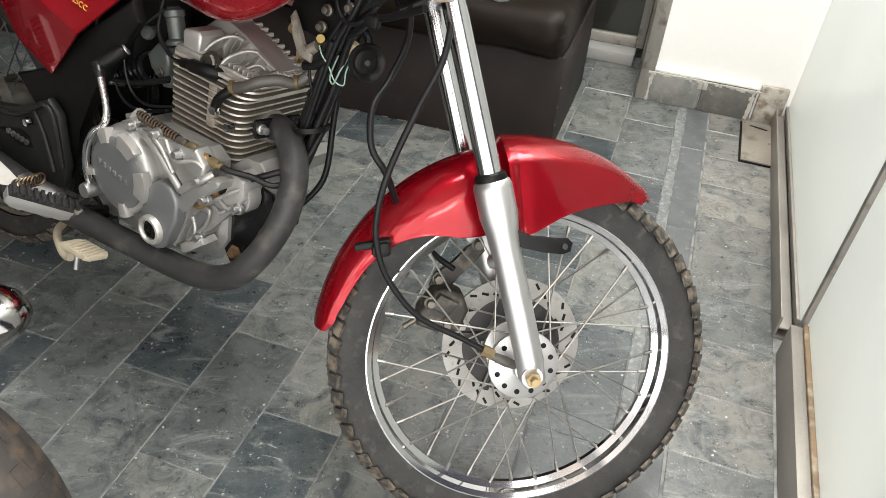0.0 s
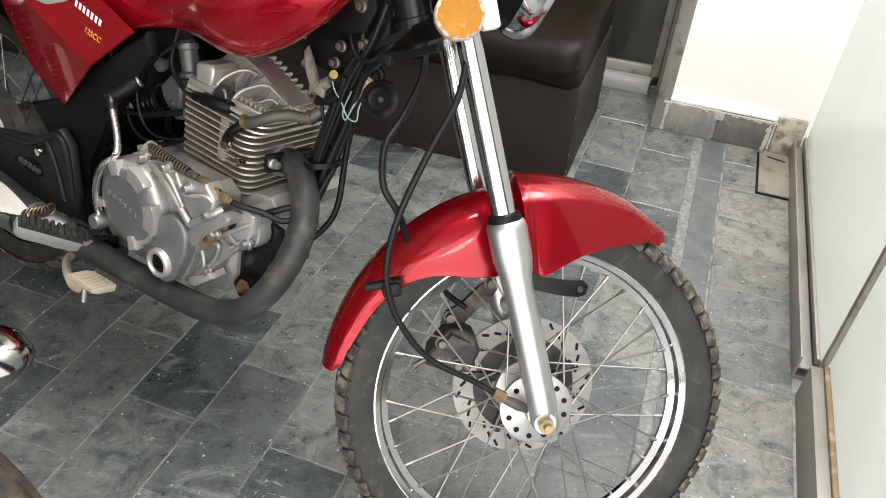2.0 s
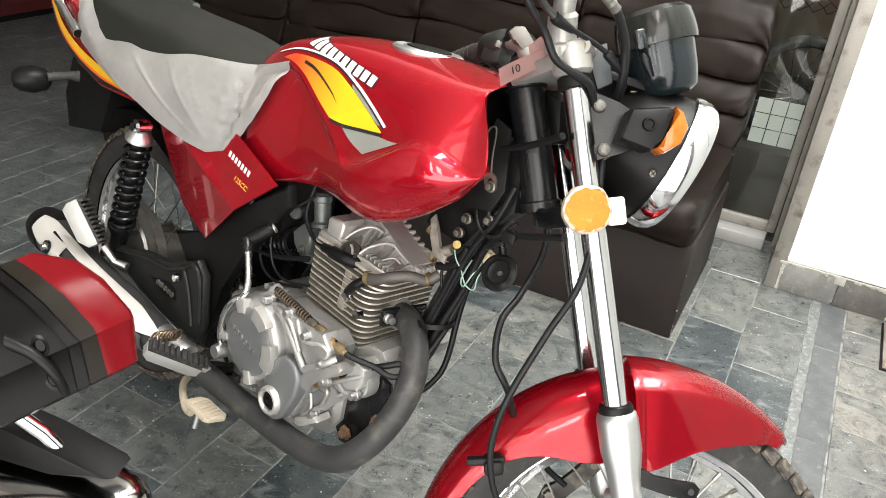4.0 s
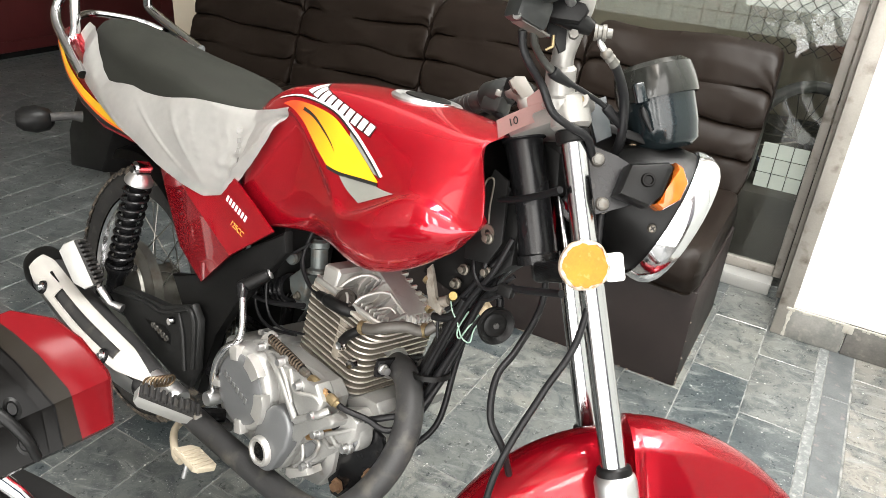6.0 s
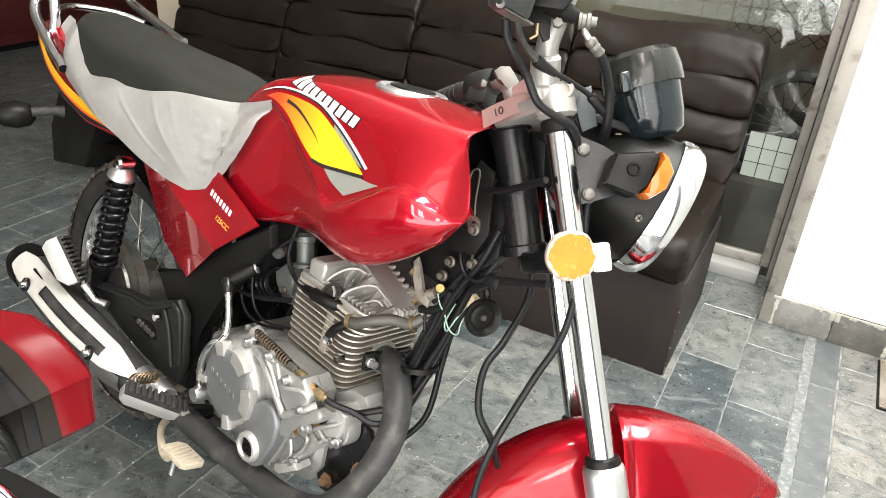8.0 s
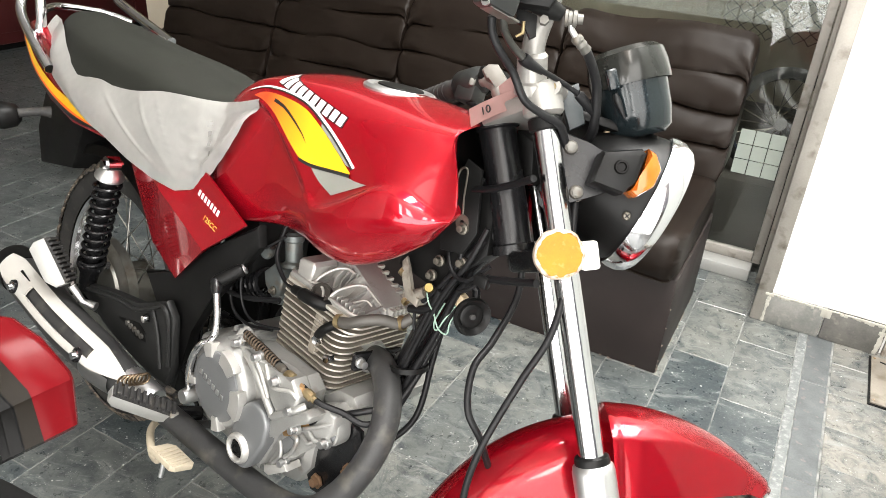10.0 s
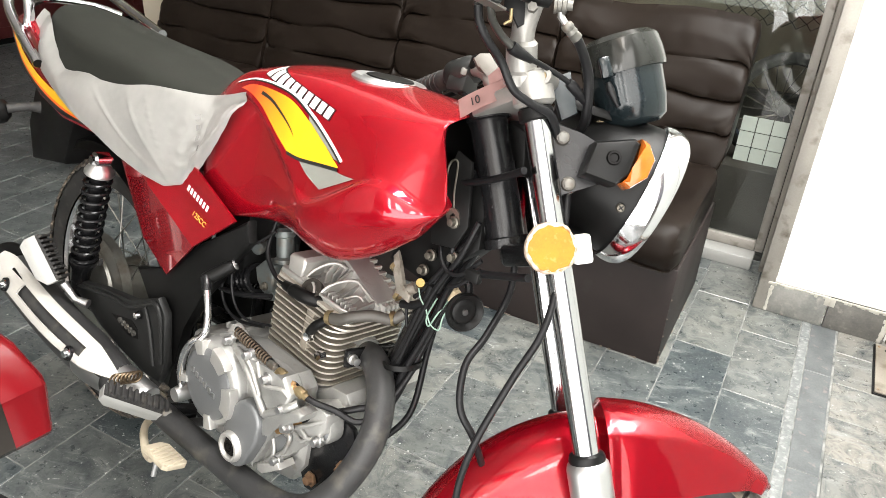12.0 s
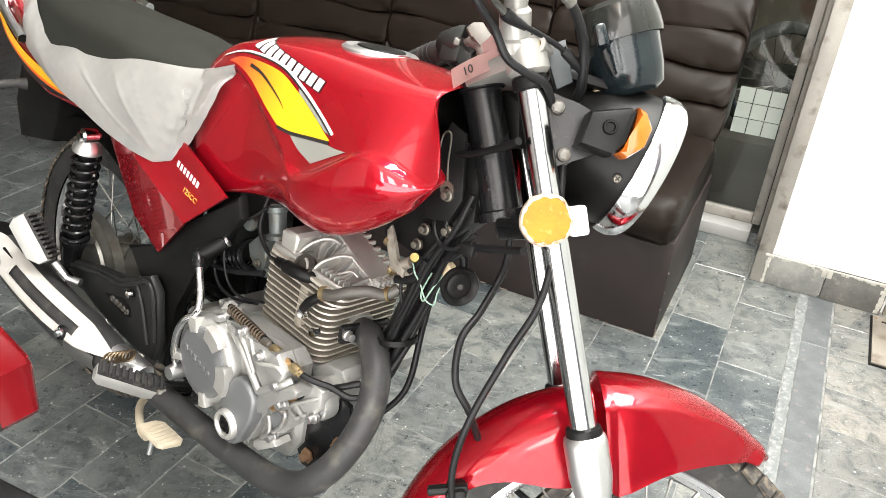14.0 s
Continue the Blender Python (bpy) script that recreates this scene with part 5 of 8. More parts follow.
part("drain_tube", hose([(-0.67, -0.07, 0.664), (-0.694, -0.085, 0.638), (-0.727, -0.095, 0.613), (-0.729, -0.1, 0.566), (-0.713, -0.1, 0.525), (-0.671, -0.105, 0.516), (-0.616, -0.1, 0.529)], 0.0022, 6, 8), HOSE, eng, "thin black drain tube")
part("drain_tube", hose([(-0.793, -0.07, 0.52), (-0.732, -0.075, 0.53), (-0.656, -0.075, 0.555)], 0.0035, 6, 8), HOSE, eng)
RUSTY = material("rusty_bolt", (0.22, 0.13, 0.075), 0.6, 0.6, 0.3, 40, 300, 0.1)
part("front_mount", PR([(-0.52, 0.425), (-0.47, 0.455), (-0.42, 0.445), (-0.405, 0.41), (-0.412, 0.345), (-0.445, 0.300), (-0.50, 0.292), (-0.525, 0.33)], -0.086, -0.076, 0.003), BLACKPAINT, bike, "black engine mount plate")
for x, z in ((-0.425, 0.375), (-0.486, 0.318)):
    part("mount_bolt", L([(0, -0.012), (0.0075, -0.012), (0.009, -0.004), (0.013, -0.003), (0.013, 0.0), (0, 0.0)], (x, -0.087, z), (0, 1, 0), 6), RUSTY, bike)

# kick lever with rubber end, pegs, pedals, stands
kick = holder("kick_starter", bike)
part("lever", hose([(-0.755, -0.155, 0.360), (-0.750, -0.162, 0.385), (-0.745, -0.167, 0.406), (-0.734, -0.170, 0.441), (-0.720, -0.167, 0.468), (-0.709, -0.160, 0.479), (-0.705, -0.155, 0.494), (-0.714, -0.148, 0.515), (-0.736, -0.140, 0.553)], 0.0060, 7, 14), CHROME, kick, "chrome kick lever")
part("knuckle", T([(-0.733, -0.141, 0.548), (-0.737, -0.140, 0.555), (-0.748, -0.136, 0.562), (-0.752, -0.134, 0.562)], [0.0075, 0.0095, 0.0095, 0.006], 14), BLACKPAINT, kick)
part("pedal", T([(-0.752, -0.137, 0.557), (-0.749, -0.132, 0.561), (-0.730, -0.103, 0.585), (-0.728, -0.100, 0.588)], [0.009, 0.0112, 0.0112, 0.009], 16), BLACK, kick, "black rubber pedal")
part("pedal_end", L([(0.004, 0.0), (0.0095, 0.0), (0.0100, 0.002), (0.0085, 0.004), (0.004, 0.003)], (-0.7275, -0.099, 0.5885), (0.55, 0.75, 0.6), 18, True), STEEL, kick)
part("shaft", L([(0, -0.02), (0.012, -0.02), (0.014, -0.012), (0.014, 0.03)], (-0.752, -0.150, 0.352), (0, 1, 0), 20), STEEL, kick)


PEGMETAL = material("pale_peg_metal", (0.34, 0.34, 0.325), 0.4, 0.4, 0.08, 20, 300, 0.05)


def foot_peg(name, p0, p1, w, parent, up=(0.25, 0, 1), deep=0.020):
    """Ridged rubber on a deep pale metal trough, from root p0 to tip p1."""
    h = holder(name, parent)
    p0, p1 = Vector(p0), Vector(p1)
    d = (p1 - p0)
    n = d.length
    x = d.normalized()
    y = Vector(up).cross(x).normalized()
    z = x.cross(y)
    m = Matrix((x, y, z)).transposed().to_4x4()
    m.translation = p0
    o = [(0.0, -deep * 0.55), (n * 0.2, -deep), (n * 0.9, -deep), (n, -deep * 0.6), (n, 0.002), (0.0, 0.002)]
    part("tread_plate", PR(o, -w / 2, w / 2, 0.003), PEGMETAL, h, "pale grey metal trough", m)
    part("rubber", B((n / 2, 0, 0.004), (n * 0.97, w * 0.94, 0.006), 0.001), RUBBER, h, "black rubber", m, smooth=0)
    for i in range(10):
        part("rubber_rib", B((n * (i + 0.6) / 10.3, 0, 0.009), (n / 20, w * 1.03, 0.009), 0.001), RUBBER, h, "", m, smooth=0)
    return h


peg = foot_peg("rider_peg", (-0.786, -0.158, 0.297), (-0.830, -0.252, 0.346), 0.027, bike, deep=0.021)
part("bracket", T([(-0.79, -0.10, 0.275), (-0.812, -0.16, 0.284)], 0.014, 12), BLACKPAINT, peg)
part("pivot_bolt", L([(0, -0.014), (0.007, -0.014), (0.009, -0.008), (0.009, 0.0), (0, 0)], (-0.775, -0.158, 0.300), (0.4, 1, 0), 6), DULL, peg)
peg2 = foot_peg("passenger_peg", (-1.150, -0.185, 0.40), (-1.205, -0.207, 0.478), 0.036, bike, up=(0.75, 0.65, 0.0), deep=0.034)
part("hinge", T([(-1.148, -0.180, 0.395), (-1.13, -0.165, 0.365), (-1.105, -0.15, 0.362)], [0.008, 0.007, 0.009], 10), STEEL, peg2)
part("brake_pedal", hose([(-0.76, -0.10, 0.27), (-0.80, -0.135, 0.262), (-0.88, -0.16, 0.262), (-0.90, -0.165, 0.268)], 0.008), MATTBLACK, bike)
a_, b_ = V(-0.885, -0.205, 0.322), V(-0.838, -0.188, 0.348)
part("return_spring", T([a_.lerp(b_, i / 96) + V(0, math.cos(i * 0.42) * 0.010, math.sin(i * 0.42) * 0.010) for i in range(97)], 0.0023, 6), BRONZE, bike, "tarnished coil spring")
stand = holder("centre_stand", bike)
part("tang", hose([(-0.86, -0.12, 0.245), (-0.84, -0.165, 0.238), (-0.79, -0.19, 0.225), (-0.762, -0.195, 0.228)], 0.007), BEIGEPL, stand, "bent stand tang")
o = [(-0.79, -0.235), (-0.70, -0.235), (-0.69, -0.225), (-0.69, -0.178), (-0.70, -0.168), (-0.78, -0.168), (-0.795, -0.185)]
part("foot_pad", PR(o, -0.005, 0.005, 0.003, "xy"), BEIGEPL, stand, "worn beige foot pad", Matrix.Translation((-0.198, -0.067, 0.240)) @ Matrix.Rotation(radians(-12), 4, "X") @ Matrix.Diagonal((0.69, 0.69, 1, 1)))
for i in range(6):
    part("pad_groove", B((-0.7055 - 0.0095 * (i - 2.5), -0.203, 0.2745), (0.0035, 0.040, 0.003), 0.001, Matrix.Rotation(radians(-12), 4, "X") @ Matrix.Rotation(radians(12), 4, "Z")), BEIGEPL, stand)
part("pad_stud", T([(-0.708, -0.218, 0.266), (-0.708, -0.222, 0.240)], 0.0045, 10), STEEL, stand)
side_stand = holder("side_stand", bike)
part("arm", T([(-0.80, 0.10, 0.25), (-0.86, 0.17, 0.12), (-0.90, 0.215, -0.045)], 0.010, 12), BLACKPAINT, side_stand)
part("foot", B((-0.905, 0.222, -0.046), (0.06, 0.04, 0.008), 0.002, Matrix.Rotation(radians(13.5), 4, "X")), BLACKPAINT, side_stand)

PLATEGREY = material("dark_grey_satin_plastic", (0.013, 0.0133, 0.0130), 0.42, 0.0, 0.25, 18, 300, 0.06, spec=0.22)
# swinging arm, footrest plate, chain guard, rear brake
for sgn in (-1, 1):
    part("swing_arm", T([(-0.83, sgn * 0.085, 0.335), (-1.05, sgn * 0.09, 0.325), (-1.30, sgn * 0.095, 0.305)], 0.018, 14), BLACKPAINT, bike, "black swinging arm")
    part("footrest_plate", PR([(-1.225, 0.352), (-1.20, 0.372), (-1.10, 0.396), (-0.985, 0.412), (-0.925, 0.446), (-0.895, 0.462), (-0.868, 0.440), (-0.855, 0.345), (-0.87, 0.30), (-0.93, 0.292), (-1.00, 0.304), (-1.09, 0.312)], sgn * 0.112, sgn * 0.130, 0.006), PLATEGREY, bike, "dark grey footrest plate")
# nothing is cut here: a black patch paints the slot's shade
part("recess_patch", PR([(-1.050, 0.362), (-0.975, 0.382), (-0.950, 0.372), (-0.945, 0.354), (-0.985, 0.346)], -0.1312, -0.128, 0.001), BLACK, bike, "black patch standing for a shaded slot")
for k in range(5):
    part("chain_link", L([(0.002, -0.003), (0.0055, -0.003), (0.0055, 0.003), (0.002, 0.003)], (-1.012 + 0.013 * k, -0.1325, 0.366 - 0.0012 * k), (0, 1, 0), 12, True), DULL, bike)
part("plate_rib", hose([(-1.215, -0.131, 0.358), (-1.06, -0.133, 0.396), (-0.985, -0.134, 0.406), (-0.922, -0.134, 0.438), (-0.895, -0.134, 0.452), (-0.874, -0.133, 0.43), (-0.862, -0.132, 0.345)], 0.0042, 6, 8), PLATEGREY, bike)
part("plate_rib", hose([(-0.93, -0.132, 0.43), (-0.905, -0.134, 0.395), (-0.885, -0.133, 0.33)], 0.004, 6, 8), PLATEGREY, bike)
part("plate_bolt", L([(0, -0.010), (0.007, -0.010), (0.009, -0.002), (0, 0.0)], (-0.945, -0.132, 0.405), (0, 1, 0), 12), CHROME, bike)
PLATEALU = material("dusty_drum_aluminium", (0.20, 0.195, 0.175), 0.36, 0.8, 0.15, 14, 300, 0.08, 0.1, dirt=(0.13, 0.11, 0.085), dirt_at=0.62)
part("brake_plate", L([(0.0, -0.094), (0.018, -0.094), (0.024, -0.088), (0.045, -0.085), (0.075, -0.080), (0.094, -0.076), (0.097, -0.070), (0.106, -0.068), (0.112, -0.062), (0.120, -0.060), (0.122, -0.04)], (-1.258, 0, 0.318), (0, 1, 0), 48), PLATEALU, rear_wheel, "dull aluminium brake plate")
part("brake_arm", T([(-1.25, -0.088, 0.37), (-1.215, -0.09, 0.40), (-1.19, -0.09, 0.41)], 0.008, 10), CHROME, rear_wheel)
part("rear_axle", T([(-1.265, -0.13, 0.305), (-1.265, 0.13, 0.305)], 0.008, 12), STEEL, rear_wheel)

# rear mudguard, flap, plate holder, grab rail, rear indicators, tail lamp
bm = bmesh.new()
rows = []
for i in range(25):
    a = radians(60 + 50 * i / 24)
    rows.append([V(-1.265 + r * math.cos(a), y, 0.305 + r * math.sin(a)) for y, r in ((-0.07, 0.312), (-0.06, 0.332), (-0.03, 0.342), (0.03, 0.342), (0.06, 0.332), (0.07, 0.312))])
skin(bm, rows)
bmesh.ops.solidify(bm, geom=bm.faces[:], thickness=0.003)
part("rear_mudguard", bm, BLACK, bike, "black plastic rear mudguard")
part("mud_flap", PR([(-1.375, 0.668), (-1.48, 0.685), (-1.575, 0.69), (-1.605, 0.60), (-1.58, 0.520), (-1.42, 0.552)], -0.07, 0.07, 0.006), BLACK, bike, "black plate holder and flap")
part("tail_lamp", B((-1.64, 0, 0.775), (0.05, 0.13, 0.06), 0.015), REDLENS, bike, "red tail lamp")
for sgn in (-1, 1):
    ind = holder("rear_indicator", bike)
    part("stalk", T([(-1.445, sgn * 0.11, 0.672), (-1.45, sgn * 0.13, 0.672), (-1.46, sgn * 0.17, 0.664)], [0.013, 0.009, 0.010], 14), RUBBER, ind, "ribbed rubber stalk")
    part("body", L([(0.0, -0.035), (0.016, -0.033), (0.026, -0.02), (0.030, 0.005), (0.024, 0.03), (0.012, 0.04), (0.0, 0.042)], (-1.485, sgn * 0.195, 0.652), (0.25, -sgn * 0.9, 0.1), 28), BLACK, ind, "black indicator body")
rail = holder("grab_rail", bike)
for sgn in (-1, 1):
    part("tube", hose([(-1.405, 0.132, 0.858), (-1.50, 0.135, 0.874), (-1.60, 0.132, 0.895), (-1.66, 0.125, 0.915), (-1.64, 0.11, 0.945)] if sgn > 0 else [(-1.425, -0.125, 0.768), (-1.50, -0.126, 0.808), (-1.585, -0.122, 0.855), (-1.605, -0.112, 0.892), (-1.58, -0.10, 0.925), (-1.50, -0.095, 0.95)], 0.0108, 7, 16), CHROME, rail, "chrome rail tube")
    if sgn < 0:
        part("strut", T([(-1.54, sgn * 0.105, 0.805), (-1.53, sgn * 0.102, 0.85), (-1.555, sgn * 0.10, 0.925)], 0.0108, 16), CHROME, rail)
part("cross_tube", hose([(-1.53, -0.10, 0.875), (-1.57, -0.05, 0.885), (-1.57, 0.05, 0.885), (-1.53, 0.10, 0.875)], 0.008, 7, 12), CHROME, rail)
part("tube_end", T([(-1.4252, -0.1252, 0.7685), (-1.4235, -0.1255, 0.7675)], 0.0098, 16), BLACK, rail)

# milky film over the seat's flanks and nose
HEM = [(-1.53, 0.80), (-1.422, 0.754), (-1.34, 0.737), (-1.212, 0.711), (-1.13, 0.699), (-1.052, 0.683), (-0.969, 0.670), (-0.911, 0.666), (-0.869, 0.681), (-0.833, 0.718), (-0.802, 0.761), (-0.773, 0.807), (-0.757, 0.838), (-0.741, 0.860)]


FTOP = [(-1.53, 0.875), (-1.443, 0.860), (-1.411, 0.825), (-1.368, 0.798), (-1.327, 0.786), (-1.21, 0.795), (-1.165, 0.794), (-1.062, 0.807), (-0.968, 0.821), (-0.851, 0.839), (-0.79, 0.852), (-0.741, 0.866)]


def film(sgn):
    bm = bmesh.new()
    cols = [spline([V(v, 0, 0) for v in c], 6) for c in zip(*SEAT)]
    xs = [c.x for c in cols[0]]
    rows = []
    n = 150
    for i in range(n + 1):
        x = -1.53 + 0.789 * i / n
        zt, w = lerp_table(list(zip(xs, [c.x for c in cols[1]], [c.x for c in cols[2]])), x)
        hem = lerp_table(HEM, x)[0]
        top = lerp_table(FTOP, x)[0] + 0.007 * noise.noise((x * 7, sgn * 2.0, 0.5))
        row = []
        for j in range(41):
            t = j / 40
            rise = max(0.0, 1 - (zt - top + (top - hem) * t) / 0.022)
            y = w * (1.0 - 0.16 * rise * rise) + 0.008 * math.sin(t * math.pi) + 0.022 * t
            z = top + (hem - top) * t
            # broad soft folds that gather towards the drooping corner, with a few thin creases and a crumpled nose
            dx, dz = x + 0.885, z - 0.665
            ang, rad = math.atan2(dz, dx), math.hypot(dx, dz)
            wave = noise.noise((ang * 2.6, rad * 1.2, sgn * 2.0))
            crease = max(0.0, 1 - abs(noise.noise((ang * 3.2, rad * 1.5, 7.0 + sgn))) * 16)
            slack = noise.noise((x * 5.0 - z * 3.0, z * 8.0, 4.0 + sgn))
            near = max(0.0, 1 - math.hypot(x + 0.835, (z - 0.755) * 0.8) / 0.085)
            crumple = near * (0.5 - abs(noise.noise((x * 45, z * 38, 9.0)))) * 0.012
            f = (0.010 * wave * min(1.0, rad * 9) + 0.0028 * crease * min(1.0, rad * 7)) / (1 + 4 * max(0.0, rad - 0.2)) + 0.0035 * slack + crumple
            y += 0.003 + f * min(1, t * 2.2) * (1 - 0.6 * max(0, t - 0.8) / 0.2)
            if x > -0.90:
                under = tank_tree.ray_cast(V(x, -1, z), V(0, 1, 0))[0]
                if under:
                    y = max(y, 0.005 - under.y)
            row.append(V(x, sgn * y, z))
        rows.append(row)
    skin(bm, rows)
    bmesh.ops.solidify(bm, geom=bm.faces[:], thickness=0.0008)
    return bm


PRINT = material("faint_film_print", (0.22, 0.215, 0.205), 0.75, 0.0, 0.1, 20, 200, spec=0.1)
for sgn in (-1, 1):
    part("seat_film", film(sgn), SHEETING, bike, "crumpled milky plastic film", smooth=60)
film_tree = BVHTree.FromBMesh(film(-1))
for x, z in ((-0.868, 0.80), (-0.860, 0.785), (-0.853, 0.77), (-0.846, 0.755)):
    bm = bmesh.new()
    skin(bm, [[film_tree.ray_cast(V(x + a * 0.010 + b * 0.004, -1, z + a * 0.004 - b * 0.008), V(0, 1, 0))[0] - V(0, 0.0007, 0) for b in (0, 1)] for a in (0, 1)])
    part("print_bar", bm, PRINT, bike)

# ---- decals on the tank, laid on its skin ----
def on_tank(x, z, lift=0.0009):
    hit_ = tank_tree.ray_cast(Vector((x, -1, z)), Vector((0, 1, 0)))
    return (hit_[0] + Vector((0, -1, 0.3)).normalized() * lift) if hit_[0] else Vector((x, -0.09, z))


def decal(name, A_, B_, mat_, label="", n=6, k=5, lift=0.0009):
    a = spline([V(p[0], 0, p[1]) for p in A_], n)
    b = spline([V(p[0], 0, p[1]) for p in B_], n)
    bm = bmesh.new()
    skin(bm, [[on_tank(*((p.lerp(q, j / k)).xz), lift) for j in range(k + 1)] for p, q in zip(a, b)])
    return part(name, bm, mat_, tank, label, smooth=60)


LEFT = [(-0.765, 0.869), (-0.745, 0.869), (-0.724, 0.865), (-0.697, 0.855), (-0.671, 0.840), (-0.646, 0.825), (-0.619, 0.811)]
RIGHT = [(-0.762, 0.871), (-0.736, 0.881), (-0.689, 0.884), (-0.635, 0.880), (-0.588, 0.863), (-0.568, 0.854), (-0.549, 0.845)]
FOOT = [(-0.619, 0.811), (-0.588, 0.810), (-0.540, 0.816), (-0.497, 0.822)]
SLASH = [(-0.709, 0.872), (-0.682, 0.868), (-0.655, 0.858), (-0.626, 0.844), (-0.611, 0.834)]
LINE = [(-0.786, 0.873), (-0.739, 0.888), (-0.685, 0.892), (-0.631, 0.887), (-0.581, 0.869), (-0.541, 0.851), (-0.495, 0.830)]
decal("arrow_body", LEFT, RIGHT, SUNSET, "orange to yellow arrow decal")
decal("arrow_head", FOOT, [(-0.549, 0.845), (-0.530, 0.837), (-0.514, 0.830), (-0.496, 0.8235)], YELLOW, "yellow arrow head decal")
decal("black_edge", FOOT, [(x + 0.003, z - 0.0045) for x, z in FOOT], BLACKDEC, n=4, k=1, lift=0.0013)
decal("grey_block", [(-0.585, 0.805), (-0.559, 0.792), (-0.523, 0.784)], [(-0.499, 0.817), (-0.476, 0.818), (-0.453, 0.821)], GREYDEC, "grey decal block")
decal("grey_strip", [(-0.588, 0.8635), (-0.568, 0.8545), (-0.549, 0.8455), (-0.512, 0.830)], [(-0.590, 0.8705), (-0.565, 0.861), (-0.541, 0.849), (-0.499, 0.830)], GREYDEC, n=4, k=2, lift=0.0007)
decal("black_slash", SLASH, [(x + 0.003 * (1 - abs(i - 1.5) / 3), z + 0.0055 * (1 - i / 4.2)) for i, (x, z) in enumerate(SLASH)], BLACKDEC, n=6, k=1, lift=0.0014)
decal("white_line", LINE, [(x + 0.004, z + 0.0030) for x, z in LINE], WHITEDEC, n=6, k=1)
decal("black_line", [(x - 0.003, z - 0.0022) for x, z in LINE], LINE, BLACKDEC, n=6, k=1)
# the maker's name as slanted plain bars with dark edges
for i in range(10):
    t = i / 10
    x, z = -0.716 + 0.172 * t, 0.9015 - 0.0285 * t
    decal("letter_shade", [(x - 0.0012, z - 0.0012), (x + 0.0148, z - 0.0037)], [(x + 0.0055, z + 0.0165), (x + 0.0213, z + 0.0137)], BLACKDEC, n=2, k=3, lift=0.0007)
    decal("letter_bar", [(x, z), (x + 0.0124, z - 0.0021)], [(x + 0.0065, z + 0.0152), (x + 0.0192, z + 0.0130)], WHITEDEC, n=2, k=3, lift=0.0014)
# fuel cap in its recess ring
cap_z = tank_tree.ray_cast(V(-0.552, 0, 2), V(0, 0, -1))[0].z - 0.0005
fc = L([(0.0, 0.001), (0.038, 0.001), (0.041, -0.002), (0.046, 0.0), (0.051, 0.001), (0.056, -0.003), (0.056, -0.02)], (-0.552, 0, cap_z), (0.02, 0, 1), 44)
part("fuel_cap", fc, STEEL, tank, "steel fuel cap ring")
part("cap_disc", L([(0.0, 0.003), (0.034, 0.003), (0.036, 0.0)], (-0.552, 0, cap_z), (0.02, 0, 1), 40), BLACK, tank)

# decals on the side cover and tail
cover_tree = BVHTree.FromBMesh(side_cover(-1))


def on_cover(x, z, lift=0.0008):
    return cover_tree.ray_cast(V(x, -1, z), V(0, 1, 0))[0] - V(0, lift, 0)


for i in range(7):
    t = i / 7
    x, z = -0.849 + 0.072 * t, 0.679 - 0.0175 * t
    bm = bmesh.new()
    skin(bm, [[on_cover(x + k * 0.0026, z + k * 0.0100) for k in (0, 1)], [on_cover(x + 0.0064 + k * 0.0026, z - 0.0016 + k * 0.0100) for k in (0, 1)]])
    part("letter_bar", bm, WHITEDEC, bike)
GOLDDEC = material("gold_decal", (0.62, 0.36, 0.06), 0.3, 0.0, 0.05, 8, 200, coat=0.6)
fd = bpy.data.curves.new("engine_size", "FONT")
fd.body, fd.size, fd.extrude, fd.shear = "125CC", 0.0140, 0.0004, 0.25
tmp = new("engine_size", fd)
tme = bpy.data.meshes.new_from_object(tmp)
bpy.data.objects.remove(tmp)
tme.materials.append(GOLDDEC)
txt = new("engine_size", tme)
txt.parent = bike
txt.matrix_basis = Matrix.Translation((-0.816, -0.1290, 0.648)) @ Matrix.Rotation(radians(14), 4, "Y") @ Matrix.Rotation(radians(90), 4, "X")
for y0, y1, mt in ((0.0, 0.010, BLACKDEC), (0.010, 0.030, ORANGEDEC), (0.016, 0.034, YELLOW)):
    A_ = [(-1.60, 0.80 + 0), (-1.545, 0.742), (-1.46, 0.704), (-1.35, 0.682), (-1.23, 0.686)]
    bm = bmesh.new()
    a = spline([V(x, -0.1085 - y0 * 0.05, z + y0 * (1 if i < 4 else 0.3)) for i, (x, z) in enumerate(A_)], 6)
    b = spline([V(x, -0.1085 - y0 * 0.05, z + y1 * (1 if i < 4 else 0.3)) for i, (x, z) in enumerate(A_)], 6)
    skin(bm, [a, b])
    part("tail_stripe", bm, mt, bike)

# ---- front end ----
def S_part(name, bm, mat_, parent=bike, label="", smooth=40):
    return part(name, bm, mat_, parent, label, STEER if parent is bike else None, smooth)


DARKSTEEL = material("dark_zinc_tube", (0.035, 0.035, 0.031), 0.4, 0.5, 0.2, 30, 200)
TARNISH = material("tarnished_bolt_steel", (0.055, 0.05, 0.042), 0.5, 0.3, 0.15, 30, 200)
AMBER = material("amber_lens_plastic", (0.36, 0.088, 0.010), 0.14, 0.0, 0.2, 60, 300, 0.0, 0.1)
hl = holder("headlamp", bike, STEER)
HA, HO = (0.985, 0, -0.17), (-0.152, 0.0, 0.888)
S_part("bucket", L([(0.0, -0.118), (0.03, -0.115), (0.058, -0.10), (0.076, -0.072), (0.086, -0.035), (0.090, 0.0)], HO, HA, 56), BLACK, hl, "matt black headlamp bucket")
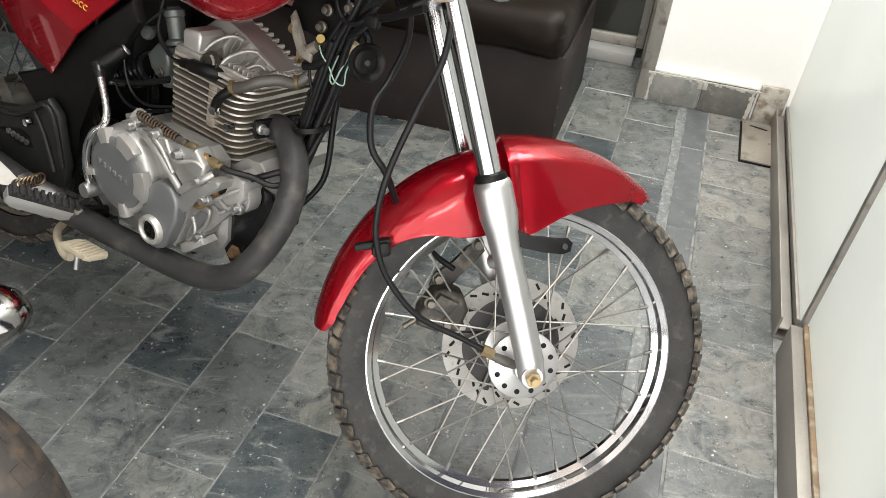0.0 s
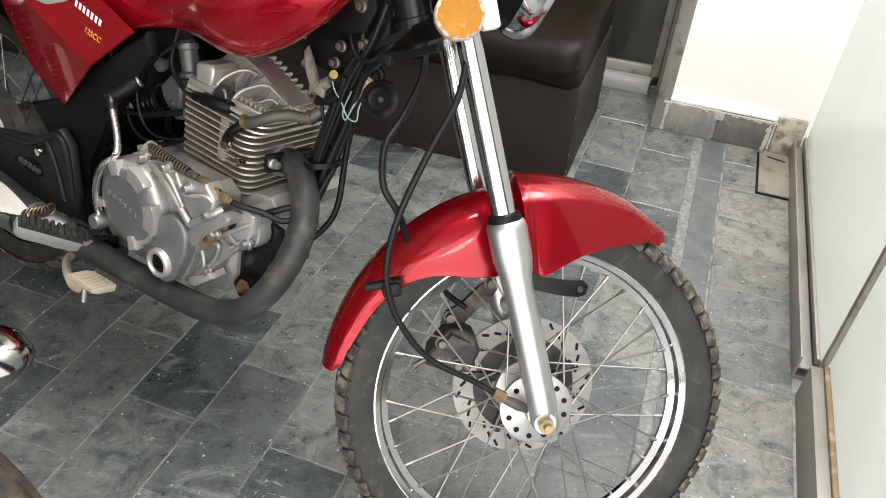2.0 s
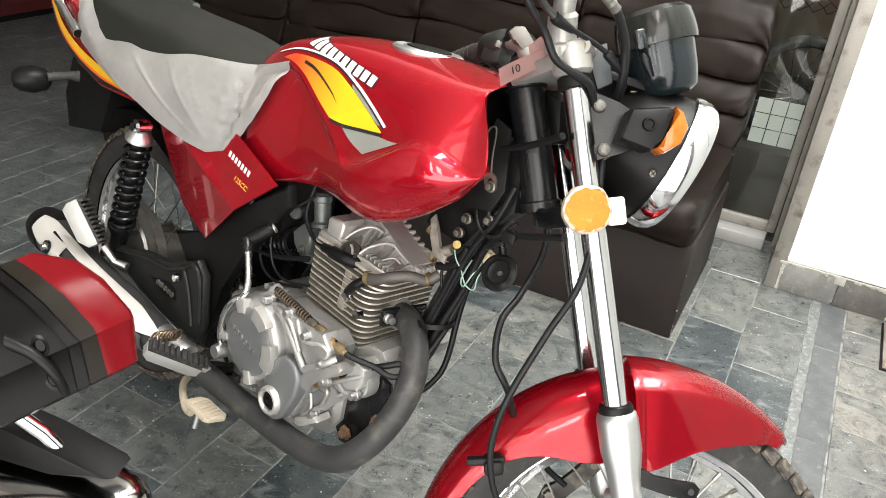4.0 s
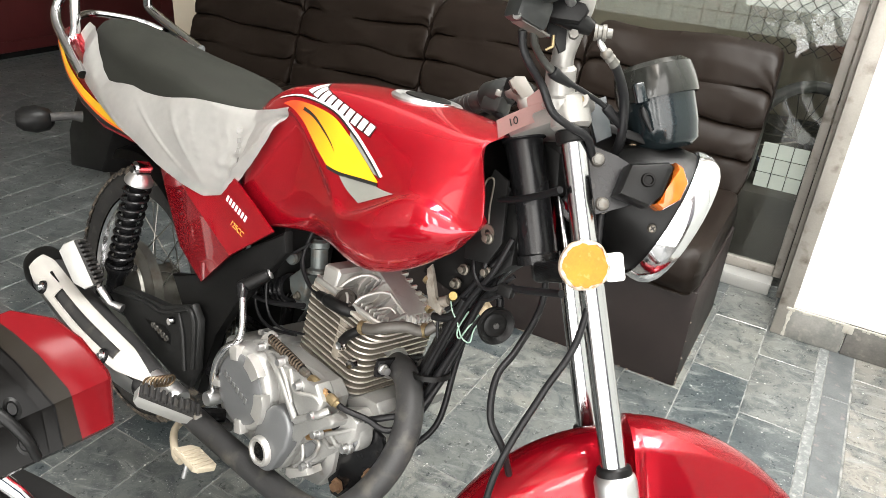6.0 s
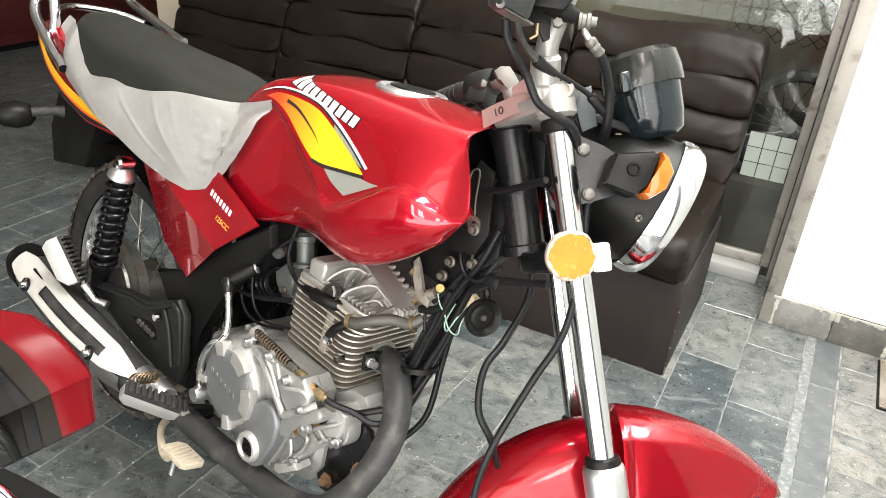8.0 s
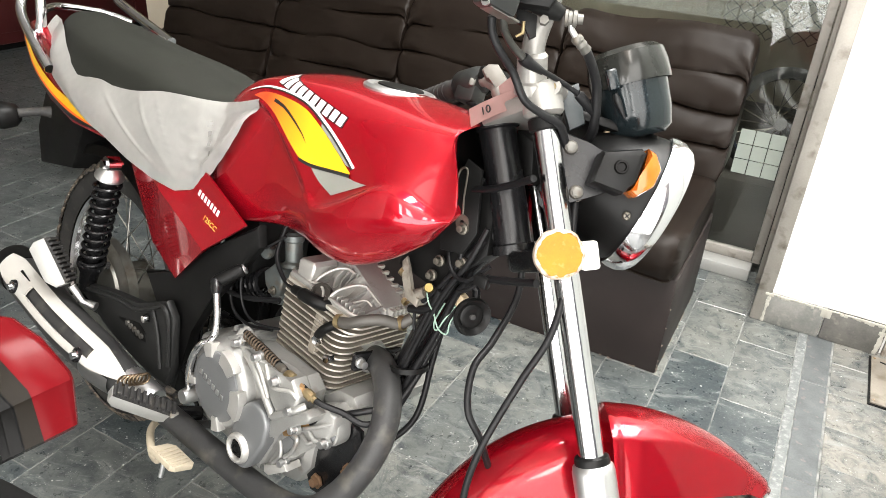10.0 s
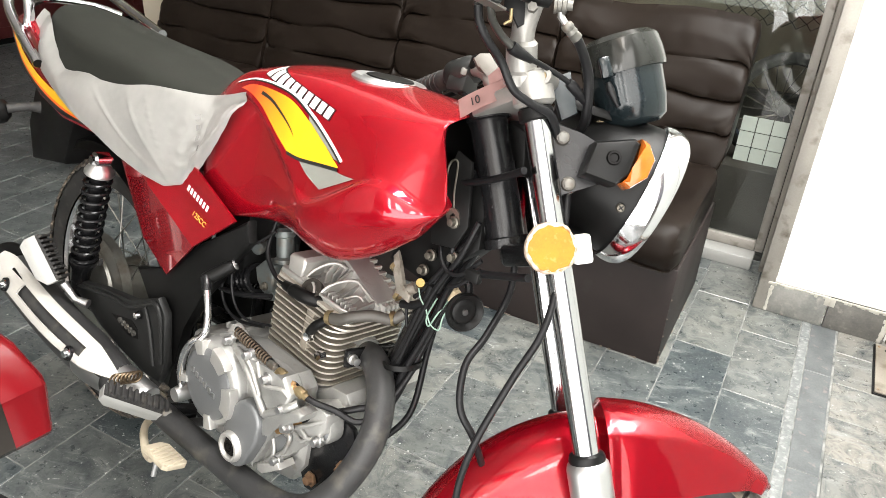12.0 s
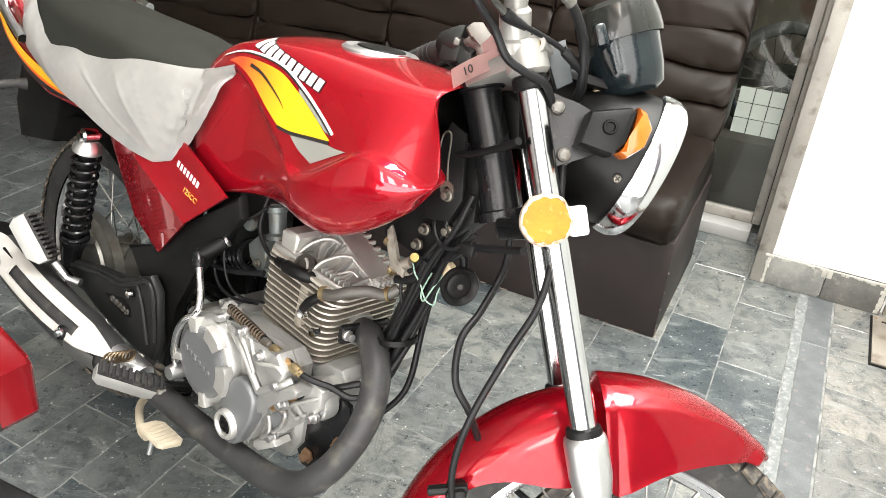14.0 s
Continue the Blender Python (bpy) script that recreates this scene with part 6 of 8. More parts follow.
S_part("rim", L([(0.089, -0.014), (0.0935, -0.013), (0.0955, -0.004), (0.0955, 0.006), (0.0925, 0.016), (0.086, 0.022), (0.082, 0.016)], HO, HA, 64), CHROME, hl, "chrome headlamp rim")
S_part("lens", L([(0.085, 0.017), (0.06, 0.027), (0.03, 0.032), (0.0, 0.033)], HO, HA, 48), WHITEPL, hl, "clear headlamp glass")
S_part("rim_screw", L([(0, -0.0045), (0.004, -0.004), (0.0056, -0.001), (0.0056, 0.0), (0, 0.0)], (-0.185, -0.0835, 0.858), (0, 1, 0.1), 14), DULL_PIN, hl)
for a in (35, 125):
    S_part("screw_slot", B((-0.185, -0.0881, 0.8578), (0.007, 0.0008, 0.0014), 0.0, Matrix.Rotation(radians(a), 4, "Y")), BLACK, hl)
for sgn in (-1, 1):
    y = sgn * 0.092
    S_part("lamp_bracket", PR([(-0.302, 0.905), (-0.292, 0.930), (-0.255, 0.926), (-0.205, 0.915), (-0.205, 0.885), (-0.235, 0.868), (-0.262, 0.845), (-0.276, 0.850)], y - 0.004, y + 0.004, 0.002), BLACKPAINT, bike, "black lamp bracket")
    for x, z in ((-0.277, 0.914), (-0.254, 0.865)):
        S_part("bracket_bolt", L([(0, -sgn * -0.010), (0.0075, sgn * 0.010), (0.009, sgn * 0.004), (0.012, sgn * 0.003), (0.012, 0.0), (0, 0.0)], (x, y, z), (0, 1, 0), 12), TARNISH)
        S_part("bolt_head", L([(0, sgn * 0.013), (0.0035, sgn * 0.013), (0.0062, sgn * 0.012), (0.0066, sgn * 0.009)], (x, y, z), (0, 1, 0), 6), DULL)
    ind = holder("front_indicator", bike, STEER)
    S_part("body", PR([(-0.248, 0.876), (-0.246, 0.914), (-0.205, 0.930), (-0.197, 0.926), (-0.199, 0.890), (-0.210, 0.874)], sgn * 0.096, sgn * 0.150, 0.008), BLACK, ind, "black indicator body")
    S_part("lens", PR([(-0.198, 0.932), (-0.188, 0.929), (-0.177, 0.914), (-0.179, 0.893), (-0.194, 0.876), (-0.204, 0.880), (-0.194, 0.897)], sgn * 0.104, sgn * 0.149, 0.005), AMBER, ind, "orange indicator lens")
    S_part("screw", L([(0, 0.0006), (0.0045, 0.0006), (0.0055, 0.003), (0.0072, 0.003), (0.0085, 0.0)], (-0.222, sgn * 0.1502, 0.902), (0, sgn, 0), 18), GLOSSBLACK, ind)
TAPE = material("dusty_clear_tape", (0.42, 0.34, 0.27), 0.45, 0.0, 0.25, 60, 300, 0.1, dirt=(0.20, 0.13, 0.08), dirt_at=0.55)
refl = holder("side_reflector", bike, STEER)
S_part("disc", L([(0.0, -0.131), (0.012, -0.1315), (0.0268, -0.131), (0.0285, -0.128), (0.0285, -0.116)], (-0.2535, 0, 0.787), (0, 1, 0), 40), ORANGE, refl, "orange round reflector")
bm = bmesh.new()
ring_ = []
for j in range(41):
    a = 2 * math.pi * j / 40
    w1, w2 = noise.noise((math.cos(a) * 2.5, math.sin(a) * 2.5, 3.0)), noise.noise((math.cos(a) * 4, math.sin(a) * 4, 8.0))
    ring_.append([V(-0.2535 + r * math.cos(a), y, 0.787 + r * math.sin(a)) for r, y in ((0.0262 + 0.004 * w2, -0.1318), (0.0292 + 0.0012 * w1, -0.130), (0.0305 + 0.0022 * w1, -0.124), (0.0300 + 0.0012 * w1, -0.116))])
skin(bm, ring_)
S_part("tape_edge", bm, TAPE, refl, "torn clear tape edge")
S_part("white_clip", B((-0.219, -0.114, 0.797), (0.022, 0.026, 0.034), 0.004, Matrix.Rotation(radians(-25), 4, "Y")), WHITEPL, refl, "white plastic clip")
S_part("clamp_band", L([(0.0165, -0.012), (0.0195, -0.012), (0.0195, 0.012), (0.0165, 0.012)], leg_point(-0.099, 0.548), AX, 24, True), MATTBLACK, refl)

# instruments
gp = holder("instrument_pod", bike, STEER)
GO, GA = (-0.187, -0.025, 0.968), (-0.52, -0.06, 0.85)
S_part("shell", L([(0.0, 0.0), (0.030, 0.0), (0.040, 0.008), (0.0445, 0.03), (0.047, 0.072), (0.047, 0.075)], GO, GA, 40), GREYPL, gp, "smoky grey instrument shell")
S_part("hood", L([(0.0475, 0.068), (0.0515, 0.066), (0.0525, 0.070), (0.0520, 0.088), (0.049, 0.105), (0.040, 0.112), (0.03, 0.108), (0.0, 0.106)], GO, GA, 40), SMOKYHOOD, gp, "smoky hood")
S_part("plug", B((-0.252, -0.070, 1.013), (0.014, 0.014, 0.026), 0.003, Matrix.Rotation(radians(-32), 4, "Y")), GREYPL, gp, "side plug")
S_part("slot", T([(-0.243, -0.069, 0.998), (-0.238, -0.069, 0.991), (-0.222, -0.066, 0.974)], [0.003, 0.005, 0.002], 10), HOSE, gp)
S_part("shell", L([(0.0, 0.0), (0.030, 0.0), (0.040, 0.008), (0.0445, 0.03), (0.047, 0.075)], (-0.187, 0.085, 0.968), GA, 32), GREYPL, gp)
S_part("bracket", B((-0.25, 0.02, 0.965), (0.08, 0.14, 0.012), 0.003), BLACK, gp)
S_part("relay_box", PR([(-0.311, 0.984), (-0.289, 1.000), (-0.265, 0.954), (-0.281, 0.939)], -0.060, -0.042, 0.003), material("blue_grey_plastic", (0.017, 0.022, 0.024), 0.45), bike, "blue-grey relay")
S_part("bulb_socket", T([(-0.245, -0.03, 0.935), (-0.232, -0.028, 0.95), (-0.222, -0.026, 0.966)], [0.005, 0.008, 0.007], 14), CREAMPL, bike, "cream bulb socket")

# upper bridge fittings, bars, levers
S_part("bridge_cap", T([leg_point(-0.099, 0.715), leg_point(-0.099, 0.72), leg_point(-0.099, 0.752), leg_point(-0.099, 0.756)], [0.02, 0.025, 0.025, 0.02], 24), SILVERPAINT, bike, "pale cast clamp")
S_part("bridge_cap", T([leg_point(0.104, 0.715), leg_point(0.104, 0.72), leg_point(0.104, 0.752), leg_point(0.104, 0.756)], [0.02, 0.025, 0.025, 0.02], 24), SILVERPAINT, bike)
S_part("fork_seal", T([leg_point(-0.099, 0.698), leg_point(-0.099, 0.700), leg_point(-0.099, 0.712), leg_point(-0.099, 0.714)], [0.0185, 0.0205, 0.0205, 0.0185], 24), BLACK, bike, "black seal ring")
S_part("clamp_bolt", L([(0, -0.010), (0.005, -0.010), (0.0055, -0.016), (0.0105, -0.016), (0.0115, 0.0), (0.0115, 0.022), (0, 0.022)], (-0.318, -0.104, 0.972), (0.35, 1, 0.1), 20), SILVERPAINT, bike, "clamp bolt boss")
S_part("clamp_bolt_head", L([(0, -0.014), (0.005, -0.014), (0.006, -0.010)], (-0.3185, -0.1055, 0.972), (0.35, 1, 0.1), 6), BRASS, bike)
PALEGREY = material("pale_grey_casting", (0.105, 0.098, 0.085), 0.5, 0.2, 0.1, 20, 300, 0.05)
GREYHOUSE = material("grey_black_plastic", (0.014, 0.015, 0.0145), 0.36, 0.0, 0.2, 20, 400, 0.05, spec=0.35)
bar_ = holder("handlebar", bike, STEER)
S_part("bar", hose([(-0.342, 0.100, 0.962), (-0.366, 0.120, 0.985), (-0.392, 0.145, 1.008), (-0.415, 0.18, 1.016), (-0.45, 0.24, 1.004), (-0.50, 0.32, 0.984)], [0.018] * 6 + [0.0145] * 8 + [0.011] * 27, 8, 18), SILVERPAINT, bar_, "silver handlebar half")
S_part("grip", T([(-0.448, 0.232, 1.004), (-0.454, 0.244, 1.002), (-0.50, 0.32, 0.984), (-0.505, 0.33, 0.982)], [0.014, 0.017, 0.017, 0.014], 16), RUBBER, bar_, "black rubber grip")
for k in range(6):
    S_part("grip_ring", T([V(-0.462, 0.257, 0.999).lerp(V(-0.498, 0.317, 0.985), k / 5), V(-0.464, 0.260, 0.9983).lerp(V(-0.500, 0.320, 0.9843), k / 5)], 0.0182, 14), RUBBER, bar_)
S_part("switch_housing", T([(-0.412, 0.172, 1.012), (-0.418, 0.18, 1.013), (-0.440, 0.216, 1.006), (-0.446, 0.224, 1.005)], [0.016, 0.024, 0.025, 0.019], 20), GREYHOUSE, bar_, "dark grey switch housing")
S_part("housing_block", B((-0.425, 0.188, 0.990), (0.040, 0.034, 0.028), 0.006, Matrix.Rotation(radians(-40), 4, "Z")), GREYHOUSE, bar_)
S_part("switch_button", B((-0.437, 0.183, 1.018), (0.012, 0.008, 0.010), 0.002), BLACK, bar_)
S_part("switch_button", B((-0.427, 0.167, 1.006), (0.010, 0.008, 0.012), 0.002), DULL, bar_)
S_part("lever_perch", B((-0.398, 0.165, 1.024), (0.040, 0.036, 0.024), 0.006, Matrix.Rotation(radians(-40), 4, "Z")), BLACK, bar_)
S_part("perch_bolt", L([(0, -0.006), (0.005, -0.006), (0.006, 0.0), (0, 0.0)], (-0.405, 0.150, 1.030), (0.2, 1, 0), 8), STEEL, bar_)
S_part("lever_clamp", PR([(-0.417, 1.020), (-0.410, 1.030), (-0.396, 1.034), (-0.372, 1.014), (-0.364, 0.990), (-0.376, 0.990), (-0.392, 1.006), (-0.406, 1.008)], 0.120, 0.138, 0.003), PALEGREY, bar_, "pale bracket")
S_part("lever", hose([(-0.385, 0.17, 1.024), (-0.395, 0.22, 1.016), (-0.43, 0.29, 1.000), (-0.455, 0.34, 0.990)], 0.0055), BLACK, bar_)
S_part("switch_lead", hose([(-0.424, 0.182, 0.978), (-0.405, 0.160, 0.968), (-0.375, 0.13, 0.955), (-0.35, 0.09, 0.945)], 0.005), HOSE, bar_)
bar_ = holder("handlebar", bike, STEER)
S_part("bar", hose([(-0.343, -0.100, 0.960), (-0.350, -0.110, 0.980), (-0.359, -0.128, 1.010), (-0.359, -0.150, 1.040), (-0.360, -0.175, 1.064), (-0.378, -0.205, 1.072), (-0.415, -0.245, 1.064), (-0.455, -0.300, 1.058)], [0.021] * 6 + [0.018] * 8 + [0.0135] * 43, 8, 20), SILVERPAINT, bar_, "silver handlebar half")
S_part("grip", T([(-0.440, -0.278, 1.060), (-0.446, -0.288, 1.059), (-0.49, -0.35, 1.052), (-0.495, -0.357, 1.051)], [0.014, 0.0165, 0.0165, 0.014], 16), RUBBER, bar_, "black rubber grip")
d = V(-0.62, -0.78, -0.05).normalized()
S_part("switch_housing", L([(0.0, -0.030), (0.022, -0.030), (0.027, -0.026), (0.028, -0.002), (0.0295, 0.0), (0.0295, 0.003), (0.028, 0.005), (0.028, 0.024), (0.023, 0.029), (0.0, 0.029)], (-0.413, -0.236, 1.058), d, 32), GREYHOUSE, bar_, "dark grey switch housing")
S_part("housing_foot", B((-0.412, -0.205, 1.022), (0.044, 0.030, 0.034), 0.007, Matrix.Rotation(radians(35), 4, "Z")), GREYHOUSE, bar_)
S_part("housing_screw", L([(0, 0.0), (0.0045, 0.0), (0.005, -0.003), (0, -0.003)], (-0.420, -0.221, 1.008), (0.5, 0.8, 0.1), 12), STEEL, bar_)
S_part("guide_plate", B((-0.404, -0.200, 1.006), (0.040, 0.020, 0.0025), 0.0, Matrix.Rotation(radians(35), 4, "Z")), DULL, bar_)
S_part("lever", hose([(-0.372, -0.185, 1.052), (-0.39, -0.24, 1.050), (-0.43, -0.31, 1.045), (-0.46, -0.36, 1.04)], 0.006), STEEL, bar_)
S_part("lever_perch", PR([(-0.390, 1.028), (-0.392, 1.058), (-0.365, 1.064), (-0.350, 1.050), (-0.356, 1.034)], -0.186, -0.160, 0.004), BLACK, bar_, "black lever perch")
mc = holder("brake_master_cylinder", bike, STEER)
S_part("body", T([(-0.388, -0.172, 1.044), (-0.384, -0.171, 1.044), (-0.356, -0.164, 1.041), (-0.345, -0.161, 1.040), (-0.340, -0.160, 1.0395)], [0.008, 0.0135, 0.0125, 0.0095, 0.008], 18), BLACK, mc, "black cylinder body")
S_part("reservoir", B((-0.385, -0.178, 1.070), (0.048, 0.042, 0.034), 0.008), BLACK, mc, "black fluid reservoir")
S_part("cover_plate", B((-0.385, -0.178, 1.089), (0.052, 0.046, 0.005), 0.002), BLACK, mc)
S_part("bracket", PR([(-0.390, 1.030), (-0.366, 1.028), (-0.360, 1.006), (-0.366, 1.000), (-0.374, 1.012), (-0.386, 1.014)], -0.168, -0.163, 0.001), BLACK, mc)
S_part("switch_tip", T([(-0.378, -0.171, 1.016), (-0.375, -0.170, 1.004), (-0.381, -0.170, 0.998)], [0.002, 0.0022, 0.0015], 10), BRASS, mc)
S_part("pinch_bolt", L([(0, -0.006), (0.0055, -0.006), (0.006, 0.0), (0, 0.0)], (-0.357, -0.168, 1.024), (0.1, 1, 0), 6), DULL, mc)
S_part("banjo", L([(0, -0.012), (0.0055, -0.012), (0.006, -0.006), (0.0095, -0.005), (0.0095, -0.001), (0.0082, 0.0), (0.0082, 0.004), (0.0095, 0.005), (0.0095, 0.008), (0, 0.008)], (-0.328, -0.160, 1.039), (-0.95, 0.1, -0.2), 14), DULL, mc, "dull plated banjo bolt")
S_part("hose_neck", T([(-0.327, -0.159, 1.034), (-0.325, -0.155, 1.029), (-0.316, -0.150, 1.023)], 0.0038, 12), STEEL, mc)
S_part("hose_crimp", T([(-0.318, -0.151, 1.0245), (-0.316, -0.150, 1.023), (-0.312, -0.1475, 1.0215), (-0.311, -0.147, 1.021), (-0.307, -0.1445, 1.019), (-0.306, -0.144, 1.0185), (-0.300, -0.140, 1.016)], [0.005, 0.0068, 0.0068, 0.0058, 0.0068, 0.0058, 0.0068], 14), DULL, mc, "crimped sleeve")
S_part("brake_hose", hose([(-0.302, -0.141, 1.017), (-0.290, -0.128, 1.009), (-0.276, -0.110, 0.996), (-0.268, -0.098, 0.983), (-0.258, -0.080, 0.956), (-0.257, -0.060, 0.933), (-0.275, -0.04, 0.90), (-0.29, -0.03, 0.86)], 0.0058, 8, 12), HOSE, bike, "black brake hose")
S_part("cable_elbow", hose([(-0.402, -0.192, 1.012), (-0.398, -0.184, 1.004), (-0.393, -0.175, 0.997), (-0.380, -0.160, 0.989), (-0.363, -0.150, 0.982)], 0.0046, 8, 12), DARKSTEEL, bike, "bent metal cable guide")
S_part("cable_sleeve", T([(-0.366, -0.152, 0.983), (-0.363, -0.150, 0.982), (-0.356, -0.144, 0.981), (-0.340, -0.133, 0.980)], [0.0068, 0.0075, 0.0065, 0.0042], 12), HOSE, bike)
S_part("throttle_cable", hose([(-0.350, -0.140, 0.9805), (-0.320, -0.120, 0.980), (-0.287, -0.100, 0.975), (-0.257, -0.080, 0.960), (-0.255, -0.06, 0.93), (-0.29, -0.03, 0.88)], 0.0032, 8, 10), HOSE, bike, "black throttle cable")
S_part("cable_sleeve", T([(-0.291, -0.102, 0.976), (-0.287, -0.100, 0.975), (-0.270, -0.089, 0.967), (-0.257, -0.080, 0.960)], [0.005, 0.0065, 0.0052, 0.0028], 12), HOSE, bike)
S_part("wiring_loom", hose([(-0.412, -0.19, 1.005), (-0.406, -0.180, 0.991), (-0.393, -0.170, 0.978), (-0.371, -0.150, 0.964), (-0.350, -0.140, 0.942), (-0.327, -0.130, 0.935), (-0.299, -0.115, 0.931), (-0.280, -0.09, 0.91)], 0.0048, 8, 12), HOSE, bike, "taped wiring loom")
tag = holder("price_tag", bike, STEER)
t0, t1, t2, t3 = V(-0.410, -0.044, 0.928), V(-0.400, -0.050, 0.906), V(-0.349, -0.086, 0.945), V(-0.357, -0.082, 0.966)
bm = bmesh.new()
nrm = (t2 - t1).cross(t0 - t1).normalized()
skin(bm, [[t1.lerp(t2, i / 8) + nrm * 0.004 * math.sin(math.pi * i / 8) for i in range(9)], [t0.lerp(t3, i / 8) + nrm * 0.004 * math.sin(math.pi * i / 8) for i in range(9)]])
skin(bm, [[t0.lerp(t3, 0.62), t3], [V(-0.383, -0.070, 0.962), V(-0.372, -0.080, 0.976)]])
bmesh.ops.solidify(bm, geom=bm.faces[:], thickness=0.0006)
S_part("tape", bm, PINK, tag, "pink paper tape")
fd = bpy.data.curves.new("tag_number", "FONT")
fd.body, fd.size, fd.extrude = "10", 0.015, 0.0003
tmp = new("tag_number", fd)
tme = bpy.data.meshes.new_from_object(tmp)
bpy.data.objects.remove(tmp)
tme.materials.append(BLACKDEC)
num = new("tag_number", tme)
num.parent = tag
ex_ = (t2 - t1).normalized()
ez_ = nrm if nrm.y < 0 else -nrm
ey_ = ez_.cross(ex_)
q = Matrix((ex_, ey_, ez_)).transposed().to_4x4()
q.translation = t1.lerp(t2, 0.28) + ey_ * 0.006 + ez_ * 0.0065
num.matrix_basis = q

# head area: bolts, brackets, horn, cables, wires
# block added to keep the tank's red far lobe from showing
part("lobe_cover", PR([(-0.352, 0.926), (-0.322, 0.918), (-0.308, 0.862), (-0.336, 0.852), (-0.350, 0.880)], 0.024, 0.060, 0.004), BLACK, bike, "black block that hides the tank's far lobe")
part("wire_hook", hose([(-0.371, -0.03, 0.80), (-0.378, -0.032, 0.83), (-0.378, -0.032, 0.862), (-0.366, -0.032, 0.866), (-0.362, -0.032, 0.83), (-0.358, -0.03, 0.805)], 0.0014, 5, 8), DULL_PIN, bike, m=Matrix.Translation((0, -0.014, 0)))
part("hook_tab", L([(0.004, -0.002), (0.011, -0.002), (0.011, 0.002), (0.004, 0.002)], (-0.356, -0.044, 0.797), (0, 1, 0), 16, True), DULL_PIN, bike)
PALEGREYMETAL = material("dull_pale_zinc", (0.30, 0.275, 0.235), 0.5, 0.6, 0.2, 30, 300, 0.1, dirt=(0.14, 0.11, 0.08), dirt_at=0.6)
horn = holder("horn", bike)
HD = (0.85, -0.50, 0.12)
part("shell", L([(0.0, -0.012), (0.020, -0.010), (0.026, -0.002), (0.0275, 0.005), (0.025, 0.009), (0.021, 0.007), (0.017, 0.002), (0.013, 0.004), (0.008, 0.003), (0.0, 0.005)], (-0.316, -0.03, 0.674), HD, 40), BLACK, horn, "black horn disc")
part("screw", L([(0, 0.0075), (0.004, 0.007), (0.0045, 0.004)], (-0.316, -0.03, 0.674), HD, 10), MATTBLACK, horn)
part("connector", B((-0.350, -0.015, 0.682), (0.015, 0.014, 0.020), 0.003, Matrix.Rotation(radians(25), 4, "Y")), CREAMPL, horn, "cream connector")
part("bracket", T([(-0.315, -0.022, 0.675), (-0.33, -0.01, 0.70), (-0.36, 0.0, 0.72)], 0.006, 8), BLACKPAINT, horn)
part("green_wire", hose([(-0.352, -0.02, 0.672), (-0.358, -0.03, 0.650), (-0.368, -0.03, 0.628), (-0.376, -0.028, 0.638), (-0.371, -0.02, 0.668)], 0.0013), MINT, bike, "pale green wire loop")
RUSTGOLD = material("dark_gold_passivated_zinc", (0.20, 0.15, 0.055), 0.4, 0.9, 0.3, 60, 300, 0.1)
valve = holder("air_valve", bike)
part("body", L([(0, -0.010), (0.003, -0.010), (0.0035, -0.004), (0.0055, -0.006), (0.0070, -0.003), (0.0070, 0.003), (0.006, 0.006), (0.006, 0.012), (0, 0.012)], (-0.390, -0.040, 0.686), (0.75, -1, 0.6), 20), RUSTGOLD, valve, "gold passivated valve cap")
part("cap_screw", L([(0, -0.020), (0.004, -0.020), (0.005, -0.014)], (-0.390, -0.040, 0.686), (0.45, -1, 0.25), 10), STEEL, valve)
part("neck", hose([(-0.398, -0.034, 0.676), (-0.415, -0.034, 0.664), (-0.430, -0.036, 0.655)], [0.0085] * 6 + [0.0065] * 7, 6, 12), PALEGREYMETAL, valve, "pale cast neck")
part("bracket", PR([(-0.447, 0.706), (-0.440, 0.716), (-0.430, 0.700), (-0.420, 0.672), (-0.402, 0.664), (-0.404, 0.650), (-0.428, 0.656), (-0.440, 0.682)], -0.042, -0.036, 0.002), PALEGREYMETAL, valve, "dull pale bracket")
part("hose", hose([(-0.372, -0.036, 0.690), (-0.380, -0.034, 0.664), (-0.398, -0.034, 0.648), (-0.420, -0.034, 0.640)], 0.0062, 6, 10), HOSE, valve)
for x, z in ((-0.428, 0.650), (-0.444, 0.690)):
    part("clip", L([(0.0065, -0.003), (0.0082, -0.003), (0.0082, 0.003), (0.0065, 0.003)], (x, -0.036, z), (1, 0, -0.4), 14, True), BRASS, valve)
part("frame_plate", PR([(-0.372, 0.880), (-0.346, 0.872), (-0.330, 0.790), (-0.345, 0.755), (-0.385, 0.748), (-0.395, 0.800)], -0.044, -0.038, 0.002), BLACK, bike, "black bracket plate on the frame")
for x, y, z in ((-0.388, -0.032, 0.728), (-0.396, -0.032, 0.703), (-0.349, -0.034, 0.740), (-0.352, -0.046, 0.790)):
    part("frame_bolt", L([(0, -0.010), (0.0050, -0.009), (0.0058, -0.003), (0.0084, -0.002), (0.0084, 0.002)], (x, y, z), (0, 1, 0), 12), DULL_PIN, bike)
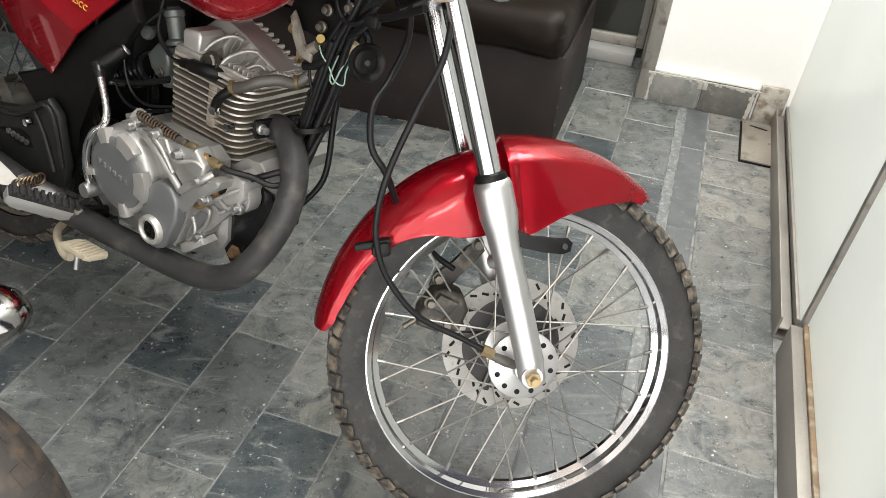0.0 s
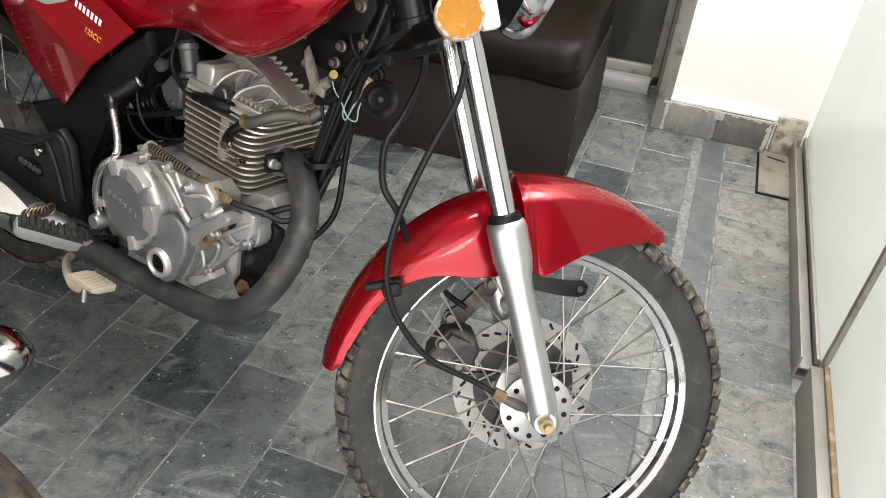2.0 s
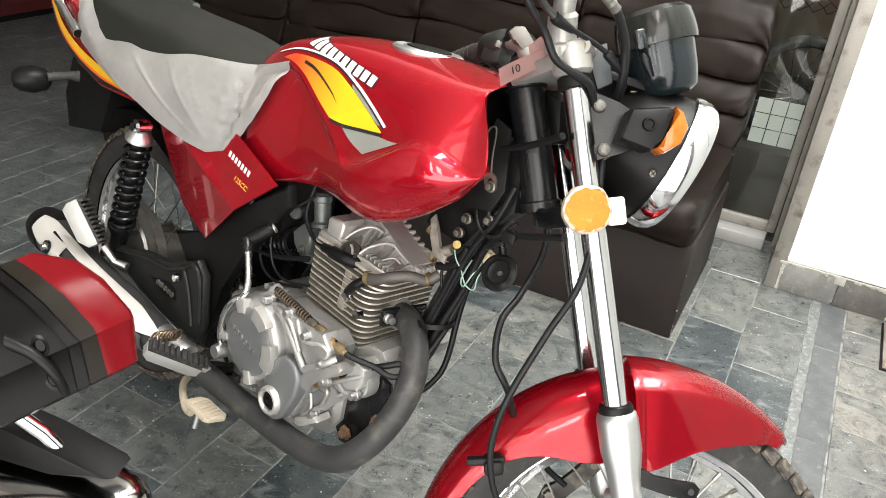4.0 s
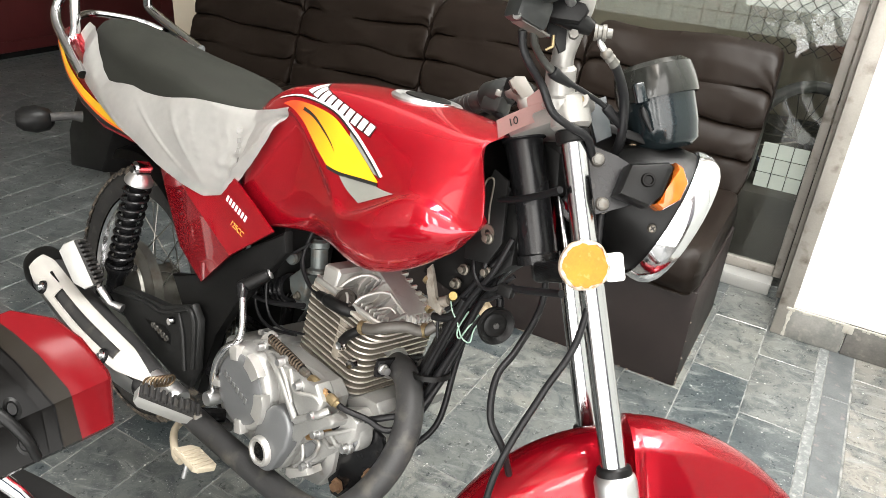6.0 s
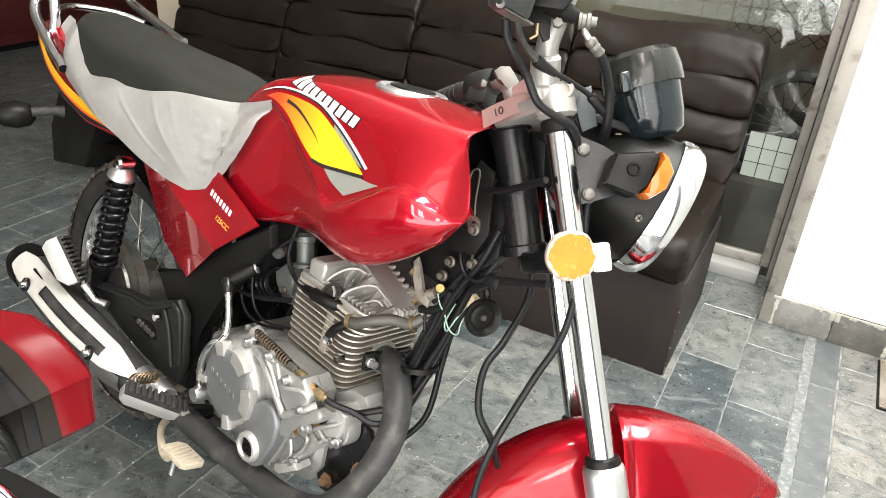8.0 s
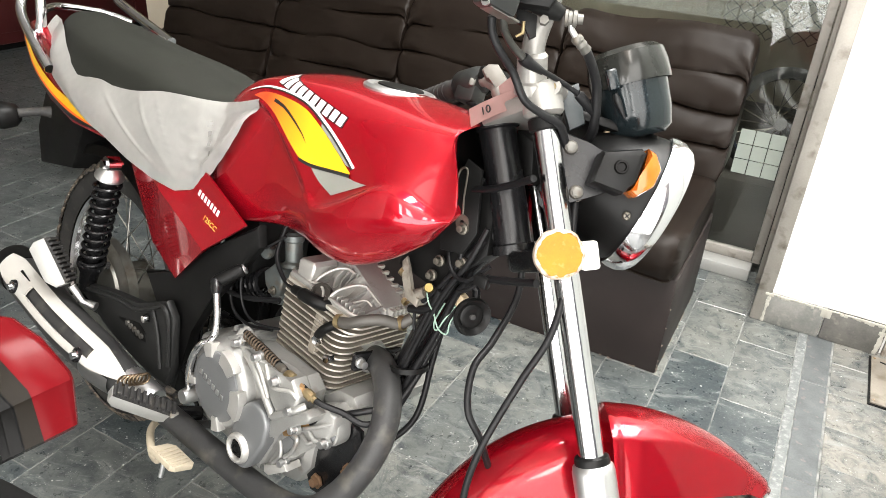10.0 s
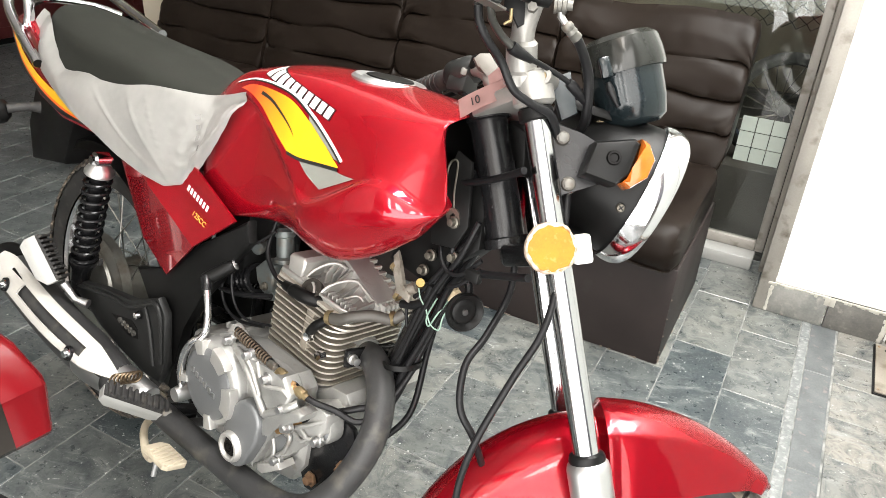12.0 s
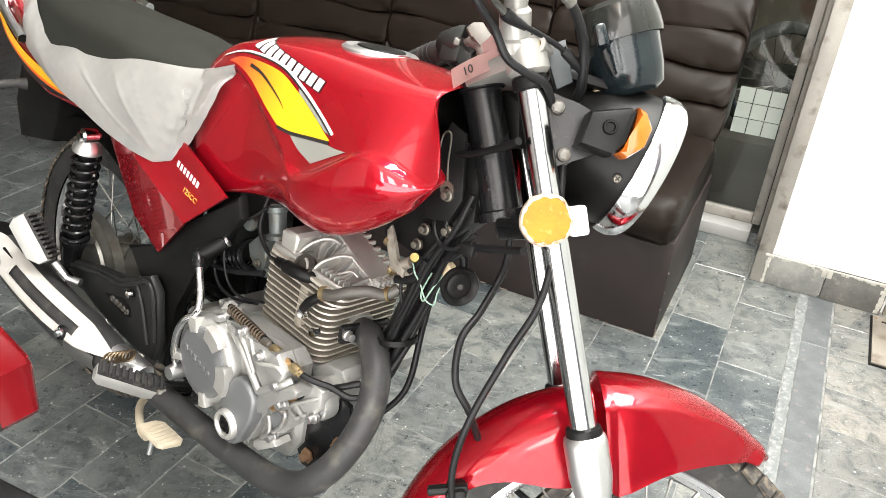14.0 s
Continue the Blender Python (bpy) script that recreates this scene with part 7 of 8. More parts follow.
for pts, r, mt in (([(-0.395, -0.040, 0.688), (-0.384, -0.042, 0.668), (-0.372, -0.040, 0.655), (-0.360, -0.038, 0.636), (-0.345, -0.036, 0.634), (-0.343, -0.036, 0.655), (-0.332, -0.034, 0.684)], 0.0011, MINT), ([(-0.350, -0.030, 0.86), (-0.362, -0.034, 0.80), (-0.352, -0.036, 0.745), (-0.372, -0.036, 0.70), (-0.40, -0.034, 0.66)], 0.0034, HOSE), ([(-0.32, -0.036, 0.80), (-0.335, -0.040, 0.745), (-0.362, -0.040, 0.69), (-0.385, -0.038, 0.62), (-0.405, -0.036, 0.55)], 0.0040, HOSE), ([(-0.30, -0.040, 0.755), (-0.322, -0.046, 0.728), (-0.345, -0.044, 0.722), (-0.365, -0.040, 0.735), (-0.38, -0.03, 0.76)], 0.0030, HOSE), ([(-0.295, -0.045, 0.745), (-0.318, -0.05, 0.716), (-0.338, -0.046, 0.704)], 0.0026, HOSE)):
    part("thin_wire", hose(pts, r, 6, 8), mt, bike)
for pts, r in (([(-0.206, -0.08, 0.776), (-0.262, -0.055, 0.752), (-0.31, -0.04, 0.732), (-0.345, -0.03, 0.70), (-0.37, -0.025, 0.62), (-0.40, -0.03, 0.52), (-0.41, -0.02, 0.45)], 0.006), ([(-0.33, -0.02, 0.78), (-0.372, -0.028, 0.70), (-0.40, -0.03, 0.60), (-0.425, -0.03, 0.50), (-0.42, -0.04, 0.43)], 0.007), ([(-0.36, 0.02, 0.79), (-0.39, 0.025, 0.68), (-0.40, 0.025, 0.56), (-0.39, 0.0, 0.46), (-0.42, -0.04, 0.40)], 0.006), ([(-0.395, -0.03, 0.69), (-0.412, -0.032, 0.65), (-0.405, -0.03, 0.61), (-0.395, -0.028, 0.63)], 0.003), ([(-0.811, -0.080, 0.519), (-0.764, -0.083, 0.525), (-0.714, -0.080, 0.536), (-0.650, -0.080, 0.562)], 0.0050), ([(-0.765, -0.080, 0.585), (-0.777, -0.082, 0.529), (-0.755, -0.085, 0.497), (-0.712, -0.085, 0.490), (-0.645, -0.090, 0.512)], 0.0032)):
    part("cable", hose(pts, r * 0.85), HOSE, bike)
part("head_cable", hose([(-0.402, -0.022, 0.826), (-0.388, -0.030, 0.833), (-0.329, -0.047, 0.852), (-0.287, -0.057, 0.872), (-0.250, -0.074, 0.892)], 0.0046), HOSE, bike, "black cable across the head tube")
part("cable_tie", L([(0.026, -0.004), (0.030, -0.004), (0.030, 0.004), (0.026, 0.004)], (-0.410, -0.018, 0.545), (-0.25, 0, 1), 20, True), BLACK, bike)
part("cable_grommet", B((-0.30, -0.05, 0.735), (0.022, 0.012, 0.016), 0.003), BLACK, bike)
# brake hose down to the caliper and speedometer cable
S_part("front_brake_hose", hose([(-0.29, 0.0, 0.80), (-0.271, 0.0, 0.723), (-0.285, -0.03, 0.657), (-0.300, -0.05, 0.616), (-0.291, -0.06, 0.566), (-0.262, -0.055, 0.532), (-0.22, 0.0, 0.47), (-0.16, 0.05, 0.42), (-0.12, 0.06, 0.40)], 0.0048, 8, 12), HOSE, bike, "black brake hose")
S_part("speedometer_cable", hose([(-0.26, -0.08, 0.90), (-0.235, -0.10, 0.78), (-0.230, -0.112, 0.698), (-0.247, -0.115, 0.631), (-0.265, -0.112, 0.547), (-0.267, -0.10, 0.485), (-0.256, -0.09, 0.439), (-0.229, -0.08, 0.395), (-0.178, -0.07, 0.352), (-0.105, -0.062, 0.329), (-0.049, -0.062, 0.311)], 0.0044, 8, 12), HOSE, bike, "black speedometer cable")
S_part("cable_guide", B((-0.250, -0.068, 0.437), (0.026, 0.045, 0.020), 0.006, Matrix.Rotation(radians(-22), 4, "Y")), BLACK, bike, "black rubber cable guide")
S_part("guide_clip", B((-0.262, -0.074, 0.440), (0.050, 0.016, 0.010), 0.003, Matrix.Rotation(radians(-22), 4, "Y")), BLACK, bike)
S_part("cable_nut", L([(0.0045, -0.010), (0.0085, -0.010), (0.0085, 0.008), (0.0045, 0.008)], (-0.066, -0.0625, 0.317), (0.9, 0.03, -0.25), 6, True), BRASS, front_wheel, "brass cable nut")
S_part("speedometer_drive", T([(-0.06, -0.062, 0.313), (-0.035, -0.060, 0.307), (-0.02, -0.058, 0.303)], [0.006, 0.008, 0.006], 14), DULL, front_wheel)
# ---- sofa ----
def pad(w, rows_prof, round_=0.04, nx=44, wr=0.004, seed=0, pleat=0.0, plain=None):
    """A cushion across w with a closed side profile of (v, z) points; its two ends are drawn in and rounded.
    plain: the profile without seams, towards which the seams fade unevenly in the middle of the cushion."""
    bm = bmesh.new()
    cv = sum(p[0] for p in rows_prof) / len(rows_prof)
    cz = sum(p[1] for p in rows_prof) / len(rows_prof)
    rows = []
    for i in range(nx + 1):
        t = i / nx
        e = min(t, 1 - t) * w
        k = 1.0 if e > round_ else math.sqrt(max(0.0, 1 - (1 - e / round_) ** 2))
        k = 0.84 + 0.16 * k if 0 < i < nx else 0.80
        u = (t - 0.5) * w
        row = []
        for q, (v, z) in enumerate(rows_prof):
            n = noise.noise((u * 9 + seed, v * 14, z * 14)) * wr
            pull = max(0.0, 1 - e / 0.11)
            n += (1 - abs(noise.noise((u * 13 + seed * 3, z * 26, v * 5))) * 2.5) * wr * pleat * (0.5 + 1.3 * pull)
            dz = noise.noise((u * 5 + seed, 2.0, z * 9)) * 0.022 * pleat
            if plain:
                fade = min(1.0, max(0.15, 0.62 + 1.1 * noise.noise((u * 4 + seed * 5, z * 7, 1.0)) + 0.6 * pull))
                v = plain[q][0] + (v - plain[q][0]) * fade
            row.append(V(u, cv + (v - cv) * k + n, cz + (z + dz - cz) * k + n * 0.5))
        rows.append(row)
    g = skin(bm, rows, closed_u=True)
    bm.faces.new(g[0][::-1])
    bm.faces.new(g[-1])
    return bm


sofa = thing("sofa", "dark brown leatherette four-seat sofa with pleated back cushions", "sofa", ROOM @ pose(-0.232, 1.99, 0))
W = 0.585
part("base", B((-2 * W, 0.27, 0.15), (4 * W, 0.50, 0.30), 0.006), LEATHERBASE, sofa, "black scuffed box base")
seat_prof = [(p.x, p.y) for p in spline([V(-0.03, 0.36, 0), V(-0.015, 0.31, 0), V(0.03, 0.302, 0), V(0.5, 0.302, 0), V(0.53, 0.36, 0), V(0.48, 0.425, 0), V(0.3, 0.43, 0), V(0.06, 0.428, 0), V(-0.01, 0.41, 0)], 5, True)]
back_prof, back_plain = [], []
for i in range(57):
    s_ = i / 56
    z = 0.40 + 0.41 * s_
    v = 0.47 + 0.16 * s_ - 0.024 * abs(math.sin(4 * math.pi * s_)) ** 0.34
    back_prof.append((v, z))
    back_plain.append((0.47 + 0.16 * s_ - 0.023 * min(1.0, 9 * s_, 9 * (1 - s_)), z))
for q_ in ((0.655, 0.822), (0.69, 0.815), (0.70, 0.78), (0.66, 0.60), (0.62, 0.42)):
    back_prof.append(q_)
    back_plain.append(q_)
for i in range(4):
    c = part("seat_cushion", pad(W - 0.008, seat_prof, 0.05, 44, 0.0035, i, 0.5), LEATHER, sofa)
    c.matrix_basis = pose(-W * (i + 0.5), 0, 0)
    c = part("back_cushion", pad(W - 0.010, back_prof, 0.04, 72, 0.0036, i + 7, 0.8, back_plain), LEATHER, sofa)
    c.matrix_basis = pose(-W * (i + 0.5), 0, 0)

# scuffed edges of the base, where the pale backing shows through
WORN = material("bare_backing_cloth", (0.20, 0.165, 0.135), 0.8, 0.0, 0.3, 60, 300, 0.2)
scuff = random.Random(31)
for k in range(46):
    way = (1, 2, 2, 1, 0, 2)[k % 6]
    if way == 0:        # front corner
        c, size_ = (0.0006, 0.0206, 0.004 + 0.285 * scuff.random() ** 1.8), (0.0030, 0.0030, scuff.uniform(0.002, 0.008))
    elif way == 1:      # foot of the end
        c, size_ = (0.0004, 0.03 + 0.45 * scuff.random(), 0.003), (0.002, scuff.uniform(0.004, 0.022), scuff.uniform(0.002, 0.005))
    else:               # foot of the front
        c, size_ = (-0.01 - 1.1 * scuff.random(), 0.0198, 0.003), (scuff.uniform(0.004, 0.025), 0.002, scuff.uniform(0.002, 0.006))
    part("scuff", B(c, size_, 0.0007), WORN, sofa)

# ---- tail of a second motorcycle ----
OTHER = Matrix.Translation((-0.628, 0.600, 0.285))
other = thing("parked_motorcycle", "tail end of another parked motorcycle with red lamp", "motorcycle", OTHER @ Matrix.Rotation(radians(-12), 4, "X"))
ow = holder("rear_wheel", other)
prof = [(0.232 + 0.058 * (math.cos(math.pi * (i / 16 - 0.5)) ** 0.55 if 0 < i < 16 else 0), math.sin(math.pi * (i / 16 - 0.5)) * 0.042) for i in range(17)]
part("tyre", L(prof, (0, 0, 0), (0, 1, 0), 72), DUSTYRUBBER, ow, "dusty brown tyre")
bm = bmesh.new()
for i in range(44):
    for yy, off in ((-0.017, 0), (0.017, 0.5), (0.0, 0.25)):
        a = 2 * math.pi * (i + off) / 44
        box(bm, None, (0.026, 0.012, 0.004), 0.0, Matrix.Rotation(-a, 4, "Y") @ Matrix.Translation((0, yy, 0.2855 if yy else 0.289)) @ Matrix.Rotation(-0.32 * (1 if yy > 0 else -1 if yy < 0 else 0), 4, "X"))
part("tread", bm, DUSTYRUBBER, ow, smooth=0)["kind"] = "stuff"
part("rim", L([(0.233, -0.026), (0.236, -0.022), (0.214, -0.006), (0.214, 0.006), (0.236, 0.022), (0.233, 0.026), (0.205, 0.012), (0.205, -0.012)], (0, 0, 0), (0, 1, 0), 64, True), GREYRIM, ow, "grey rim")
part("hub", L([(0, -0.06), (0.05, -0.055), (0.06, -0.04), (0.06, 0.04), (0, 0.05)], (0, 0, 0), (0, 1, 0), 32), CAST, ow)
for i in range(10):
    a = 2 * math.pi * i / 10
    part("spoke", T([(0.05 * math.cos(a), 0, 0.05 * math.sin(a)), (0.21 * math.cos(a), 0, 0.21 * math.sin(a))], 0.004, 8), STEEL, ow)


def loft(stations, seg=28, power=3.0):
    """Closed rounded sections along x: (x, y, z, half width, half height)."""
    bm = bmesh.new()
    rows = []
    for x, y, z, w, h in stations:
        row = []
        for k in range(seg):
            a = 2 * math.pi * k / seg
            c, s_ = math.cos(a), math.sin(a)
            row.append(V(x, y + w * math.copysign(abs(c) ** (2 / power), c), z + h * math.copysign(abs(s_) ** (2 / power), s_)))
        rows.append(row)
    g = skin(bm, rows, closed_u=True)
    bm.faces.new(g[0][::-1])
    bm.faces.new(g[-1])
    return bm


TAIL = (OTHER @ Matrix.Rotation(radians(-12), 4, "X")).inverted()
LX, LZ = Vector((0.60, 0.788, 0.139)).normalized(), Vector((-0.536, 0.267, 0.801)).normalized()
LENS = Matrix((LX, LZ.cross(LX), LZ)).transposed().to_4x4()
LENS.translation = (-0.385, 0.692, 0.801)
lampset = holder("tail_lamp", other, TAIL @ LENS @ Matrix.Diagonal((0.50, 0.76, 0.82, 1)))
# (height, left edge of housing rim, band, lens, right edge of lens, depth of the near face)
LAMP = [(0.084, -0.080, -0.064, -0.034, -0.004, -0.022), (0.060, -0.064, -0.048, -0.015, 0.049, -0.038), (0.030, -0.046, -0.030, 0.004, 0.072, -0.050), (-0.012, -0.029, -0.013, 0.021, 0.087, -0.058), (-0.020, -0.026, -0.009, 0.021, 0.086, -0.0575), (-0.024, -0.026, -0.009, 0.020, 0.085, -0.054), (-0.064, -0.040, -0.022, 0.010, 0.065, -0.034), (-0.067, -0.041, -0.023, 0.008, 0.060, -0.020)]


def lamp_slice(a, b, proud=0.0, ends=0.0, gap=0.0):
    """The piece of the lamp between two of its edge columns, with a rounded outer corner."""
    bm = bmesh.new()
    rows = []
    for r in LAMP:
        z, yn = r[0], r[5] - proud
        x0, x1 = (r[a] if a else -0.20) + gap, r[b]
        c = ends * (x1 - x0)
        rows.append([V(x0, yn, z), V(x1 - c, yn, z), V(x1 - c * 0.35, yn + c * 0.30, z), V(x1, yn + c * 0.9, z), V(x1, 0.05, z), V(x0, 0.05, z)])
    g = skin(bm, rows, closed_u=True)
    bm.faces.new(g[0][::-1])
    bm.faces.new(g[-1])
    return bm


part("red_lens", lamp_slice(3, 4, 0.0, 0.22), REDLENS, lampset, "glossy red lens", smooth=30)
part("band_gap", lamp_slice(2, 3, -0.006), HOSE, lampset, smooth=30)
part("smoky_band", lamp_slice(2, 3, 0.0005, 0.0, 0.003), SMOKE, lampset, "smoky brown lens band", smooth=30)
part("housing_rim", lamp_slice(1, 2, 0.003), GLOSSBLACK, lampset, "raised black rim", smooth=30)
part("housing", lamp_slice(0, 1, -0.004), GLOSSBLACK, lampset, "black lamp housing", smooth=30)
for x, y, z in ((-0.066, -0.036, -0.044), (-0.060, -0.050, -0.008)):
    part("housing_stud", L([(0, -0.012), (0.006, -0.012), (0.008, -0.006), (0.012, -0.004), (0.012, 0.01)], (x, y, z), (0, 1, 0), 14), BLACK, lampset)
part("housing_arm", hose([(-0.10, -0.055, 0.010), (-0.075, -0.062, -0.012), (-0.060, -0.058, -0.040), (-0.058, -0.040, -0.060)], 0.008, 6, 10), BLACK, lampset)
# chrome coloured dark in place of the dark surroundings it would mirror
DARKCHROME = material("chrome_toned_dark", (0.20, 0.195, 0.19), 0.08, 1.0, 0.1, 8, 200)
guard = holder("rear_mudguard", other, TAIL)
part("blade", loft([(-0.70, 0.70, 0.50, 0.058, 0.080), (-0.60, 0.705, 0.506, 0.058, 0.074), (-0.50, 0.71, 0.512, 0.056, 0.062), (-0.44, 0.715, 0.520, 0.050, 0.047), (-0.40, 0.718, 0.527, 0.038, 0.029), (-0.383, 0.718, 0.530, 0.023, 0.015), (-0.377, 0.718, 0.531, 0.008, 0.005)], 32, 2.3), DARKCHROME, guard, "chrome mudguard tip")
part("flap", PR([(-0.60, 0.675), (-0.46, 0.630), (-0.385, 0.603), (-0.46, 0.592), (-0.60, 0.596)], 0.69, 0.73, 0.006), BLACK, guard, "black plastic fin")
part("stay", T([(-0.55, 0.69, 0.72), (-0.462, 0.70, 0.64), (-0.44, 0.705, 0.60)], 0.008, 10), CHROME, guard)

for dy in (-0.035, 0.035):
    part("tail_tube", hose([(-0.470, 0.672 + dy, 0.775), (-0.545, 0.640 + dy, 0.60), (-0.600, 0.612 + dy, 0.42), (-0.630, 0.600 + dy, 0.295)], 0.010, 6, 10), BLACKPAINT, guard, "black frame tube")

# ---- glass doors behind the sofa ----
GLASS = bpy.data.materials.new("tinted_glass")
GLASS.use_nodes = True
gp_ = GLASS.node_tree.nodes["Principled BSDF"]
gp_.inputs["Base Color"].default_value = (0.55, 0.58, 0.55, 1)
gp_.inputs["Roughness"].default_value, gp_.inputs["IOR"].default_value = 0.02, 1.5
gp_.inputs["Transmission Weight"].default_value = 1.0
FROST = material("frosted_film", (0.40, 0.445, 0.40), 0.5, 0.0, 0.06, 10, 200)
FROST.node_tree.nodes["Principled BSDF"].inputs["Alpha"].default_value = 0.66
door = thing("glass_door", "tinted glass door with frosted squares in a metal frame", "door", ROOM, kind="structure")
for u0, u1 in ((-1.42, -0.068), (-2.75, -1.43)):
    pane = part("pane", B(((u0 + u1) / 2, 2.79, 1.12), (u1 - u0 - 0.05, 0.006, 2.10), 0.0), GLASS, door)
    pane.visible_shadow = False
    for a, b in ((u0, u0 + 0.028), (u1 - 0.028, u1)):
        part("stile", B(((a + b) / 2, 2.79, 1.12), (b - a, 0.03, 2.15), 0.002), ALU, door)
    part("bottom_rail", B(((u0 + u1) / 2, 2.79, 0.062), (u1 - u0 - 0.058, 0.03, 0.034), 0.002), ALU, door)
FAINT = FROST.copy()
FAINT.name = "faint_frosted_film"
FAINT.node_tree.nodes["Principled BSDF"].inputs["Alpha"].default_value = 0.10
sq = finish(B((0, 0, 0), (0.0445, 0.002, 0.0485), 0.0), "frosted_square", FROST, 0)
sq_faint = finish(B((0, 0, 0), (0.0445, 0.002, 0.0485), 0.0), "frosted_square", FAINT, 0)
for rows_, z0, u0, n_ in ((3, 0.350, -0.100, 3), (8, 0.830, -0.100, 17)):
    for i in range(rows_):
        for k in range(n_):
            ob = new("frosted_square", sq if z0 < 0.5 else sq_faint)
            ob.parent = door
            ob.matrix_basis = Matrix.Translation((u0 - 0.0475 * k - 0.022, 2.7845, z0 + 0.0515 * i + 0.024))

# ---- what is placed behind the glass, in the dim office ----
grille = thing("wire_grille", "diamond wire grille before a white board", "grille", ROOM)
# white board added to supply the bright ground behind the wires
part("backing", B((-0.20, 3.30, 1.25), (0.55, 0.02, 0.80), 0.002), WALLPAINT, grille, "white board")
# diamond mesh of crimped wires
for i in range(26):
    for sg in (-1, 1):
        pts = [V(-0.62 + 0.049 * i + sg * 0.0245 * k + 0.003 * math.sin(k * math.pi), 3.285 + 0.002 * sg, 0.70 + 0.0213 * k) for k in range(38)]
        pts = [p + V(0.0035 * (1 if k % 2 else -1), 0, 0) for k, p in enumerate(pts) if -0.46 < p.x < 0.06]
        if len(pts) > 3:
            part("wire", T(pts, 0.0016, 5), MATTBLACK, grille)
# wheel built behind the pane in place of a motorcycle's reflection in it
sw = thing("reflected_wheel", "dark spoked wheel set behind the glass as a reflection", "wheel", ROOM @ pose(-0.15, 3.06, 0.47, 0, 0, 25))
part("tyre", L([(0.165 + 0.03 * (math.cos(math.pi * (i / 10 - 0.5)) ** 0.6 if 0 < i < 10 else 0), math.sin(math.pi * (i / 10 - 0.5)) * 0.03) for i in range(11)], (0, 0, 0), (0, 1, 0), 48), RUBBER, sw)
part("rim", L([(0.168, -0.02), (0.155, -0.01), (0.155, 0.01), (0.168, 0.02)], (0, 0, 0), (0, 1, 0), 48, True), CHROME, sw)
for i in range(20):
    a = 2 * math.pi * i / 20
    part("spoke", T([(0.02 * math.cos(a + 0.9), 0.015 * (-1) ** i, 0.02 * math.sin(a + 0.9)), (0.16 * math.cos(a), 0, 0.16 * math.sin(a))], 0.0018, 5), DULL_PIN, sw)
part("hub", T([(0, -0.03, 0), (0, 0.03, 0)], 0.022, 16), CAST, sw)
shelf = part("low_cabinet", B((-0.45, 3.25, 0.135), (1.3, 0.62, 0.27), 0.008), DIMBROWN, m=ROOM)
tagged(shelf, "dark grey low cabinet behind the glass", "cabinet")

# ---- far side of the showroom ----
MAROON = material("dark_maroon_laminate", (0.060, 0.010, 0.010), 0.32, 0.0, 0.2, 5, 120, 0.03)
ctr = thing("counter", "dark maroon laminate counter standing on the floor", "counter", ROOM @ pose(-4.63, 2.35, 0))
part("body", B((-0.4, 0.95, 0.50), (0.8, 2.9, 0.92), 0.006), MAROON, ctr)
part("plinth", B((-0.4, 0.95, 0.02), (0.74, 2.84, 0.04), 0.0), BLACK, ctr)
part("top", B((-0.4, 0.95, 0.98), (0.86, 2.96, 0.035), 0.006), MAROON, ctr)
for k in range(4):
    part("panel", B((0.004, -0.14 + 0.72 * k, 0.5), (0.012, 0.66, 0.78), 0.004), MAROON, ctr)
mat_ob = part("door_mat", B((-3.05, 3.05, 0.006), (0.55, 0.38, 0.012), 0.004), DIMBROWN, m=ROOM)
tagged(mat_ob, "worn dark mat lying on the floor", "mat")

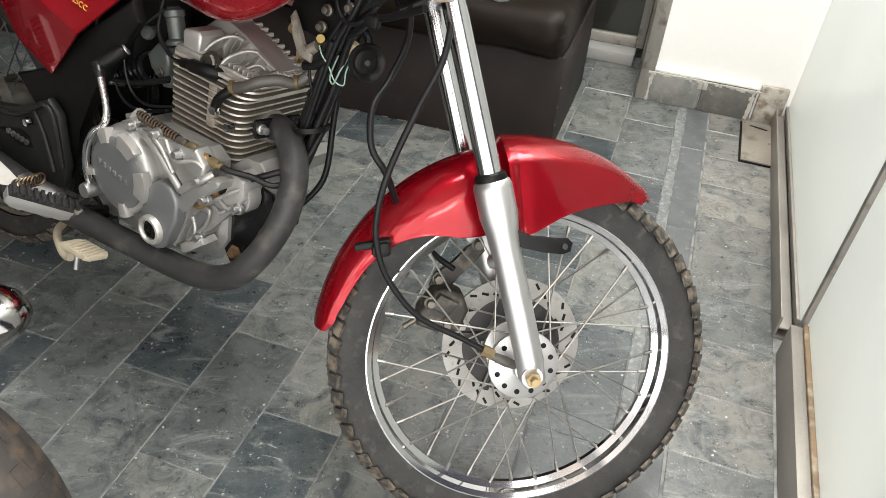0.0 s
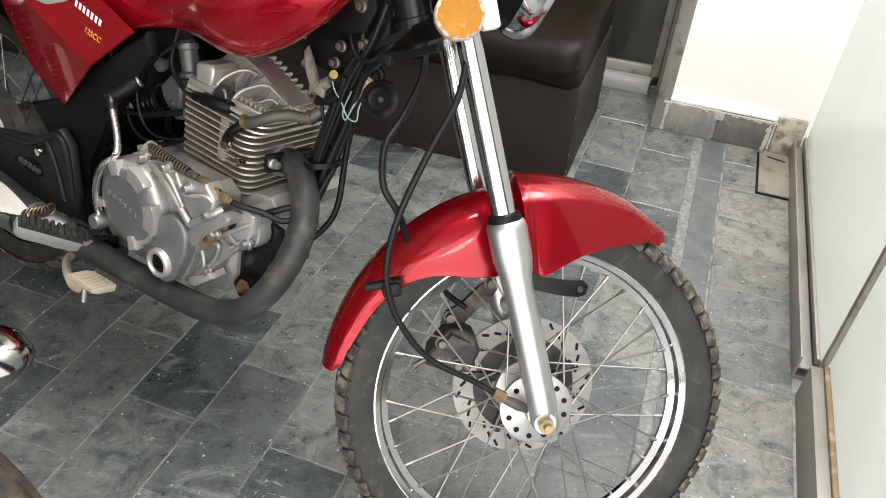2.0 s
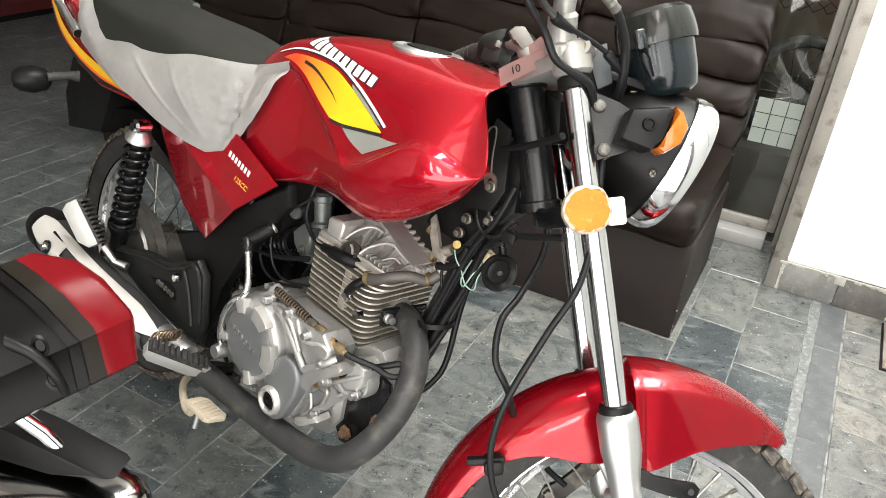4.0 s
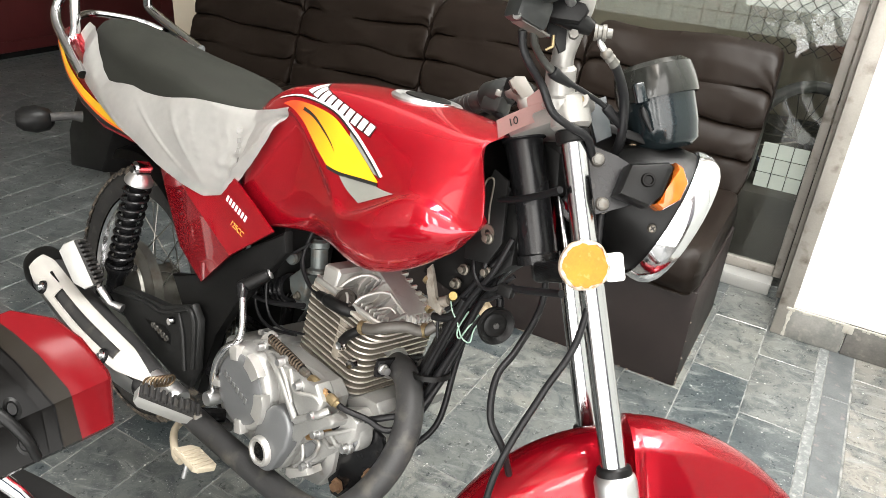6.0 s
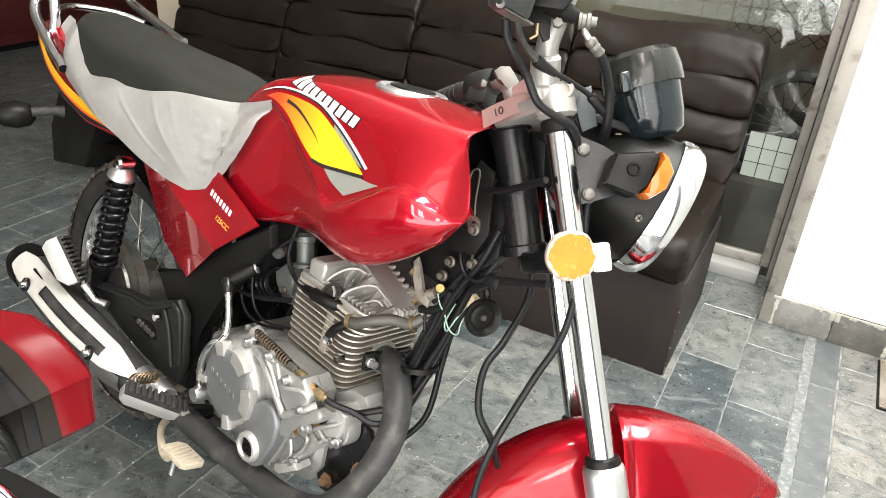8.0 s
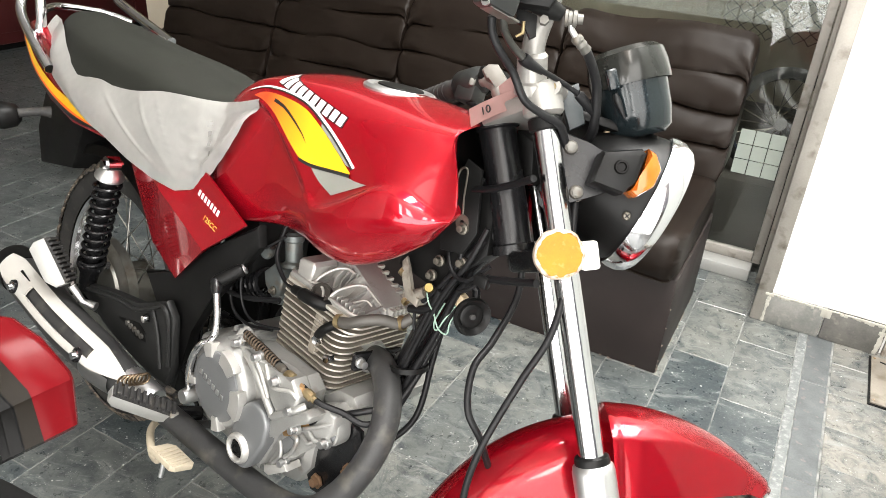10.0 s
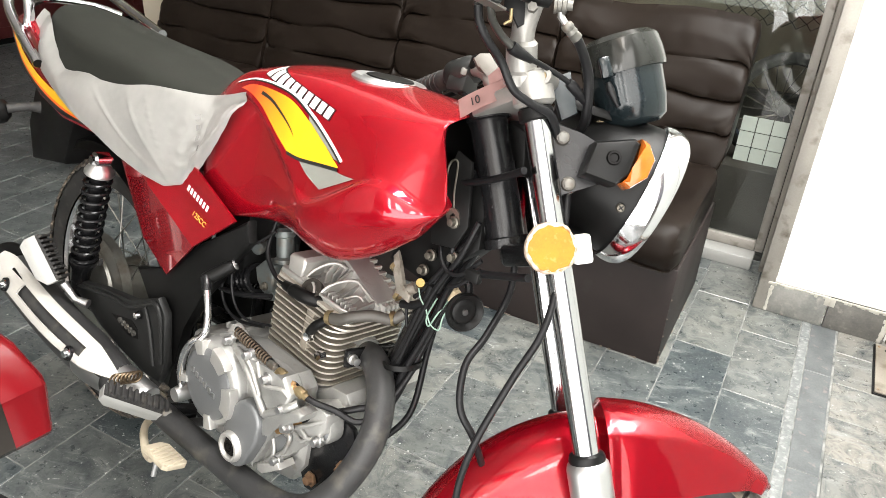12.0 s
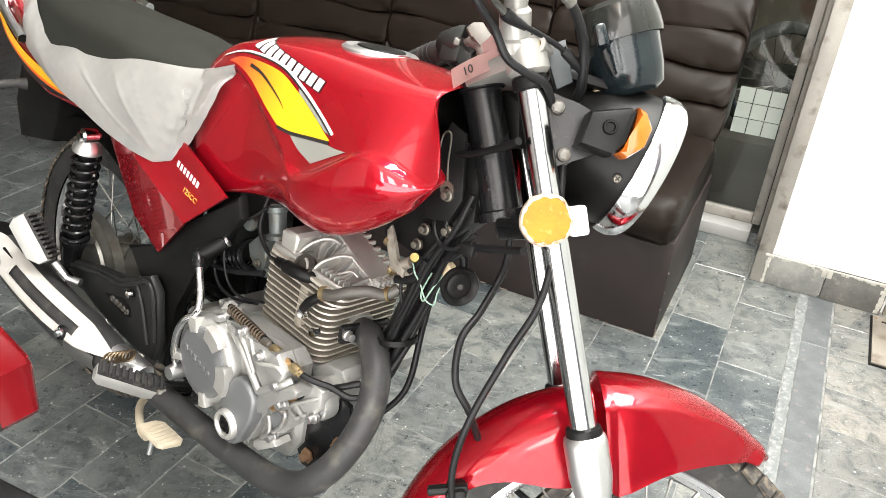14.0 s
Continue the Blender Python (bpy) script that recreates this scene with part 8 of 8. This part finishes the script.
# ---- floor tiles, each a piece ----
def tile_material(name="slate_tile", lo=(0.023, 0.034, 0.040), hi=(0.145, 0.150, 0.135)):
    m = bpy.data.materials.new(name)
    m.use_nodes = True
    nt = m.node_tree
    N, K = nt.nodes, nt.links
    p = N["Principled BSDF"]
    geo, info = N.new("ShaderNodeNewGeometry"), N.new("ShaderNodeObjectInfo")
    off = N.new("ShaderNodeVectorMath")
    off.operation = "MULTIPLY_ADD"
    off.inputs[1].default_value = (37.0, 61.0, 23.0)
    K.new(info.outputs["Random"], off.inputs[0])
    K.new(geo.outputs["Position"], off.inputs[2])

    def tex(scale, detail, dist=0.0, rough=0.5):
        t = N.new("ShaderNodeTexNoise")
        t.inputs["Scale"].default_value, t.inputs["Detail"].default_value, t.inputs["Distortion"].default_value, t.inputs["Roughness"].default_value = scale, detail, dist, rough
        K.new(off.outputs[0], t.inputs["Vector"])
        return t.outputs["Fac"]

    def rng(v, a, b, lo=0.0, hi=1.0):
        r = N.new("ShaderNodeMapRange")
        for k, x in (("From Min", a), ("From Max", b), ("To Min", lo), ("To Max", hi)):
            r.inputs[k].default_value = x
        K.new(v, r.inputs["Value"])
        return r.outputs[0]

    def mix(f, a, b):
        x = N.new("ShaderNodeMix")
        x.data_type = "RGBA"
        for k, v in (("Factor", f), ("A", a), ("B", b)):
            if isinstance(v, tuple):
                x.inputs[k].default_value = (*v, 1)
            else:
                K.new(v, x.inputs[k])
        return x.outputs["Result"]
    # streaks run aslant over each slab
    tilt = N.new("ShaderNodeMapping")
    tilt.inputs["Rotation"].default_value = (0, 0, radians(38))
    tilt.inputs["Scale"].default_value = (0.30, 1.0, 1.0)
    K.new(off.outputs[0], tilt.inputs["Vector"])

    def slant(scale, detail, dist, rough):
        t = tex(scale, detail, dist, rough)
        K.new(tilt.outputs[0], t.node.inputs["Vector"])
        return t
    tone = mix(rng(info.outputs["Random"], 0.12, 0.95), lo, hi)
    cloud = mix(rng(tex(7, 10, 0.6, 0.62), 0.40, 0.68, 0.0, 0.70), tone, (0.120, 0.132, 0.128))
    dark = mix(rng(tex(17, 12, 0.9, 0.74), 0.45, 0.63, 0.0, 0.90), cloud, (0.022, 0.031, 0.036))
    grain = mix(rng(tex(170, 6, 0.4, 0.75), 0.50, 0.72, 0.0, 0.40), dark, (0.175, 0.18, 0.172))
    streak = mix(rng(slant(24, 12, 0.8, 0.80), 0.53, 0.68, 0.0, 0.85), grain, (0.25, 0.262, 0.25))
    chip = mix(rng(tex(62, 10, 0.5, 0.80), 0.615, 0.665, 0.0, 0.8), streak, (0.37, 0.375, 0.36))
    speck = N.new("ShaderNodeTexVoronoi")
    speck.inputs["Scale"].default_value = 150
    K.new(off.outputs[0], speck.inputs["Vector"])
    patch = N.new("ShaderNodeMath")
    patch.operation = "MULTIPLY"
    K.new(rng(speck.outputs["Distance"], 0.24, 0.10), patch.inputs[0])
    K.new(rng(tex(24, 5), 0.50, 0.66, 0.0, 0.9), patch.inputs[1])
    worn = mix(patch.outputs[0], chip, (0.42, 0.425, 0.40))
    # larger sharp chips and a few long scratches
    big = N.new("ShaderNodeTexVoronoi")
    big.inputs["Scale"].default_value = 46
    K.new(off.outputs[0], big.inputs["Vector"])
    gate = N.new("ShaderNodeMath")
    gate.operation = "MULTIPLY"
    K.new(rng(big.outputs["Distance"], 0.15, 0.09), gate.inputs[0])
    K.new(rng(tex(75, 6, 1.0, 0.7), 0.50, 0.56), gate.inputs[1])
    flake = mix(gate.outputs[0], worn, (0.46, 0.465, 0.44))
    dist = N.new("ShaderNodeMath")
    dist.operation = "SUBTRACT"
    dist.inputs[1].default_value = 0.5
    K.new(slant(9, 3, 0.3, 0.5), dist.inputs[0])
    size = N.new("ShaderNodeMath")
    size.operation = "ABSOLUTE"
    K.new(dist.outputs[0], size.inputs[0])
    line = N.new("ShaderNodeMath")
    line.operation = "MULTIPLY"
    K.new(rng(size.outputs[0], 0.0045, 0.0015, 0.0, 0.75), line.inputs[0])
    K.new(rng(tex(11, 6, 0.0, 0.7), 0.58, 0.63), line.inputs[1])
    K.new(mix(line.outputs[0], flake, (0.40, 0.405, 0.39)), p.inputs["Base Color"])
    p.inputs["Specular IOR Level"].default_value = 0.75
    K.new(rng(tex(40, 8, 0.0, 0.7), 0.3, 0.7, 0.22, 0.46), p.inputs["Roughness"])
    b = N.new("ShaderNodeBump")
    b.inputs["Strength"].default_value, b.inputs["Distance"].default_value = 0.25, 0.002
    K.new(tex(60, 6), b.inputs["Height"])
    K.new(b.outputs[0], p.inputs["Normal"])
    return m


SLATE = tile_material(lo=(0.026, 0.038, 0.044), hi=(0.175, 0.178, 0.160))
PALESLATE = tile_material("pale_slate_tile", (0.078, 0.084, 0.082), (0.235, 0.218, 0.190))
PALE = material("pale_marble_strip", (0.12, 0.135, 0.138), 0.4, 0.0, 0.2, 30, 200, 0.05, col2=(0.21, 0.22, 0.215), dirt=(0.32, 0.32, 0.31), dirt_at=0.6)
DARKSLATE = material("dark_blue_slate_strip", (0.085, 0.095, 0.098), 0.32, 0.0, 0.25, 18, 200, 0.08, col2=(0.14, 0.15, 0.152), dirt=(0.26, 0.205, 0.2), dirt_at=0.68)


def tile_mesh(name, du, dv, mat_):
    bm = bmesh.new()
    c, h = 0.0016, 0.006
    lo = [bm.verts.new((x, y, -h)) for x, y in ((0, 0), (du, 0), (du, dv), (0, dv))]
    mi = [bm.verts.new((x, y, -c)) for x, y in ((0, 0), (du, 0), (du, dv), (0, dv))]
    to = [bm.verts.new((x, y, 0)) for x, y in ((c, c), (du - c, c), (du - c, dv - c), (c, dv - c))]
    for a, b in ((lo, mi), (mi, to)):
        for i in range(4):
            bm.faces.new((a[i], a[(i + 1) % 4], b[(i + 1) % 4], b[i]))
    bm.faces.new(to)
    return finish(bm, name, mat_, 0)


PW, PL, J = 0.157, 0.315, 0.0016
plank = tile_mesh("tile", PW - J, PL - J, SLATE)
cross = tile_mesh("tile", 0.19 - J, PW - J, PALESLATE)
strip = tile_mesh("tile", 0.070 - J, 0.42 - J, DARKSLATE)
pale = tile_mesh("tile", 0.026 - J, 0.30 - J, PALE)
rnd = random.Random(4)
far = bmesh.new()


def lay(me, u, v, near):
    z = rnd.uniform(-0.0006, 0.0004)
    if near:
        ob = new("tile", me)
        ob.parent = floor
        ob.matrix_basis = Matrix.Translation((u, v, z))
    else:
        n0 = len(far.verts)
        far.from_mesh(me)
        far.verts.ensure_lookup_table()
        for q in far.verts[n0:]:
            q.co += Vector((u, v, z))


for i in range(-46, 1):
    u = 0.100 + (i - 1) * PW
    shift = 0.749 + (PL / 2 if i % 2 else 0.0)
    for k in range(-10, 15):
        v = shift + k * PL
        if v > 4.8 or v < -1.05:
            continue
        lay(plank, u, v, -1.7 < u and 0.3 < v < 2.9)
for k in range(-8, 8):
    lay(pale, 0.100, 0.28 + k * 0.30, True) if -1 < 0.28 + k * 0.30 < 2.4 else None
for k in range(-6, 6):
    lay(strip, 0.126, 0.12 + k * 0.42, True) if -1 < 0.12 + k * 0.42 < 2.3 else None
for k in range(-13, 9):
    lay(cross, 0.199, 1.101 + k * PW, -3 < k)
tail = part("tile_field", far, SLATE, floor, "grey slate tiles further off", smooth=0)
tail["kind"] = "stuff"
